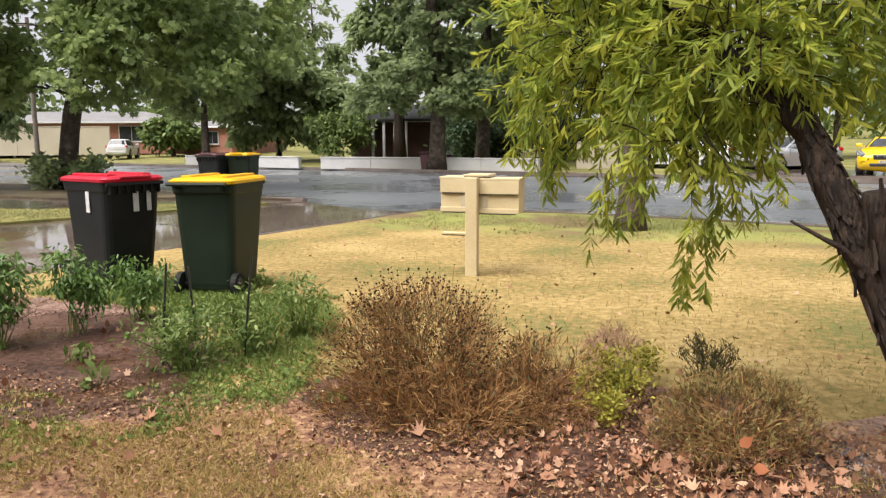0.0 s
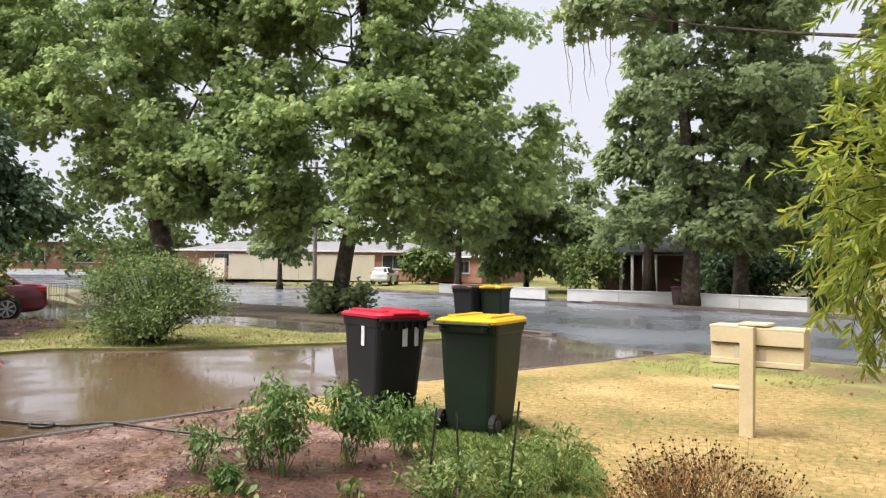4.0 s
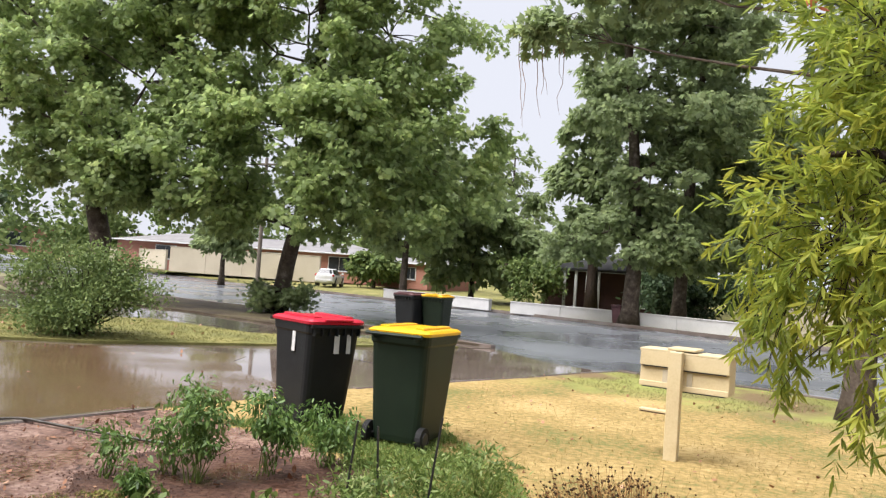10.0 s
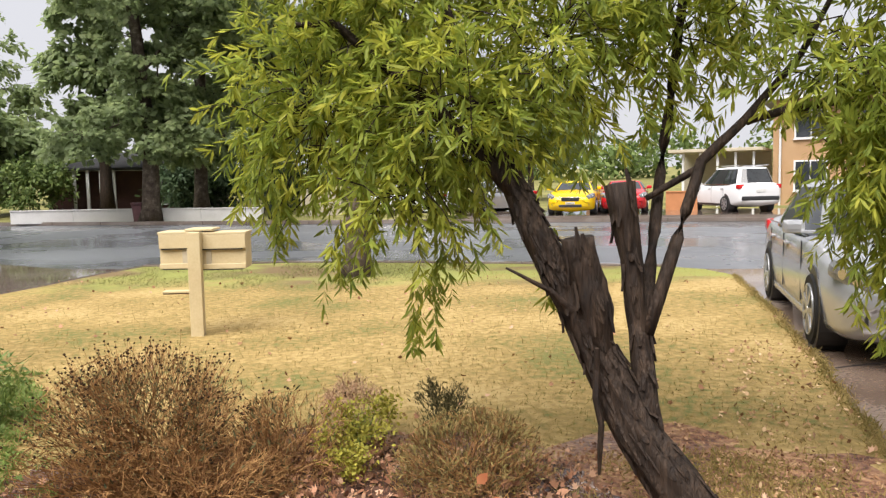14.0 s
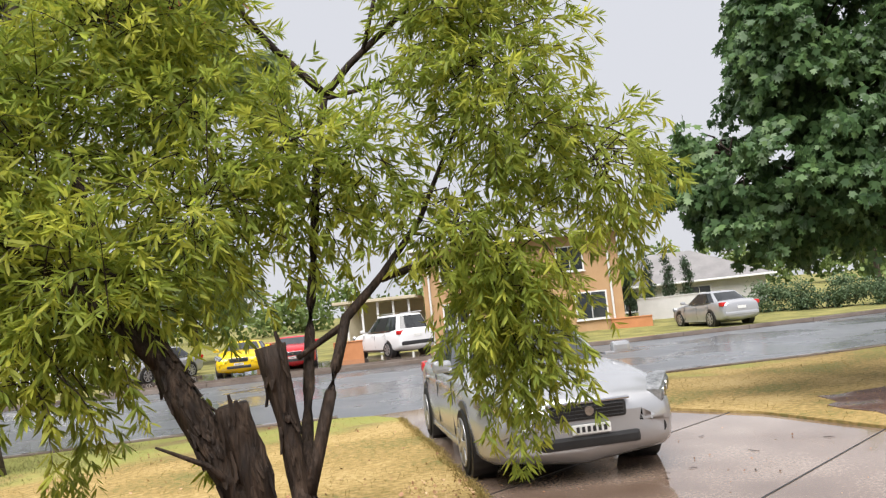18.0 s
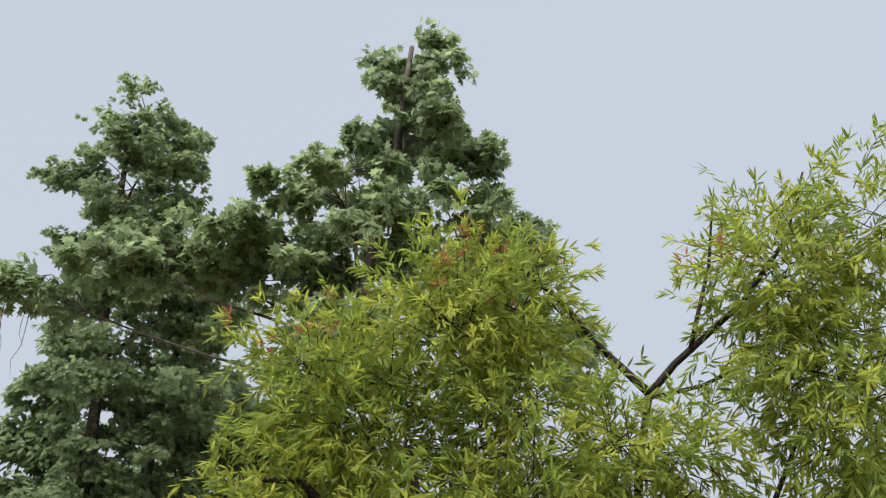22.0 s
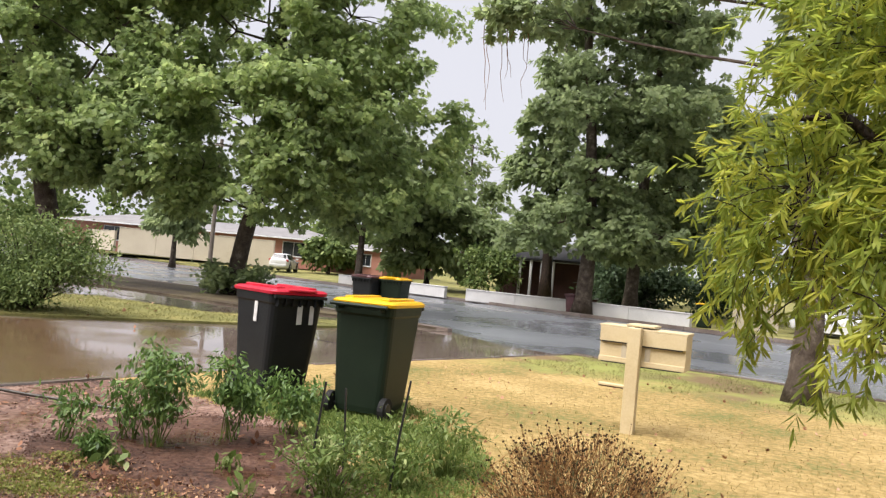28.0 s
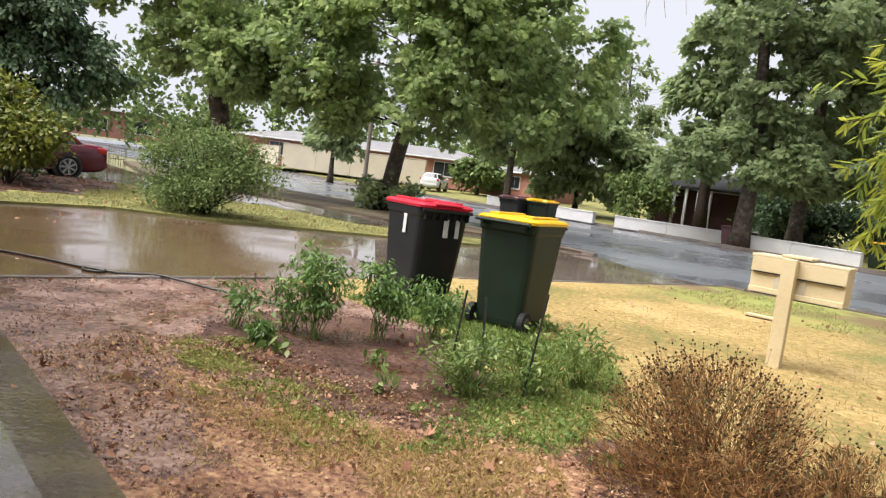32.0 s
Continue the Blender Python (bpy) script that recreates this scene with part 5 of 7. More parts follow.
def dried_bush(label, base, rx, ry, h, stems, seed, material, side=9, seeds=0, green=0, leaf=M_HEATH, low=0.1, halo=1.0, glen=0.045):
    """Stems fork again and again from one foot out to a dome; fine crooked twigs tangle below, seed heads fringe the top."""
    rng = random.Random(seed)
    root = thing("dried_bush", label, "shrub", pose(*base))
    bm, tips, mids = bmesh.new(), [], []
    size = Vector((rx, ry, h))

    def held(p):
        """Keep a point inside the dome and above the soil."""
        r = math.sqrt(sum((p[j] / size[j]) ** 2 for j in range(3)))
        q = p / r if r > 0.99 else p
        q.z = max(q.z, 0.012)
        return q

    def grow(p, u, L, level, thick):
        bend = Vector((rng.gauss(0, 0.14), rng.gauss(0, 0.14), 0.10))
        m_ = held(p + u * L * 0.5 + bend * L * 0.35)
        e = held(p + (u + bend).normalized() * L)
        tube(bm, [p, m_, e], [thick, thick * 0.86, thick * 0.7], 3 if thick < 0.003 else 4, cap=False)
        if level == 0:
            tips.append((e, u))
            mids.append(e)
            return
        if level < 3:
            mids.append(e)
        for _ in range(3 if rng.random() < 0.4 else 2):
            v = (u + bend + Vector((rng.gauss(0, 0.42), rng.gauss(0, 0.42), rng.gauss(0.02, 0.34)))).normalized()
            grow(e, v, L * rng.uniform(0.62, 0.98), level - 1, thick * 0.7)

    for k in range(max(8, stems // 6)):
        a = rng.uniform(0, 2 * math.pi)
        el = math.asin(low + (0.97 - low) * rng.random() ** 0.9)
        u = Vector((math.cos(a) * math.cos(el), math.sin(a) * math.cos(el), math.sin(el)))
        reach = Vector([u[j] * size[j] for j in range(3)])
        grow(Vector((rng.uniform(-0.08, 0.08) * rx, rng.uniform(-0.08, 0.08) * ry, -0.01)), reach.normalized(), reach.length * 0.33, 4, 0.0055)
    # crooked fine twigs all through the lower half and skirt
    for k in range(stems * side // 2):
        o, u = tips[rng.randrange(len(tips))]
        p = Vector((o.x, o.y, o.z * rng.random() ** 1.4)) * rng.uniform(0.55, 1.02)
        v = Vector((p.x + rng.gauss(0, 0.3), p.y + rng.gauss(0, 0.3), rng.gauss(0.12, 0.22))).normalized()
        L = rng.uniform(0.05, 0.16) * (h / 0.65)
        q = held(p + v * L * 0.5 + Vector((0, 0, rng.uniform(-0.01, 0.03))))
        e = held(q + (v + Vector((rng.gauss(0, 0.4), rng.gauss(0, 0.4), rng.gauss(0.2, 0.35)))).normalized() * L * 0.5)
        tube(bm, [held(p), q, e], [0.0022, 0.0018, 0.0009], 3, cap=False)
        mids.append(e)
    heads = []
    for k in range(seeds):
        o, u = tips[rng.randrange(len(tips))]
        out = Vector([o[j] / size[j] for j in range(3)])
        if out.length < 0.8 or o.z < 0.32 * h:
            continue
        o = o + Vector([rng.uniform(-1, 1) * 0.045 for _ in range(3)])
        e = o + (out * 0.8 + Vector((rng.gauss(0, 0.3), rng.gauss(0, 0.3), 0.5))).normalized() * rng.uniform(0.015, 0.07) * halo
        tube(bm, [o - out * 0.04, e], [0.0012, 0.0008], 3, cap=False)
        heads.append(e)
    part("twig_mass", bm, material, root)["kind"] = "stuff"
    g = np.random.default_rng(seed)
    if heads:
        hp = np.array([tuple(v) for v in heads])
        knobs("seed_head", hp, g.uniform(0.0045, 0.0080, len(hp)), M_SEED, root)
    if green:
        mp = np.array([tuple(v) for v in mids])
        mp = mp[mp[:, 2] > 0.35 * h] if seeds else mp
        gp = mp[g.integers(0, len(mp), green)]
        gp = gp * g.uniform(0.82, 1.0, (green, 1))
        leaves("foliage", gp + g.normal(size=gp.shape) * 0.012, unit(gp * np.array([1, 1, 0.6])) * 0.6 + g.normal(size=gp.shape) * 0.6 + np.array([0, 0, 0.7]), g.normal(size=gp.shape), g.uniform(0.5, 1.2, len(gp)) * glen, LANCE * np.array([1.2, 1]), leaf, root)["kind"] = "stuff"
    return root


dried_bush("large dried brown daisy bush with dark seed heads", (0.12, 3.74, 0), 0.66, 0.54, 0.68, 260, 71, M_TWIGBROWN, 19, 1150, 3600, M_SPRIG, 0.05, 0.75, 0.03)
dried_bush("dried brown bush with bare twigs in leaf litter", (0.74, 3.58, 0), 0.44, 0.38, 0.42, 150, 72, M_TWIGBROWN, 18, 60, 350, M_SPRIG)
dried_bush("low tangled dry brown bush before the daisy bush", (0.28, 3.36, 0), 0.50, 0.34, 0.32, 150, 77, M_TWIGBROWN, 16, 0, 300, M_SPRIG)
dried_bush("brownish heath bush with fine olive foliage", (1.52, 2.98, 0), 0.44, 0.38, 0.38, 120, 73, M_TWIGBROWN, 12, 0, 5200, M_HEATH, 0.2, 1.0, 0.03)
dried_bush("small dark wiry heath plant in leaf litter", (1.66, 3.72, 0), 0.22, 0.18, 0.36, 30, 74, M_SPRIG, 9, 0, 900, M_SPRIG, 0.6, 1.0, 0.03)
dried_bush("pinkish dried flower clump behind the succulents", (1.22, 4.02, 0), 0.22, 0.18, 0.38, 70, 76, M_PINKDRY, 9, 0, 900, M_PINKDRY, 0.5, 1.0, 0.03)
shrub("succulent_clump", "lime-green low succulent clump among dead leaves", (1.06, 3.66, 0), [(0, 0, 0.20, 0.17, 0.14, 0.11), (0.24, 0.12, 0.19, 0.14, 0.12, 0.09), (-0.04, -0.32, 0.10, 0.12, 0.1, 0.08), (0.1, -0.05, 0.14, 0.12, 0.12, 0.1)], 2600, 0.024, OVAL, M_SUCC, 75, 0.03, 30, "plant", M_CLOVER, -0.6, 0.004)
for k, (x, y, z) in enumerate(((1.38, 2.66, 0.17), (1.42, 2.62, 0.10))):
    bb = np.array([(x, y, z)])
    tagged(leaves("curled_leaf", bb, np.array([(0.6, 0.1, 0.5 - 0.7 * k)]), np.array([(0.0, -1.0, 0.5)]), np.array([0.06]), OVAL * np.array([1.5, 1]), M_ORANGELEAF, None, -0.4), "bright orange curled dead leaf caught on heath twigs", "leaf")


# ---------------------------------------------------------------- loose cover: grass, weeds, dead leaves
def inside(p, poly):
    x, y, hit, n = p[:, 0], p[:, 1], np.zeros(len(p), bool), len(poly)
    for k in range(n):
        (x0, y0), (x1, y1) = poly[k], poly[(k + 1) % n]
        cross = ((y0 > y) != (y1 > y)) & (x < (x1 - x0) * (y - y0) / (y1 - y0 + 1e-12) + x0)
        hit ^= cross
    return hit


def scatter(poly, count, seed, near=None, power=1.0):
    g = np.random.default_rng(seed)
    a = np.array(poly)
    lo, hi = a.min(0), a.max(0)
    p = lo + g.random((count, 2)) * (hi - lo)
    keep = inside(p, poly)
    if near is not None:
        d = np.hypot(p[:, 0] - near[0], p[:, 1] - near[1])
        keep &= g.random(count) < np.minimum(1, (near[2] / np.maximum(d, 0.1)) ** power)
    return p[keep], g


def cover(name, label, category, p, g, z, size, shape, material, up=1.0, spread=0.5, curl=0.2):
    n = len(p)
    base = np.c_[p, np.full(n, z)]
    ob = leaves(name, base, g.normal(size=(n, 3)) * spread + np.array([0, 0, up]), g.normal(size=(n, 3)) + (np.array([0, 0, 3.0]) if up < 0.3 else 0), size * g.uniform(0.5, 1.3, n), shape, material, None, curl)
    return tagged(ob, label, category, kind="stuff")


p, g = scatter(YARD, 330000, 81, (0, 0, 5.0), 1.6)
p = p[~inside(p, SOIL) & ~inside(p, GREEN)]
lit = inside(p, LITTER)
p = p[(~lit | (g.random(len(p)) < 0.2)) & ~((p[:, 0] < -1.2) & (p[:, 1] < 3.4))]
cover("grass", "short dry straw-coloured lawn grass", "grass", p, g, 0.003, 0.032, BLADE, M_GRASS, 0.22, 0.9)
p, g = scatter(GREEN, 46000, 82)
ed = np.array([noise.noise((a * 1.1, b * 1.1, 9.0)) for a, b in p])
p = p[(ed > -0.15) & (0.42 * p[:, 0] + 0.907 * p[:, 1] + 1.4 * ed > 10.9)]
cover("grass", "short greenish turf along the kerb", "grass", p, g, 0.004, 0.045, BLADE, M_TURF, 0.28, 0.8)
p, g = scatter(RIGHT_LAWN, 260000, 83, (9, 2, 6.0), 2.0)
cover("grass", "dry yellow verge grass beside the driveway", "grass", p, g, 0.0, 0.045, BLADE, M_GRASS, 0.22, 0.9)
p, g = scatter(ISLAND, 90000, 84)
MULCH = [(-11.7, 7.75), (-18, 11.2), (-18.9, 14.9), (-16.1, 16.6), (-14.2, 15.2), (-13.6, 13.2), (-12.6, 12.4), (-12.9, 11.0), (-12.1, 9.6)]
p = p[~inside(p, MULCH)]
cover("grass", "thin olive-green grass on the strip", "grass", p, g, 0.002, 0.055, BLADE, M_TURF, 0.3, 0.8)
WEED = [(-1.9, 5.6), (-0.9, 6.6), (-1.6, 7.8), (-3.1, 7.2), (-3.3, 6.5), (-2.3, 6.1)]
WEED2 = [(-1.56, 3.3), (-1.15, 3.05), (-0.85, 3.3), (-0.5, 3.75), (-0.45, 4.3), (-0.35, 5.3), (-0.6, 6.3), (-1.2, 6.8), (-2.0, 5.9), (-1.5, 5.3), (-1.35, 3.9)]
WEED3 = [(-3.55, 4.05), (-3.3, 4.3), (-2.6, 4.05), (-1.9, 3.75), (-1.5, 3.45), (-1.2, 3.1), (-1.6, 3.05), (-2.4, 3.35), (-3.1, 3.6)]
STRAW = [(-3.1, 3.65), (-2.4, 3.45), (-1.7, 3.5), (-0.6, 3.9), (-0.3, 3.6), (0.0, 2.9), (0.6, 2.3), (0.4, 1.7), (-0.6, 1.9), (-1.3, 2.5), (-2.0, 2.75), (-2.8, 3.1)]


def patchy(p, scale, seed):
    return np.array([noise.noise((a * scale, b * scale, seed)) + 0.5 * noise.noise((a * scale * 3, b * scale * 3, seed + 5.0)) for a, b in p])


def fade(p, poly, g, width=0.3):
    """Thin out towards the edge of an outline."""
    a = np.array(poly)
    b = np.roll(a, -1, axis=0)
    d = np.full(len(p), 9.0)
    for u, v in zip(a, b):
        w = v - u
        t = np.clip(((p - u) @ w) / max(w @ w, 1e-9), 0, 1)
        d = np.minimum(d, np.hypot(*(p - u - t[:, None] * w).T))
    return g.random(len(p)) < np.minimum(1, d / width) ** 1.3


def off_porch(p):
    return (p[:, 0] - PORCH_A.x) * IN.x + (p[:, 1] - PORCH_A.y) * IN.y < -0.015


for k, (poly, n, size, m_, cut_) in enumerate(((WEED, 30000, 0.06, M_CLOVER, -0.45), (WEED2, 40000, 0.045, M_CLOVER, -0.35), (WEED3, 52000, 0.03, M_LIMEWEED, -0.12), (STRAW, 120000, 0.03, M_STRAWWEED, -0.3), (LITTER, 60000, 0.03, M_STRAWWEED, 0.12), ([(1.6, 1.0), (2.3, 1.1), (3.5, 2.5), (2.9, 3.1), (2.1, 3.2), (2.0, 2.4)], 50000, 0.034, M_GRASS, -0.35))):
    p, g = scatter(rough_edge(poly, 0.5, 0.2, 20 + k), n, 85 + k)
    p = p[(patchy(p, 2.6, k) > cut_ + 0.25 * g.normal(size=len(p))) & off_porch(p) & fade(p, poly, g, 0.3 if k > 2 else 0.14)]
    cover("weeds", "straw-coloured and green thin grass on soil" if k > 2 else "light green low weeds and clover", "weeds", p, g, 0.008, size, BLADE * np.array([1.1, 1]), m_, 0.7, 1.0)
    if k < 3:
        q = p[::5]
        cover("weeds", "small round clover leaves among the weeds", "weeds", q, g, 0.016, 0.02 if k == 2 else 0.028, OVAL * np.array([1.5, 1]), m_, 0.25, 1.0)
# plane leaves: thick under the dry bushes, thin elsewhere
UNDER = [(-0.5, 3.95), (0.3, 4.1), (1.2, 4.1), (1.9, 3.6), (2.2, 3.0), (1.95, 2.5), (1.5, 2.2), (0.7, 2.5), (0.2, 2.9), (-0.2, 3.4)]
for k, (poly, n, size, cut_) in enumerate(((UNDER, 1500, 0.052, -0.05), (UNDER, 4200, 0.034, -0.5), (LITTER, 700, 0.062, -0.1), (LITTER, 3600, 0.032, -0.1))):
    p, g = scatter(poly, n, 190 + k)
    p = p[(patchy(p, 1.7, 3.0 + k) > cut_) & off_porch(p) & fade(p, poly, g, 0.35)]
    h_ = len(p) // 2
    cover("fallen_leaves", "crumpled pinkish-brown fallen plane leaves on soil", "leaves", p[:h_], g, 0.02, size, STAR * np.array([1.15, 1]), M_DEADLEAF, 0.16, 1.0, -0.65)
    cover("fallen_leaves", "curled tan fallen leaves on soil", "leaves", p[h_:], g, 0.024, size * 0.9, OVAL * np.array([1.25, 1]), M_DEADLEAF, 0.14, 0.9, 0.45)
slab("shrub_bed", rough_edge(UNDER, 0.35, 0.12, 15), -0.02, 0.0055, M_SOIL, "dark damp soil under dry bushes", "soil")
p, g = scatter(YARD, 1500, 91, (1, 3, 3.5), 1.0)
p = p[off_porch(p)]
cover("fallen_leaves", "scattered curled dead leaves on the lawn", "leaves", p, g, 0.014, 0.042, STAR, M_DEADLEAF, 0.05, 0.9, -0.3)
p, g = scatter(LITTER, 60000, 92)
p = p[(patchy(p, 1.4, 8.0) > -0.1 + 0.3 * g.normal(size=len(p))) & off_porch(p)]
cover("mulch", "fine reddish-brown chips and leaf crumbs on soil", "mulch", p, g, 0.012, 0.022, OVAL * np.array([1.2, 1]), M_MULCH, 0.16, 1.0, 0.2)
p, g = scatter(LITTER, 16000, 98)
p = p[off_porch(p)]
cover("mulch", "fine brown twigs on the soil", "mulch", p, g, 0.014, 0.045, BLADE * np.array([0.5, 1]), M_MULCH, 0.12, 1.0)
p, g = scatter(SOIL, 26000, 99)
p = p[(patchy(p, 2.2, 6.0) > -0.05 + 0.3 * g.normal(size=len(p))) & off_porch(p)]
inbed = inside(p, BED)
for q, m_ in ((p[inbed], M_SOIL), (p[~inbed], M_SOILPATH)):
    tagged(knobs("soil_clods", np.c_[q, np.full(len(q), 0.006)], 0.003 + 0.012 * g.random(len(q)) ** 3, m_, None), "small wet clods and crumbs of soil", "soil", kind="stuff")
for poly, m_ in ((BED, M_SOIL), (rough_edge(UNDER, 0.35, 0.12, 15), M_SOIL), (SOIL, M_SOILPATH)):
    a = np.repeat(np.array(poly), 60, axis=0)
    b = np.repeat(np.roll(np.array(poly), -1, axis=0), 60, axis=0)
    q = a + (b - a) * g.random((len(a), 1)) + g.normal(size=a.shape) * 0.05
    q = q[off_porch(q)]
    tagged(knobs("soil_crumbs", np.c_[q, np.full(len(q), 0.004)], 0.003 + 0.012 * g.random(len(q)) ** 2, m_, None), "crumbs of soil spilling over the bed edge", "soil", kind="stuff")
q = p[(p[:, 1] + 0.59 * p[:, 0] < 1.6)][::4]
cover("mulch", "leaf crumbs on wet soil by the porch", "mulch", q, g, 0.014, 0.026, OVAL * np.array([1.2, 1]), M_MULCH, 0.16, 1.0, 0.2)
p, g = scatter(ISLAND, 500, 93, (-14, 11, 3.0), 2.0)
cover("fallen_leaves", "dead leaves under the garden shrub", "leaves", p, g, 0.012, 0.08, STAR, M_DEADLEAF, 0.05, 0.9, -0.3)
p, g = scatter(MUD, 60, 94)
cover("floating_leaves", "small pale leaves floating on muddy water", "leaves", p, g, -0.038, 0.07, OVAL, M_DEADLEAF, 0.02, 0.9, 0.0)
p, g = scatter(SOIL, 260, 95)
cover("soil_debris", "pale bits of dead leaf on the wet bed", "debris", p, g, 0.016, 0.055, OVAL, M_DEADLEAF, 0.05, 0.9, -0.2)


MULCH = rough_edge(MULCH, 0.4, 0.2, 12)
slab("garden_bed", MULCH, -0.02, 0.008, M_SOIL, "dark damp soil under the garden shrub", "soil")
p, g = scatter(MULCH, 1100, 96)
cover("fallen_leaves", "brown fallen leaves on dark damp soil", "leaves", p, g, 0.014, 0.075, STAR, M_DEADLEAF, 0.05, 0.9, -0.3)


# ---------------------------------------------------------------- cars
def car(label, paint, m, length=4.8, width=1.82, height=1.46, suv=False, hatch=False):
    """A car along x, front at +x: lofted body, rounded glasshouse cut into panes and pillars, wheels, lamps and trim."""
    root = thing("car", label, "car", m)
    L, W, up = length / 2, width / 2, 0.12 if suv else 0.0
    tall = suv or hatch
    st = [(L + 0.02, 0.52, 0.42, 0.56), (L - 0.015, 0.70, 0.33, 0.65), (L - 0.09, 0.83, 0.26, 0.725), (L - 0.24, 0.915, 0.20, 0.785), (L - 0.48, 0.965, 0.18, 0.84), (L - 0.85, 0.99, 0.18, 0.895), (L * 0.42, 1.0, 0.18, 0.945), (L * 0.1, 1.0, 0.18, 0.955), (-L * 0.25, 1.0, 0.18, 0.97), (-L * 0.6, 0.99, 0.19, 0.99), (-L + 0.5, 0.97, 0.21, 1.0), (-L + 0.2, 0.92, 0.25, 0.985), (-L + 0.05, 0.85, 0.31, 0.93), (-L, 0.74, 0.38, 0.84)]
    bm = bmesh.new()
    rings = []
    for x, w, z0, z1 in st:
        w, z0, z1 = w * W, z0 + up * 0.5, z1 + up
        H = z1 - z0
        half = ((0.80 * w, z0), (0.955 * w, z0 + 0.05), (0.985 * w, z0 + 0.16), (w, z0 + 0.42 * H), (0.99 * w, z0 + 0.66 * H), (0.955 * w, z0 + 0.82 * H), (0.87 * w, z0 + 0.945 * H), (0.62 * w, z1), (0.25 * w, z1 + 0.018))
        rings.append([bm.verts.new((x, y, z)) for y, z in half] + [bm.verts.new((x, -y, z)) for y, z in half[::-1]])
    loft(bm, rings)
    bmesh.ops.recalc_face_normals(bm, faces=bm.faces)
    bmesh.ops.subdivide_edges(bm, edges=bm.edges[:], cuts=1, use_grid_fill=True, smooth=0.6)
    part("body", bm, paint, root, smooth=True)
    zb, zr = 0.90 + up, height - 0.06
    xf, xr = L * 0.50, (-L + 0.38 if not tall else -L + 0.10)
    tf, tr = L * 0.08, (-L + 1.15 if not tall else -L + 0.40)
    n = 72

    def lap(f):
        """Outline of the glasshouse at a share f of its height."""
        e = f ** 0.9
        a, b = xr + (tr - xr) * e, xf + (tf - xf) * e
        wd = W * (0.93 - 0.24 * f**1.25)
        z = zb + (zr - zb) * f
        out = []
        for k in range(n):
            t = 2 * math.pi * k / n
            c, s = math.cos(t), math.sin(t)
            out.append(Vector(((a + b) / 2 + (b - a) / 2 * math.copysign(abs(c) ** 0.5, c), wd * math.copysign(abs(s) ** 0.5, s), z)))
        return out

    laps = [lap(f) for f in (0, 0.25, 0.5, 0.75, 0.93, 1.0)]
    mids = [sum(lp, Vector()) / n for lp in laps]

    def panel(nm, k0, k1, r0, r1, proud, material, lab=""):
        """Part of the glasshouse's skin from column k0 to k1 and lap r0 to r1."""
        b = bmesh.new()
        grid = []
        for r in range(r0, r1 + 1):
            row = []
            for k in range(k0, k1 + 1):
                v = laps[r][k % n]
                o = Vector((v.x - mids[r].x, v.y * 2.0, 0)).normalized()
                row.append(b.verts.new(v + o * proud))
            grid.append(row)
        for ra, rb in zip(grid, grid[1:]):
            for k in range(len(ra) - 1):
                b.faces.new((ra[k], ra[k + 1], rb[k + 1], rb[k]))
        return part(nm, b, material, root, lab, smooth=True)

    for nm, a, b in (("windscreen", -8, 8), ("rear_window", 29, 43), ("side_window", 10, 17), ("side_window", 19, 26), ("side_window", -17, -10), ("side_window", -26, -19)):
        panel(nm, a, b, 0, 4, 0.0, M_CARGLASS, "dark tinted glass")
    for a, b, m_ in ((8, 10, paint), (-10, -8, paint), (17, 19, M_BLACKTRIM), (-19, -17, M_BLACKTRIM), (26, 29, paint), (-29, -26, paint)):
        panel("pillar", a, b, 0, 4, 0.004, m_)
    # roof: the last laps closed by a low crown
    b = bmesh.new()
    ringv = [[b.verts.new(v) for v in laps[r]] for r in (4, 5)]
    for g_, dz in ((0.86, 0.022), (0.55, 0.042)):
        ringv.append([b.verts.new(mids[5] + (v - mids[5]) * g_ + Vector((0, 0, dz))) for v in laps[5]])
    loft(b, ringv, False, True)
    part("roof", b, paint, root, smooth=True)
    part("cabin_floor", boxbm(((xf + xr) / 2, 0, zb - 0.06), (xf - xr - 0.5, W * 1.5, 0.04)), M_BLACKTRIM, root)
    for s in (1, -1):
        b = bmesh.new()
        box(b, (0, 0, 0), (0.12, 0.20, 0.125), 0.04, Matrix.Translation((L * 0.33, s * (W * 0.93 + 0.12), zb + 0.11)))
        box(b, (L * 0.33 + 0.02, s * W * 0.93, zb + 0.06), (0.06, 0.14, 0.03), 0.008)
        part("wing_mirror", b, paint, root)
        lampm = Matrix.Translation((L - 0.235, s * W * 0.79, 0.705 + up)) @ Matrix.Rotation(-s * 0.62, 4, "Z") @ Matrix.Rotation(0.30, 4, "Y")
        hl = part("headlight", box(bmesh.new(), (0, 0, 0), (0.44, 0.19, 0.17), 0.065, lampm), M_LAMP, root, "clear headlight")
        b = bmesh.new()
        for dx in (0.09, -0.05):
            tube(b, [lampm @ Vector((dx, s * 0.06, 0.0)), lampm @ Vector((dx, s * 0.098, 0.0))], [0.05, 0.042], 14)
        part("reflector", b, M_CHROME, hl)
        b = box(bmesh.new(), (-L + 0.17, s * W * 0.76, 0.85 + up), (0.26, 0.30, 0.17), 0.05)
        part("tail_light", b, M_TAIL, root, "red tail light")
        b = tube(bmesh.new(), [(L - 0.22, s * W * 0.74, 0.40 + up * 0.6), (L - 0.055, s * W * 0.70, 0.40 + up * 0.6)], [0.075, 0.062], 16)
        part("fog_light", b, M_BLACKTRIM, root)
        part("sill_trim", box(bmesh.new(), (0, s * W * 0.955, 0.235 + up * 0.5), (L * 1.02, 0.05, 0.07), 0.015), M_BLACKTRIM if suv else paint, root)
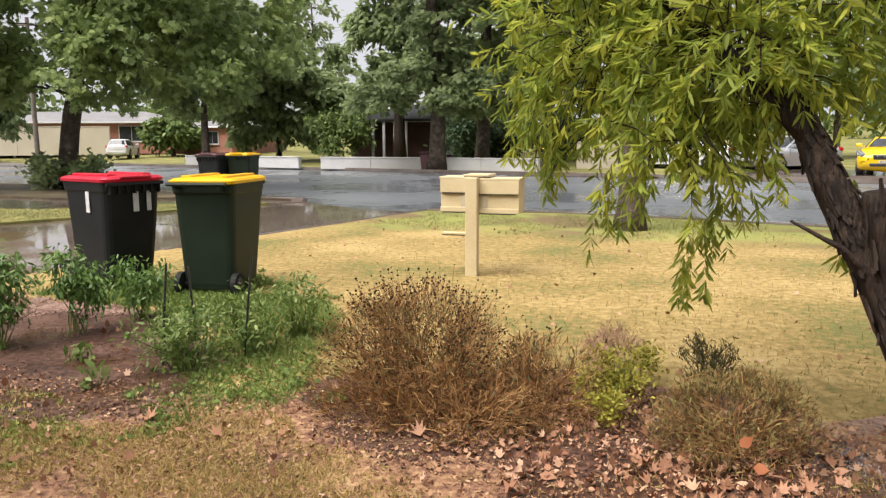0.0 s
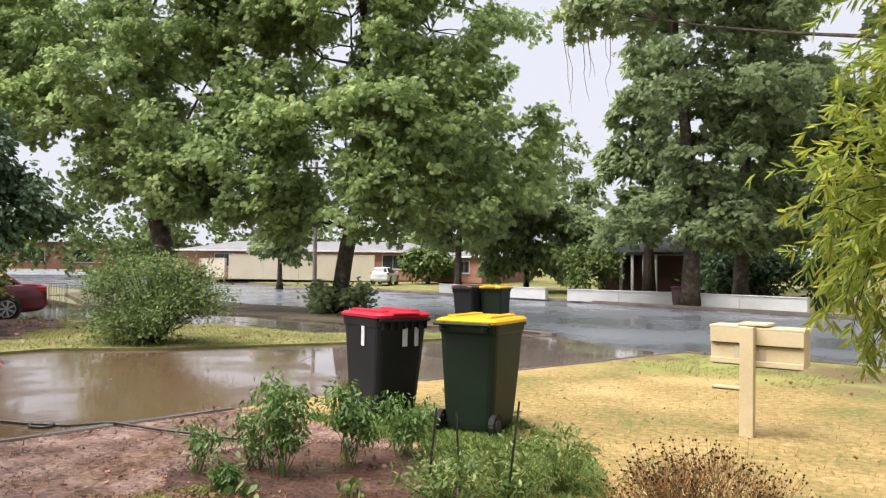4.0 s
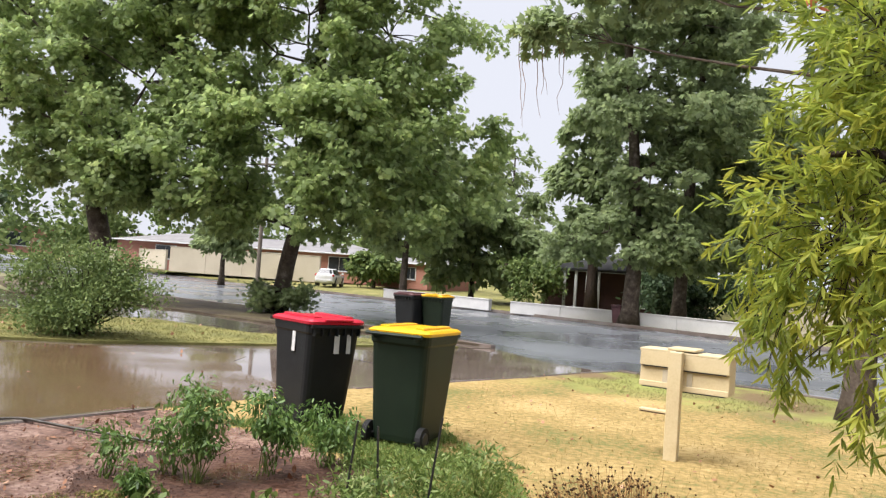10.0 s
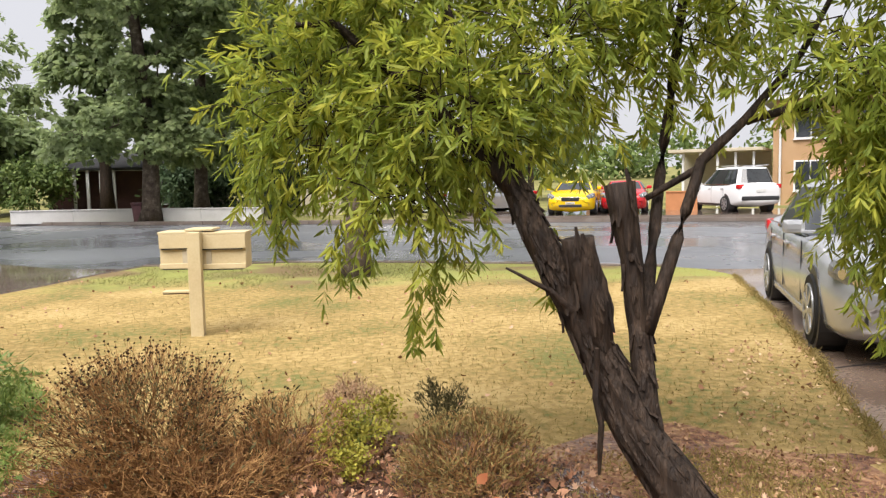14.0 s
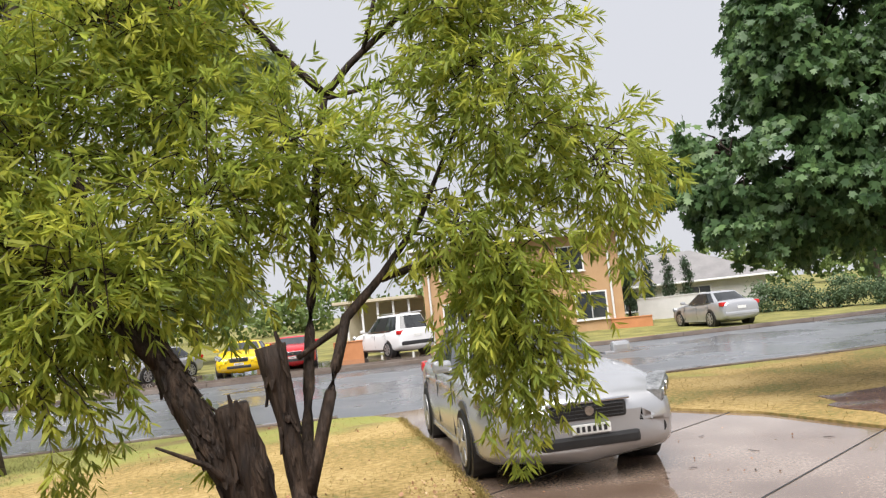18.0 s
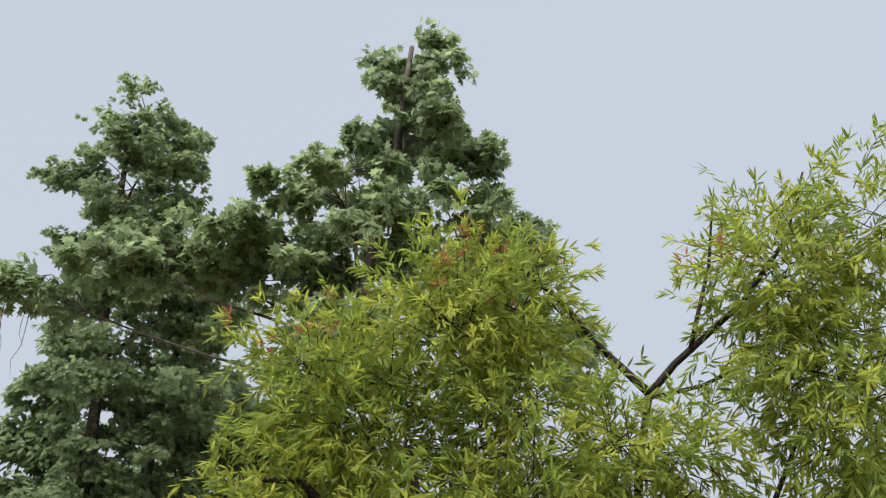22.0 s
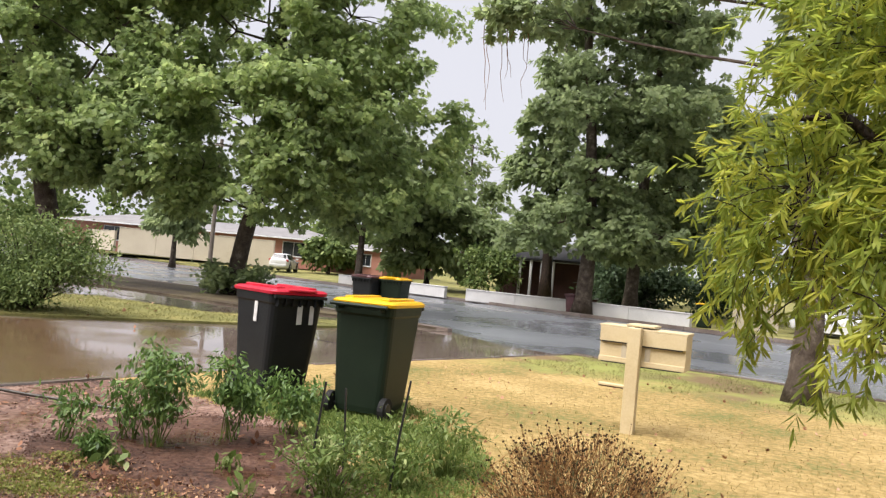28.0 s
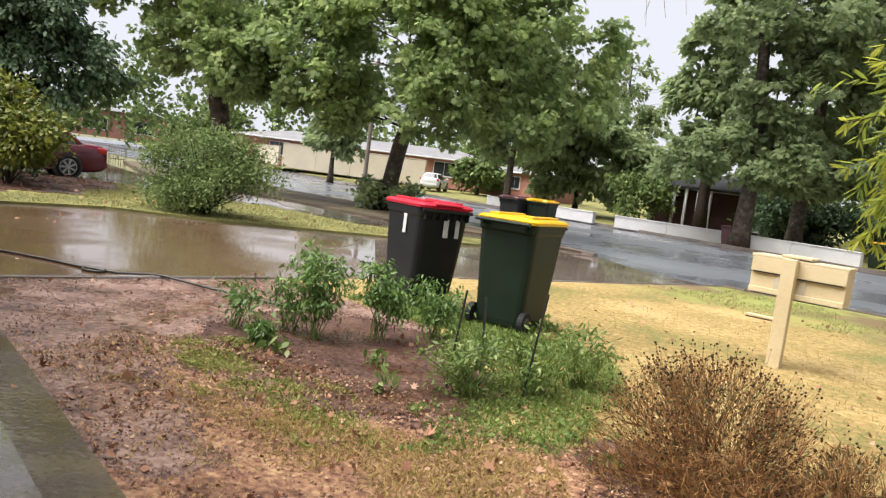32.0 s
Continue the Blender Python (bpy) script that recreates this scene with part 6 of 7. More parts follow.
        part("belt_trim", box(bmesh.new(), ((xf + xr) / 2 - 0.1, s * W * 0.938, zb + 0.045), ((xf - xr) * 0.76, 0.012, 0.018), 0.004), M_CHROME, root, "bright trim strip")
        for k in range(2):
            part("door_handle", box(bmesh.new(), (-0.02 - 1.02 * k, s * (W * 0.985 + 0.012), 0.80 + up), (0.19, 0.035, 0.03), 0.01), paint, root)
        for x in (L * 0.36, -0.22, -1.18):
            part("door_gap", box(bmesh.new(), (x, s * W * 0.994, 0.60 + up * 0.7), (0.008, 0.012, 0.56)), M_BLACKTRIM, root)
        for x in (L * 0.585, -L * 0.57):
            b = tube(bmesh.new(), [(x, s * (W - 0.24), 0.335), (x, s * (W * 0.985 + 0.006), 0.335)], [0.375, 0.375], 30)
            part("wheel_arch", b, M_BLACKTRIM, root)
            b = bmesh.new()
            tube(b, [(x, s * (W - 0.22), 0.322), (x, s * (W - 0.2), 0.322), (x, s * (W - 0.02), 0.322), (x, s * (W + 0.012), 0.322), (x, s * (W + 0.012), 0.322)], [0.27, 0.322, 0.322, 0.295, 0.23], 30)
            wheel = part("wheel", b, M_RUBBER, root)
            b = bmesh.new()
            tube(b, [(x, s * (W + 0.006), 0.322), (x, s * (W + 0.014), 0.322)], [0.225, 0.215], 28)
            part("rim_back", b, M_BLACKTRIM, wheel)
            b = bmesh.new()
            for k in range(7):
                a = 2 * math.pi * k / 7
                for tw_ in (-0.10, 0.10):
                    box(b, (0.115, 0, 0), (0.195, 0.014, 0.026), 0.0, Matrix.Translation((x, s * (W + 0.02), 0.322)) @ Matrix.Rotation(a + tw_, 4, "Y"))
            tube(b, [(x, s * (W + 0.012), 0.322), (x, s * (W + 0.03), 0.322)], [0.05, 0.04], 14)
            hoop = [(x + 0.218 * math.cos(2 * math.pi * k / 28), s * (W + 0.016), 0.322 + 0.218 * math.sin(2 * math.pi * k / 28)) for k in range(29)]
            tube(b, hoop, [0.011] * 29, 6, cap=False)
            part("rim", b, M_ALLOY, wheel, "silver alloy spokes")
    gr = part("grille", box(bmesh.new(), (L - 0.05, 0, 0.60 + up), (0.16, W * 0.74, 0.145), 0.035), M_BLACKTRIM, root)
    for k in range(4):
        part("grille_slat", box(bmesh.new(), (L + 0.032, 0, 0.555 + up + 0.03 * k), (0.012, W * 0.66, 0.009), 0.002), M_STEELDARK, gr)
    part("grille_bar", box(bmesh.new(), (L + 0.015, 0, 0.683 + up), (0.05, W * 0.80, 0.022), 0.008), M_CHROME, root, "chrome bar")
    part("badge", tube(bmesh.new(), [(L + 0.03, 0, 0.61 + up), (L + 0.045, 0, 0.61 + up)], [0.045, 0.04], 12), M_CHROME, root)
    part("lower_intake", box(bmesh.new(), (L - 0.03, 0, 0.36 + up * 0.6), (0.14, W * 0.95, 0.11), 0.035), M_BLACKTRIM, root)
    part("number_plate", box(bmesh.new(), (L + 0.05, 0, 0.465 + up), (0.015, 0.34, 0.08), 0.004), M_WHITEMARK, root)
    for k in range(6):
        part("plate_mark", box(bmesh.new(), (L + 0.059, -0.12 + 0.048 * k, 0.465 + up), (0.004, 0.028, 0.046), 0), M_BLACKTRIM, root)
    part("rear_plate", box(bmesh.new(), (-L - 0.012, 0, 0.70 + up), (0.015, 0.36, 0.11), 0.004), M_WHITEMARK, root)
    part("rear_bumper", box(bmesh.new(), (-L + 0.07, 0, 0.46 + up * 0.6), (0.18, W * 1.62, 0.18), 0.06), M_BLACKTRIM if suv else paint, root)
    part("bonnet_gap", box(bmesh.new(), (L * 0.52, 0, 0.958 + up), (0.012, W * 1.3, 0.006)), M_BLACKTRIM, root)
    for s in (1, -1):
        part("wiper", tube(bmesh.new(), [(xf + 0.10, 0.05 + s * 0.28, zb + 0.05), (xf - 0.10, 0.05 + s * 0.28 - 0.45, zb + 0.13)], [0.009, 0.006], 5), M_BLACKTRIM, root)
    if suv:
        for s in (1, -1):
            part("roof_rail", tube(bmesh.new(), [(tf - 0.1, s * W * 0.6, zr + 0.09), (tr + 0.1, s * W * 0.6, zr + 0.09)], [0.018, 0.018], 6), M_CHROME, root)
    return root


car("silver sedan parked on the wet driveway, facing the house", M_SILVER, pose(7.12, 5.12, -0.03, 0, 0, 231), 4.75, 1.84, 1.46)
car("maroon sedan parked next door behind the shrubs", M_CARMAROON, pose(-18.6, 15.4, -0.04, 0, 0, 238), 4.9, 1.84, 1.5)
car("bright red low car parked next door", M_CARRED, pose(-24.0, 16.6, -0.04, 0, 0, 238), 4.6, 1.8, 1.35)
car("silver sedan parked across the street", M_SILVER, pose(31.0, 12.8, 0.05, 0, 0, 52), 4.4, 1.75, 1.42)
car("white four-wheel drive parked before the brick flats", M_CARWHITE, pose(22.4, 23.3, 0.15, 0, 0, 74), 4.6, 1.84, 1.74, True)
car("bright yellow car parked across the street", M_CARYELLOW, pose(17.0, 26.2, 0.15, 0, 0, 232), 4.5, 1.85, 1.32)
car("dark red car parked beside the yellow car", M_CARRED, pose(19.0, 25.6, 0.15, 0, 0, 232), 4.4, 1.8, 1.3)
car("white car parked across the street under trees", M_CARWHITE, pose(12.0, 33.5, 0.1, 0, 0, 150), 4.7, 1.8, 1.5)
car("dark blue-grey car parked near the yellow car", M_SILVER, pose(15.6, 31.0, 0.1, 0, 0, 200), 4.5, 1.8, 1.45)
car("white hatchback parked on the far verge", M_CARWHITE, pose(-22.1, 58.0, 0.22, 0, 0, 96), 3.7, 1.65, 1.4, False, True)


# ---------------------------------------------------------------- across the street
def wall_run(name, label, a, b, h, t, material, z=0.02, pier=0.0, category="wall", piers=M_BRICKD):
    root = thing(name, label, category, kind="structure")
    a, b = Vector((*a, 0)), Vector((*b, 0))
    d = b - a
    n = max(1, round(d.length / 3.2))
    rot = Matrix.Rotation(math.atan2(d.y, d.x), 4, "Z")
    for k in range(n):
        c = a.lerp(b, (k + 0.5) / n)
        part("panel", box(bmesh.new(), (0, 0, 0), (d.length / n - 0.015, t, h), 0.012, Matrix.Translation((c.x, c.y, z + h / 2)) @ rot), material, root)
    part("coping", box(bmesh.new(), (0, 0, 0), (d.length, t + 0.06, 0.05), 0.012, Matrix.Translation(((a.x + b.x) / 2, (a.y + b.y) / 2, z + h + 0.027)) @ rot), material, root)
    if pier:
        for c in (a, b):
            part("pier", box(bmesh.new(), (c.x, c.y, z + pier / 2), (0.36, 0.36, pier), 0.02), piers, root)
    return root


wall_run("garden_wall", "low white rendered front wall across the street", (-4.75, 38.4), (0.45, 36.15), 0.55, 0.2, M_WALLW, 0.0)
wall_run("garden_wall", "low white rendered front wall beside street trees", (0.75, 36.0), (5.35, 32.2), 0.55, 0.2, M_WALLW, 0.0)
wheelie_bin("dark maroon bin standing in the gap of the low wall", M_MAROONLID, M_MAROONLID, pose(0.55, 35.5, 0.0, 0, 0, 150) @ Matrix.Scale(0.85, 4))
wall_run("garden_wall", "low pale rendered wall beyond the dark tree", (-13.6, 45.4), (-5.95, 39.2), 0.55, 0.2, M_WALLW, 0.0)
wall_run("boundary_wall", "tall beige rendered boundary wall across the street", (-37, 58.5), (-22.9, 57.7), 2.1, 0.2, M_BEIGE, 0.42)
wall_run("boundary_wall", "long beige rendered wall further down the street", (-62, 78), (-38, 59.5), 1.7, 0.2, M_BEIGE, 0.5)
wall_run("side_fence", "pale beige panel fence beside the driveway opening", (7.4, 34.3), (9.2, 33.8), 1.25, 0.08, M_BEIGE, 0.0)
wall_run("low_brick_wall", "low orange brick wall beside the kerb", (31.6, 18.0), (32.6, 16.4), 0.62, 0.3, M_BRICKPIER, 0.0)
wall_run("low_brick_wall", "low orange brick pier wall beside the parked car", (20.9, 25.4), (21.9, 24.6), 0.9, 0.3, M_BRICKPIER, 0.0)
wall_run("low_brick_wall", "orange brick fence before the flats", (19.0, 28.4), (20.6, 26.8), 1.2, 0.3, M_BRICKO, 0.0)
wall_run("rendered_wall", "pale grey rendered side wall", (36.2, 19.0), (38.0, 15.9), 1.3, 0.15, M_WALLW, 0.1)
wall_run("side_fence", "pale green steel fence panels behind the red cars", (-31.0, 18.0), (-25.0, 21.0), 1.5, 0.06, M_FENCE, 0.0)


def house(label, m, w, d, h, wall, roof, wins, rise=1.4, over=0.5, storeys=1):
    """A hipped house: local x along the front, front at y = 0 facing -y."""
    root = thing("house", label, "house", m)
    part("wall", boxbm((0, d / 2, h / 2), (w, d, h), 0.02), wall, root)
    bm = bmesh.new()
    lo = [bm.verts.new(v) for v in ((-w / 2 - over, -over, h), (w / 2 + over, -over, h), (w / 2 + over, d + over, h), (-w / 2 - over, d + over, h))]
    in_ = min(w, d) * 0.45
    hi = [bm.verts.new(v) for v in ((-w / 2 + in_, d * 0.5 - 0.1, h + rise), (w / 2 - in_, d * 0.5 - 0.1, h + rise), (w / 2 - in_, d * 0.5 + 0.1, h + rise), (-w / 2 + in_, d * 0.5 + 0.1, h + rise))]
    loft(bm, [lo, hi])
    part("roof", bm, roof, root)
    part("gutter", boxbm((0, -over - 0.05, h + 0.02), (w + 2 * over, 0.1, 0.12), 0.02), M_WHITE, root)
    for x, z, ww, hh in wins:
        f = part("window", boxbm((x, -0.01, z), (ww + 0.12, 0.06, hh + 0.12), 0.01), M_WHITE, root)
        part("pane", boxbm((x - ww / 4, -0.045, z), (ww / 2 - 0.04, 0.02, hh)), M_GLASS, f)
        part("pane", boxbm((x + ww / 4, -0.045, z), (ww / 2 - 0.04, 0.02, hh)), M_GLASS, f)
        part("sill", boxbm((x, -0.06, z - hh / 2 - 0.09), (ww + 0.2, 0.12, 0.05), 0.01), M_WHITE, f)
    return root


h1 = house("dark brick house with white veranda posts behind trees", pose(0.4, 46.5, 0.15, 0, 0, -12), 9, 9, 2.4, M_BRICKD, M_ROOFDARK, ((1.6, 1.15, 1.3, 1.3),))
for k in range(4):
    part("veranda_post", boxbm((-2.7 + 0.68 * k, -1.4, 1.2), (0.16, 0.16, 2.4), 0.02), M_WHITE, h1)
part("veranda_roof", boxbm((-1.4, -0.8, 2.46), (5.0, 1.8, 0.12), 0.02), M_ROOFDARK, h1)
part("veranda_step", boxbm((-1.4, -0.9, 0.1), (5.0, 1.9, 0.2), 0.02), M_CONCRETE, h1)
# the last shrub is added to stand for tree shade over the house's right half
for k, (x, y, h_, w_) in enumerate(((5.2, 43.0, 2.6, 1.7), (3.6, 44.6, 2.2, 1.1), (-4.6, 44.5, 3.2, 1.9), (8.0, 41.5, 2.8, 1.8), (2.9, 42.6, 3.0, 2.1))):
    shrub("shrub", "dense dark shrub before the brick house", (x, y, 0.1), [(0, 0, h_ * 0.5, w_, w_, h_ * 0.5), (0.4, 0, h_ * 0.75, w_ * 0.7, w_ * 0.7, h_ * 0.3)], 3200, 0.26, OVAL, M_LEAFE if k != 2 else M_LEAFS, 140 + k, 0.3, 10)
flats = house("two-storey orange brick flats with white posts", pose(29.2, 21.2, 0.1, 0, 0, -52), 9.4, 9, 4.7, M_BRICKO, M_ROOF, ((-3.2, 3.6, 1.2, 1.1), (-0.6, 3.6, 1.4, 1.1), (2.4, 3.6, 1.2, 1.1), (-3.2, 1.4, 1.2, 1.2), (0.4, 1.2, 1.0, 1.9), (3.2, 1.3, 1.4, 1.2)), 1.2, 0.6)
part("downpipe", tube(bmesh.new(), [(-4.4, -0.08, 0), (-4.4, -0.08, 4.6)], [0.05, 0.05], 8), M_WHITE, flats)
part("downpipe", tube(bmesh.new(), [(4.2, -0.08, 0), (4.2, -0.08, 4.6)], [0.05, 0.05], 8), M_WHITE, flats)
for k in range(5):
    part("balcony_post", boxbm((-8.4 + 0.75 * k, -0.6, 1.25), (0.1, 0.1, 2.5), 0.01), M_WHITE, flats)
part("carport_roof", boxbm((-7.0, 0.8, 2.6), (4.0, 3.6, 0.14), 0.02), M_BEIGE, flats)
part("carport_back", boxbm((-7.0, 2.6, 1.3), (4.0, 0.15, 2.6), 0.01), M_BEIGE, flats)
house("cream house with a grey tiled roof", pose(47.0, 21.8, 0.3, 0, 0, -62), 11, 9, 1.9, M_WALLW, M_ROOF, ((1.4, 1.1, 1.4, 0.9), (-3.4, 1.0, 1.8, 1.2)), 2.3, 0.6)
house("long low red brick house with a pale roof", pose(-33, 64.5, 0.4, 0, 0, 4), 26, 9, 2.6, M_BRICKR, M_ROOF, ((-8, 1.7, 2.0, 1.2), (-3, 1.7, 2.0, 1.2), (3, 1.7, 2.0, 1.2), (9, 1.7, 2.0, 1.2)), 1.1, 0.6)
house("orange-red brick house end behind the verge", pose(-17.0, 61.0, 0.4, 0, 0, -20), 5.5, 8, 2.1, M_BRICKR, M_ROOF, ((1.0, 1.3, 1.0, 0.9),), 0.8, 0.4)
house("far low orange brick building with a dark flat roof", pose(-73, 84, 0.8, 0, 0, 40), 26, 10, 3.6, M_BRICKR, M_ROOF, ((-8, 1.8, 3.0, 1.6), (-2, 1.8, 3.0, 1.6), (4, 1.8, 3.0, 1.6), (9, 1.8, 2.0, 1.6)), 0.5, 0.8)

# poles
for x, y, h, r in ((-22.2, 45.2, 8.5, 0.15), (-12.0, 70.0, 9.0, 0.15)):
    bm = bmesh.new()
    tube(bm, [(x, y, -0.2), (x, y, h / 2), (x, y, h)], [r, r * 0.85, r * 0.7], 10)
    pole = thing("power_pole", "grey weathered timber power pole on the verge", "pole")
    part("pole", bm, M_WOODPOLE, pole)
    part("cross_arm", boxbm((x, y, h - 0.4), (1.8, 0.1, 0.12), 0.01), M_WOODPOLE, pole)
# cypresses
for k, (x, y, h) in enumerate(((40.6, 21.9, 3.4), (41.2, 20.8, 3.9), (41.7, 19.8, 4.1), (42.2, 18.8, 3.5))):
    shrub("cypress", "slim dark columnar cypress before the cream house", (x, y, 0.2), [(0, 0, h * 0.35, 0.42, 0.42, h * 0.36), (0, 0, h * 0.72, 0.26, 0.26, h * 0.28)], 2200, 0.16, OVAL * np.array([0.6, 1]), M_CYPRESS, 110 + k, 0.1, 4, "tree", M_BARK, -1.2, 0.05)
shrub("hedge", "dark clipped hedge along the far verge", (38.6, 10.6, 0.05), [(-0.6 + 0.45 * k, 2.7 - 1.8 * k, 0.7, 1.1, 1.3, 0.8) for k in range(4)], 12000, 0.13, OVAL, M_LEAFE, 120, 0.2, 12, "hedge")
# soft far trees
for k, (x, y, h, w, lab, m_) in enumerate(((-26.5, 48.4, 6.4, 2.5, "small grey-green tree on the far verge", M_LEAFD), (-19, 60, 3.6, 2.4, "green bush beside the beige wall", M_LEAFS), (-55, 74, 6, 4.5, "soft green tree by the far houses", M_LEAFS), (14, 42, 11, 5, "dark tree behind the parked cars", M_LEAFD), (21, 37, 9, 4, "dark green tree beside the flats", M_LEAFD), (44, 27, 6, 4, "grey-green tree behind the flats", M_LEAFS), (56, 12, 9, 6, "broad tree beyond the cream house", M_LEAFS), (-8, 60, 13, 6, "tall dark tree in the distance", M_LEAFD), (9, 50, 14, 6, "tall dark tree behind the brick house", M_LEAFD), (-34, 22, 5.0, 4.0, "pale green tree behind the fence", M_LEAFS))):
    tree("far_tree", lab, (x, y, 0.1), [(0, 0, -0.2), (0, 0, h * 0.3), (0.2, 0, h * 0.6), (0.1, 0, h * 0.9)], [(0, 0, h * 0.62, w * 0.8, w * 0.8, h * 0.30), (w * 0.4, 0, h * 0.5, w * 0.6, w * 0.6, h * 0.22), (-w * 0.4, 0.3, h * 0.52, w * 0.6, w * 0.6, h * 0.22), (0.1, 0, h * 0.82, w * 0.5, w * 0.5, h * 0.18)], 5200, 0.4, OVAL, m_, M_PBARK, 130 + k, 0.2, 0.55, 0.3)


woods = []
rng = random.Random(77)
for k in range(58):
    t_ = radians(-52 + 150 * k / 57)
    r_ = 95 + rng.uniform(-8, 8)
    hh = rng.uniform(2.2, 4.2) + (2.0 if rng.random() < 0.2 else 0)
    woods.append((r_ * math.sin(t_), r_ * math.cos(t_), 1.6 + hh * 0.6, 5.5, 4.0, hh))
p, out, g = crown_points(woods, 42000, 0.7, 78, 0.2)
tagged(leaves("far_woods", p, out + g.normal(size=p.shape) * 0.6, g.normal(size=p.shape) + np.array([0, 0, 1.0]), 0.7 * g.uniform(0.6, 1.2, len(p)), OVAL * np.array([1.3, 1]), M_LEAFS), "grey-green belt of distant trees and shrubs", "woods", kind="stuff")


# ---------------------------------------------------------------- porch and house edge
def along(s, o=0.0, z=0.0):
    """Along the porch: s metres from the far end towards the camera, o metres in from its edge."""
    p = PORCH_A - UPS * s + IN * o
    return Vector((p.x, p.y, z))


ang = math.degrees(math.atan2(-UPS.y, -UPS.x))
hw = thing("house_wall", "cream front wall of the house beside the porch", "wall", kind="structure")
for s0, s1, o in ((-9.5, 0.2, 1.40), (0.2, 14, 2.12)):
    a, b = along(s0, o), along(s1, o)
    c = (a + b) / 2 + IN * 0.15
    part("wall_section", box(bmesh.new(), (0, 0, 0), (abs(s1 - s0), 0.3, 2.7), 0.0, pose(c.x, c.y, 1.35, 0, 0, ang)), M_BEIGE, hw)
c = along(-1.7, 0.92) + IN * 0.95
part("eave_soffit", box(bmesh.new(), (0, 0, 0), (15.4, 1.9, 0.05), 0.0, pose(c.x, c.y, 2.74, 0, 0, ang)), M_WHITE, hw)
c = along(-1.7, 0.93)
part("fascia", box(bmesh.new(), (0, 0, 0), (15.4, 0.03, 0.2), 0.005, pose(c.x, c.y, 2.70, 0, 0, ang)), M_FASCIA, hw)
c = along(-1.7, 0.85)
part("gutter", box(bmesh.new(), (0, 0, 0), (15.4, 0.12, 0.11), 0.03, pose(c.x, c.y, 2.66, 0, 0, ang)), M_FASCIA, hw)
a = along(2.1, 0.62)
lamp = thing("porch_lamp", "cream cylindrical wall lamp under the eave", "lamp", pose(-4.32, 2.32, 2.36))
bm = bmesh.new()
loft(bm, [[bm.verts.new((r * math.cos(2 * math.pi * k / 14), r * math.sin(2 * math.pi * k / 14), z)) for k in range(14)] for r, z in ((0.03, -0.15), (0.06, -0.13), (0.065, 0.08), (0.05, 0.12), (0.02, 0.13))])
part("shade", bm, M_CREAM, lamp, smooth=True)
part("stem", tube(bmesh.new(), [(0, 0, 0.12), (0, 0, 0.33)], [0.012, 0.012], 8), M_STEELDARK, lamp)

cab = thing("wooden_cabinet", "tan varnished wooden cabinet against the porch wall", "cabinet", pose(-5.95, 3.18, 0.075, 0, 0, ang))
part("carcass", boxbm((0, 0, 0.55), (0.4, 0.42, 1.1), 0.01), M_TANWOOD, cab)
part("top", boxbm((0, 0, 1.12), (0.46, 0.46, 0.04), 0.01), M_TANWOOD, cab)
part("door", boxbm((0, 0.215, 0.56), (0.36, 0.02, 1.0), 0.006), M_TANWOOD, cab)

chair = thing("folding_chair", "metal folding chair with an orange fabric seat", "chair", pose(-7.0, 4.3, -0.05, 0, 0, 20))
part("seat", boxbm((0, 0, 0.45), (0.42, 0.40, 0.035), 0.012), M_ORANGEPL, chair, "orange fabric seat")
part("backrest", boxbm((-0.21, 0, 0.72), (0.03, 0.38, 0.10), 0.012), M_ORANGEPL, chair)
for s in (-1, 1):
    part("leg", tube(bmesh.new(), [(0.24, s * 0.19, 0), (0.05, s * 0.19, 0.43), (-0.2, s * 0.19, 0.86)], [0.012, 0.012, 0.012], 8), M_STEELDARK, chair)
    part("leg", tube(bmesh.new(), [(-0.2, s * 0.17, 0), (0.16, s * 0.17, 0.44)], [0.012, 0.012], 8), M_STEELDARK, chair)
part("back_rail", tube(bmesh.new(), [(-0.2, -0.19, 0.86), (-0.22, 0, 0.89), (-0.2, 0.19, 0.86)], [0.012] * 3, 8), M_STEELDARK, chair)


def sandal(label, m, sole, strap):
    root = thing("sandal", label, "sandal", m, "sandals on the porch")
    bm = bmesh.new()
    out = [(0.13 * math.cos(a), (0.045 + 0.012 * math.cos(a)) * math.sin(a)) for a in np.linspace(0, 2 * math.pi, 16, endpoint=False)]
    loft(bm, [[bm.verts.new((x, y, z)) for x, y in out] for z in (0.0, 0.02)])
    part("sole", bm, sole, root)
    for s in (-1, 1):
        part("strap", tube(bmesh.new(), [(0.07, 0, 0.022), (0.03, s * 0.03, 0.055), (-0.03, s * 0.048, 0.02)], [0.008] * 3, 6), strap, root)


for k, (x, y, a, w) in enumerate(((-4.72, 3.32, 20, 1), (-4.56, 3.36, 40, 1), (-4.62, 3.02, -20, 0), (-4.55, 3.14, 10, 0), (-4.7, 3.16, 160, 0), (-4.55, 2.62, 60, 1))):
    sandal("white rubber thong sandal on the wet porch" if w else "black strapped sandal on the wet porch", pose(x, y, 0.076, 0, 0, a), M_WHITE if w else M_RUBBER, M_WHITE if w else M_BLACKTRIM)

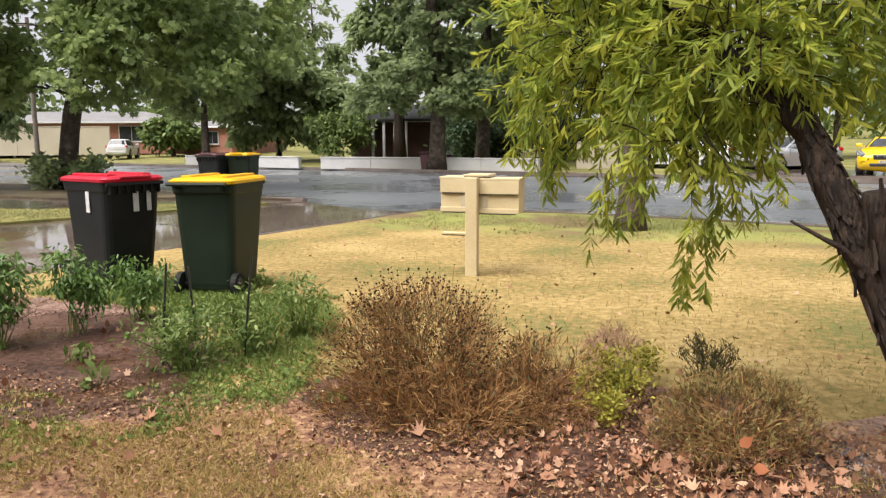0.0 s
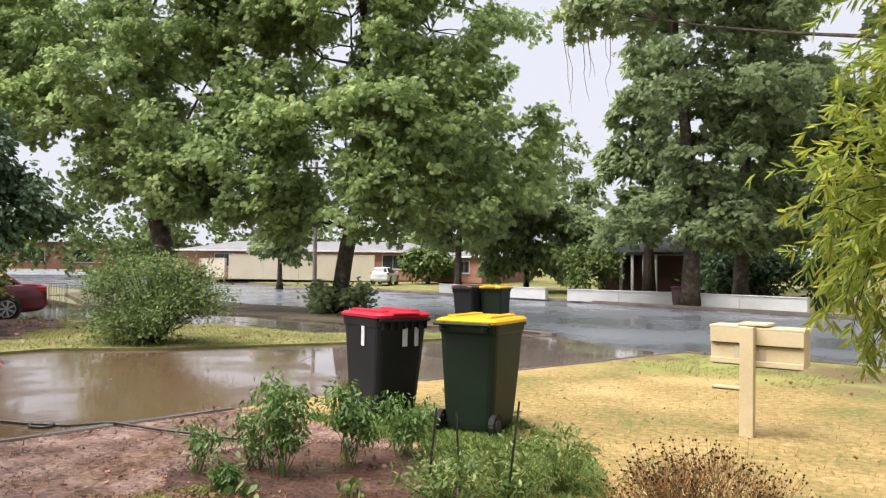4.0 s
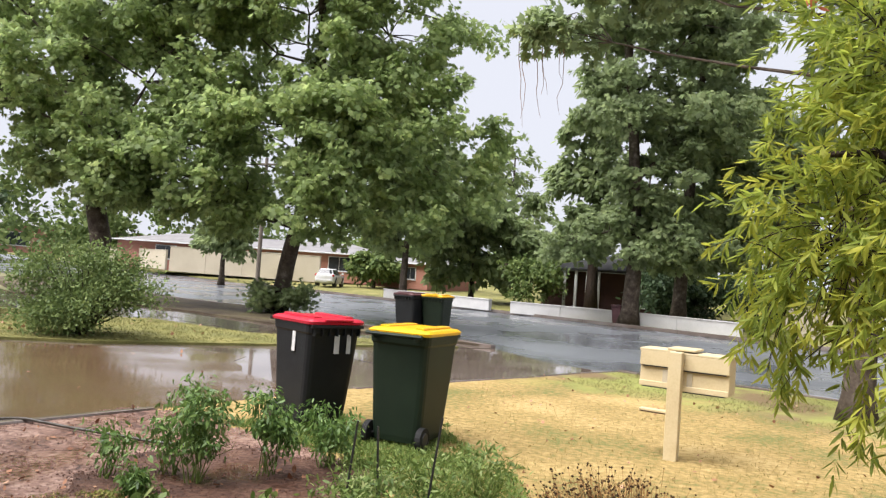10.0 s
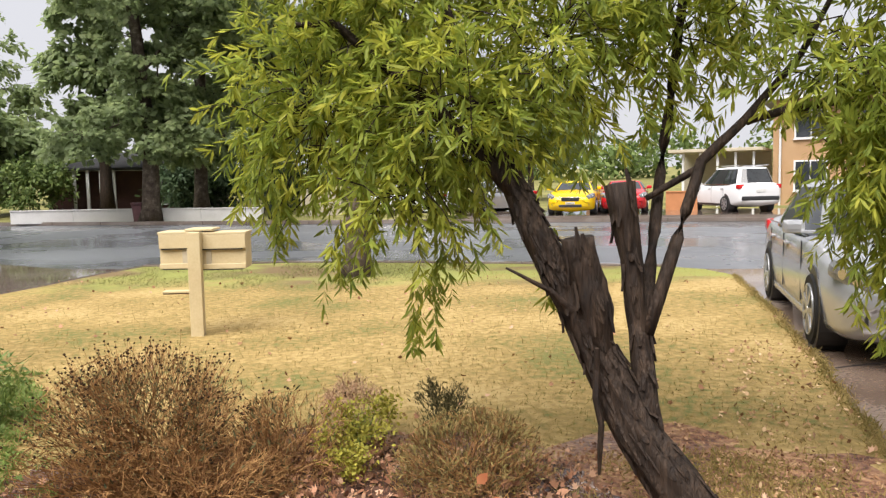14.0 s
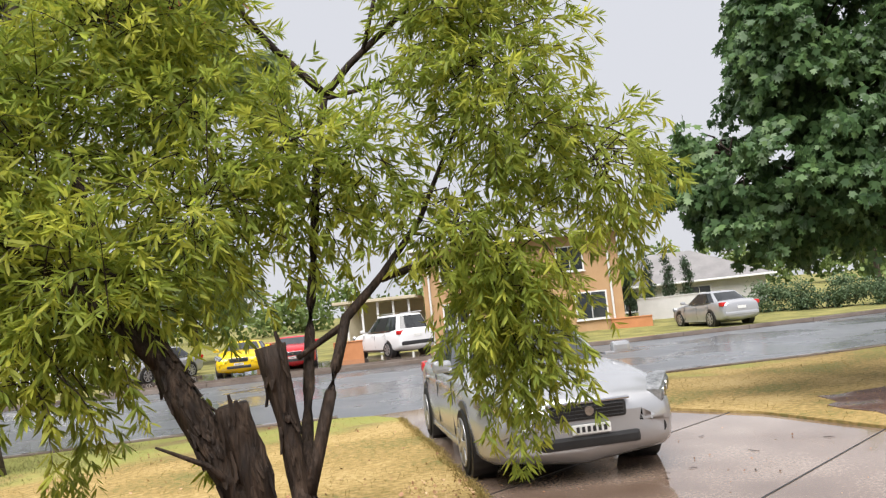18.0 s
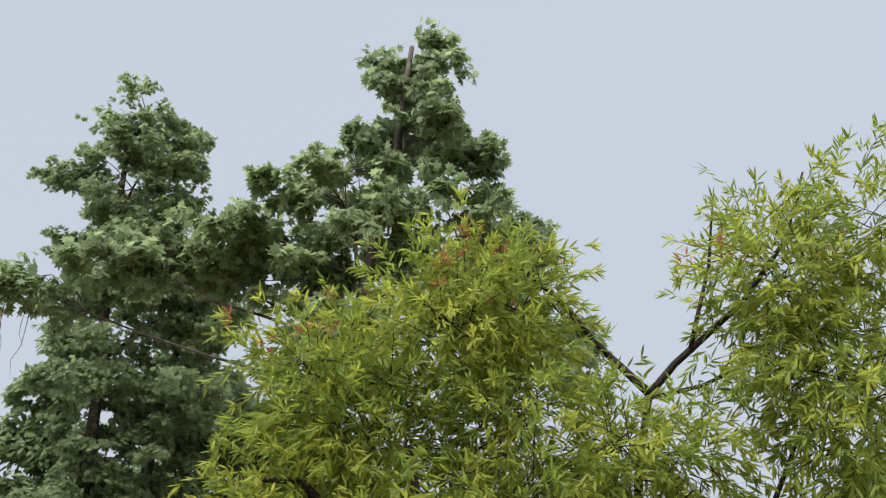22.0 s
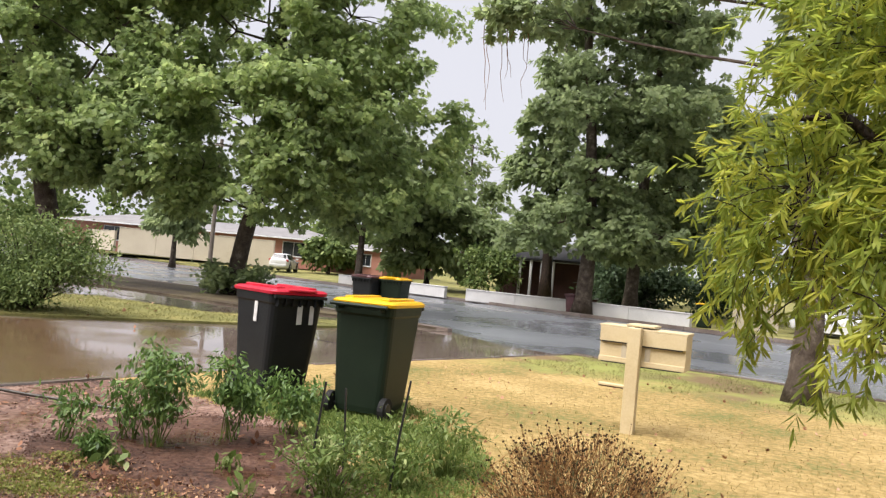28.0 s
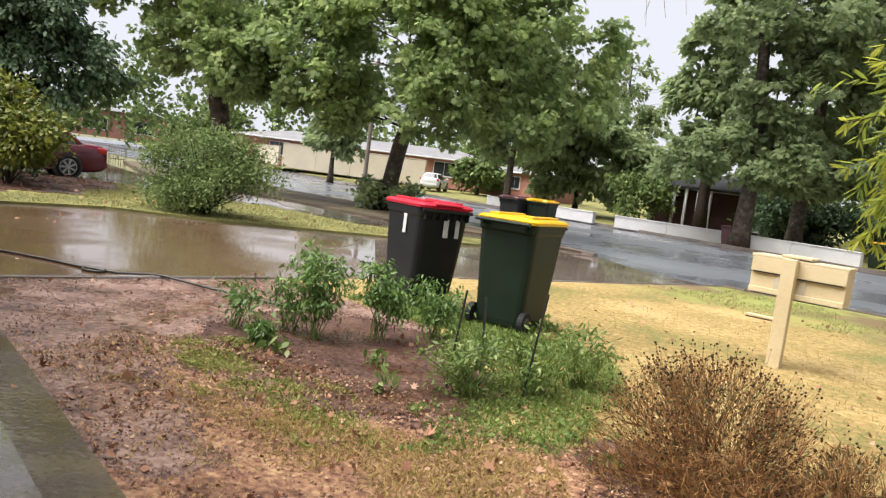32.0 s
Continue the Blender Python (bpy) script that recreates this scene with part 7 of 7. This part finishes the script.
# garden hose across the driveway and into the bed
rng = random.Random(3)
hp = [(-8.4, 5.27), (-7.8, 5.6), (-7.16, 5.79), (-6.5, 5.85), (-5.98, 5.84), (-5.78, 5.92), (-5.72, 5.78), (-5.88, 5.74), (-5.95, 5.86), (-5.6, 5.9), (-5.1, 5.88), (-4.85, 5.86), (-4.5, 5.8), (-4.0, 5.75), (-3.6, 5.7), (-3.1, 5.75)]
bm = bmesh.new()
pts = [Vector((x, y, -0.03 if x < -5.2 else 0.035)) for x, y in hp]
fine = []
for k in range(len(pts) - 1):
    p0, p1, p2, p3 = pts[max(k - 1, 0)], pts[k], pts[k + 1], pts[min(k + 2, len(pts) - 1)]
    for f in (0, 0.25, 0.5, 0.75):
        fine.append(0.5 * ((2 * p1) + (p2 - p0) * f + (2 * p0 - 5 * p1 + 4 * p2 - p3) * f * f + (3 * p1 - p0 - 3 * p2 + p3) * f**3))
tube(bm, fine, [0.014] * len(fine), 8)
tagged(part("garden_hose", bm, M_HOSE, smooth=True), "dark garden hose with a loop across the muddy driveway", "hose")
slab("bin_pad", [(-14.5, 7.4), (-13.6, 6.9), (-12.9, 8.0), (-13.9, 8.6)], -0.1, 0.2, M_CONCRETE, "raised wet concrete pad beside the house", "pad")
EDGE = [(1.9, 0.9), (2.4, 0.9), (3.2, 1.8), (4.2, 3.0), (5.4, 4.4), (5.0, 4.9), (4.2, 4.2), (3.0, 3.0), (2.2, 2.0)]
p, g = scatter(rough_edge(EDGE, 0.3, 0.2, 31), 3400, 97)
p = p[inside(p, YARD)]
cover("fallen_leaves", "small brown leaf bits along the driveway edge", "leaves", p, g, 0.008, 0.030, OVAL * np.array([1.3, 1]), M_LEAFBIT, 0.02, 0.9, -0.1)
p, g = scatter(rough_edge([(3.0, 1.2), (4.6, 1.0), (7.4, 1.6), (8.8, 3.2), (7.6, 4.0), (5.4, 4.2), (4.0, 2.7)], 0.3, 0.3, 33), 150, 98)
cover("fallen_leaves", "scattered dark leaf specks on the wet concrete", "leaves", p, g, -0.026, 0.02, OVAL * np.array([1.3, 1]), M_MULCH, 0.01, 0.5, -0.1)
g = np.random.default_rng(61)
side_line = np.array([(2.2, 0.7), (3.0, 1.7), (4.0, 2.9), (5.3, 4.43), (6.9, 6.5), (8.4, 8.5)])
i_ = g.integers(0, 5, 9000)
q = side_line[i_] + (side_line[i_ + 1] - side_line[i_]) * g.random((9000, 1))
wav = np.array([noise.noise((a * 2.3, b * 2.3, 4.0)) for a, b in q])
q = q + np.array([0.78, -0.62]) * (g.normal(size=(9000, 1)) * 0.035 + 0.05 * wav[:, None])
cover("grass", "ragged dry lawn edge creeping over the concrete", "grass", q, g, -0.004, 0.05, BLADE, M_GRASS, 0.3, 0.9)
rng = random.Random(23)
for k in range(9):
    x, y = rng.uniform(4.2, 8.0), rng.uniform(1.4, 3.4)
    a = rng.uniform(0, 6.28)
    L = rng.uniform(0.04, 0.09)
    bm = tube(bmesh.new(), [(x, y, -0.024), (x + L * math.cos(a), y + L * math.sin(a), -0.022), (x + 1.7 * L * math.cos(a + 0.3), y + 1.7 * L * math.sin(a + 0.3), -0.024)], [0.0025, 0.003, 0.002], 5)
    tagged(part("twig", bm, M_BARK), "thin dark fallen twig on the wet driveway", "twig", "twigs on the driveway")
for name, a, b in (("driveway_joint", (4.95, 3.95), (9.3, 3.6)), ("driveway_joint", (6.9, 6.45), (11.2, 5.6)), ("driveway_joint", (3.35, 2.05), (8.35, 1.7))):
    d = Vector((b[0] - a[0], b[1] - a[1], 0))
    bm = box(bmesh.new(), (0, 0, 0), (d.length, 0.016, 0.006), 0, Matrix.Translation(((a[0] + b[0]) / 2, (a[1] + b[1]) / 2, -0.029)) @ Matrix.Rotation(math.atan2(d.y, d.x), 4, "Z"))
    tagged(part(name, bm, M_BLACKTRIM), "dark tar joint across the concrete driveway", "joint", kind="structure")
for a, b in (((-3.6, 9.2), (-8.6, 12.0)), ((-2.0, 11.7), (-6.1, 14.3)), ((-6.1, 3.9), (-11.5, 7.4))):
    d = Vector((b[0] - a[0], b[1] - a[1], 0))
    bm = box(bmesh.new(), (0, 0, 0), (d.length, 0.016, 0.006), 0, Matrix.Translation(((a[0] + b[0]) / 2, (a[1] + b[1]) / 2, -0.049)) @ Matrix.Rotation(math.atan2(d.y, d.x), 4, "Z"))
    tagged(part("driveway_joint", bm, M_BLACKTRIM), "dark joint across the wet concrete", "joint", kind="structure")
drain = thing("drain_grate", "dark metal drain grate in the path edge", "drain", pose(-11.9, 8.4, -0.04, 0, 0, 62))
part("frame", boxbm((0, 0, 0.02), (0.75, 0.32, 0.05), 0.01), M_STEELDARK, drain)
for k in range(8):
    part("bar", boxbm((-0.32 + 0.09 * k, 0, 0.052), (0.03, 0.28, 0.016)), M_STEELDARK, drain)
cage = thing("wire_cage", "rusty wire tree guard beside the driveway", "cage", pose(-15.3, 16.0, 0))
for k in range(10):
    a = 2 * math.pi * k / 10
    part("wire", tube(bmesh.new(), [(0.22 * math.cos(a), 0.22 * math.sin(a), 0), (0.22 * math.cos(a), 0.22 * math.sin(a), 1.0)], [0.006, 0.006], 5), M_RUST, cage)
for z in (0.1, 0.4, 0.7, 1.0):
    part("hoop", tube(bmesh.new(), [(0.22 * math.cos(a), 0.22 * math.sin(a), z) for a in np.linspace(0, 2 * math.pi, 13)], [0.006] * 13, 5, cap=False), M_RUST, cage)
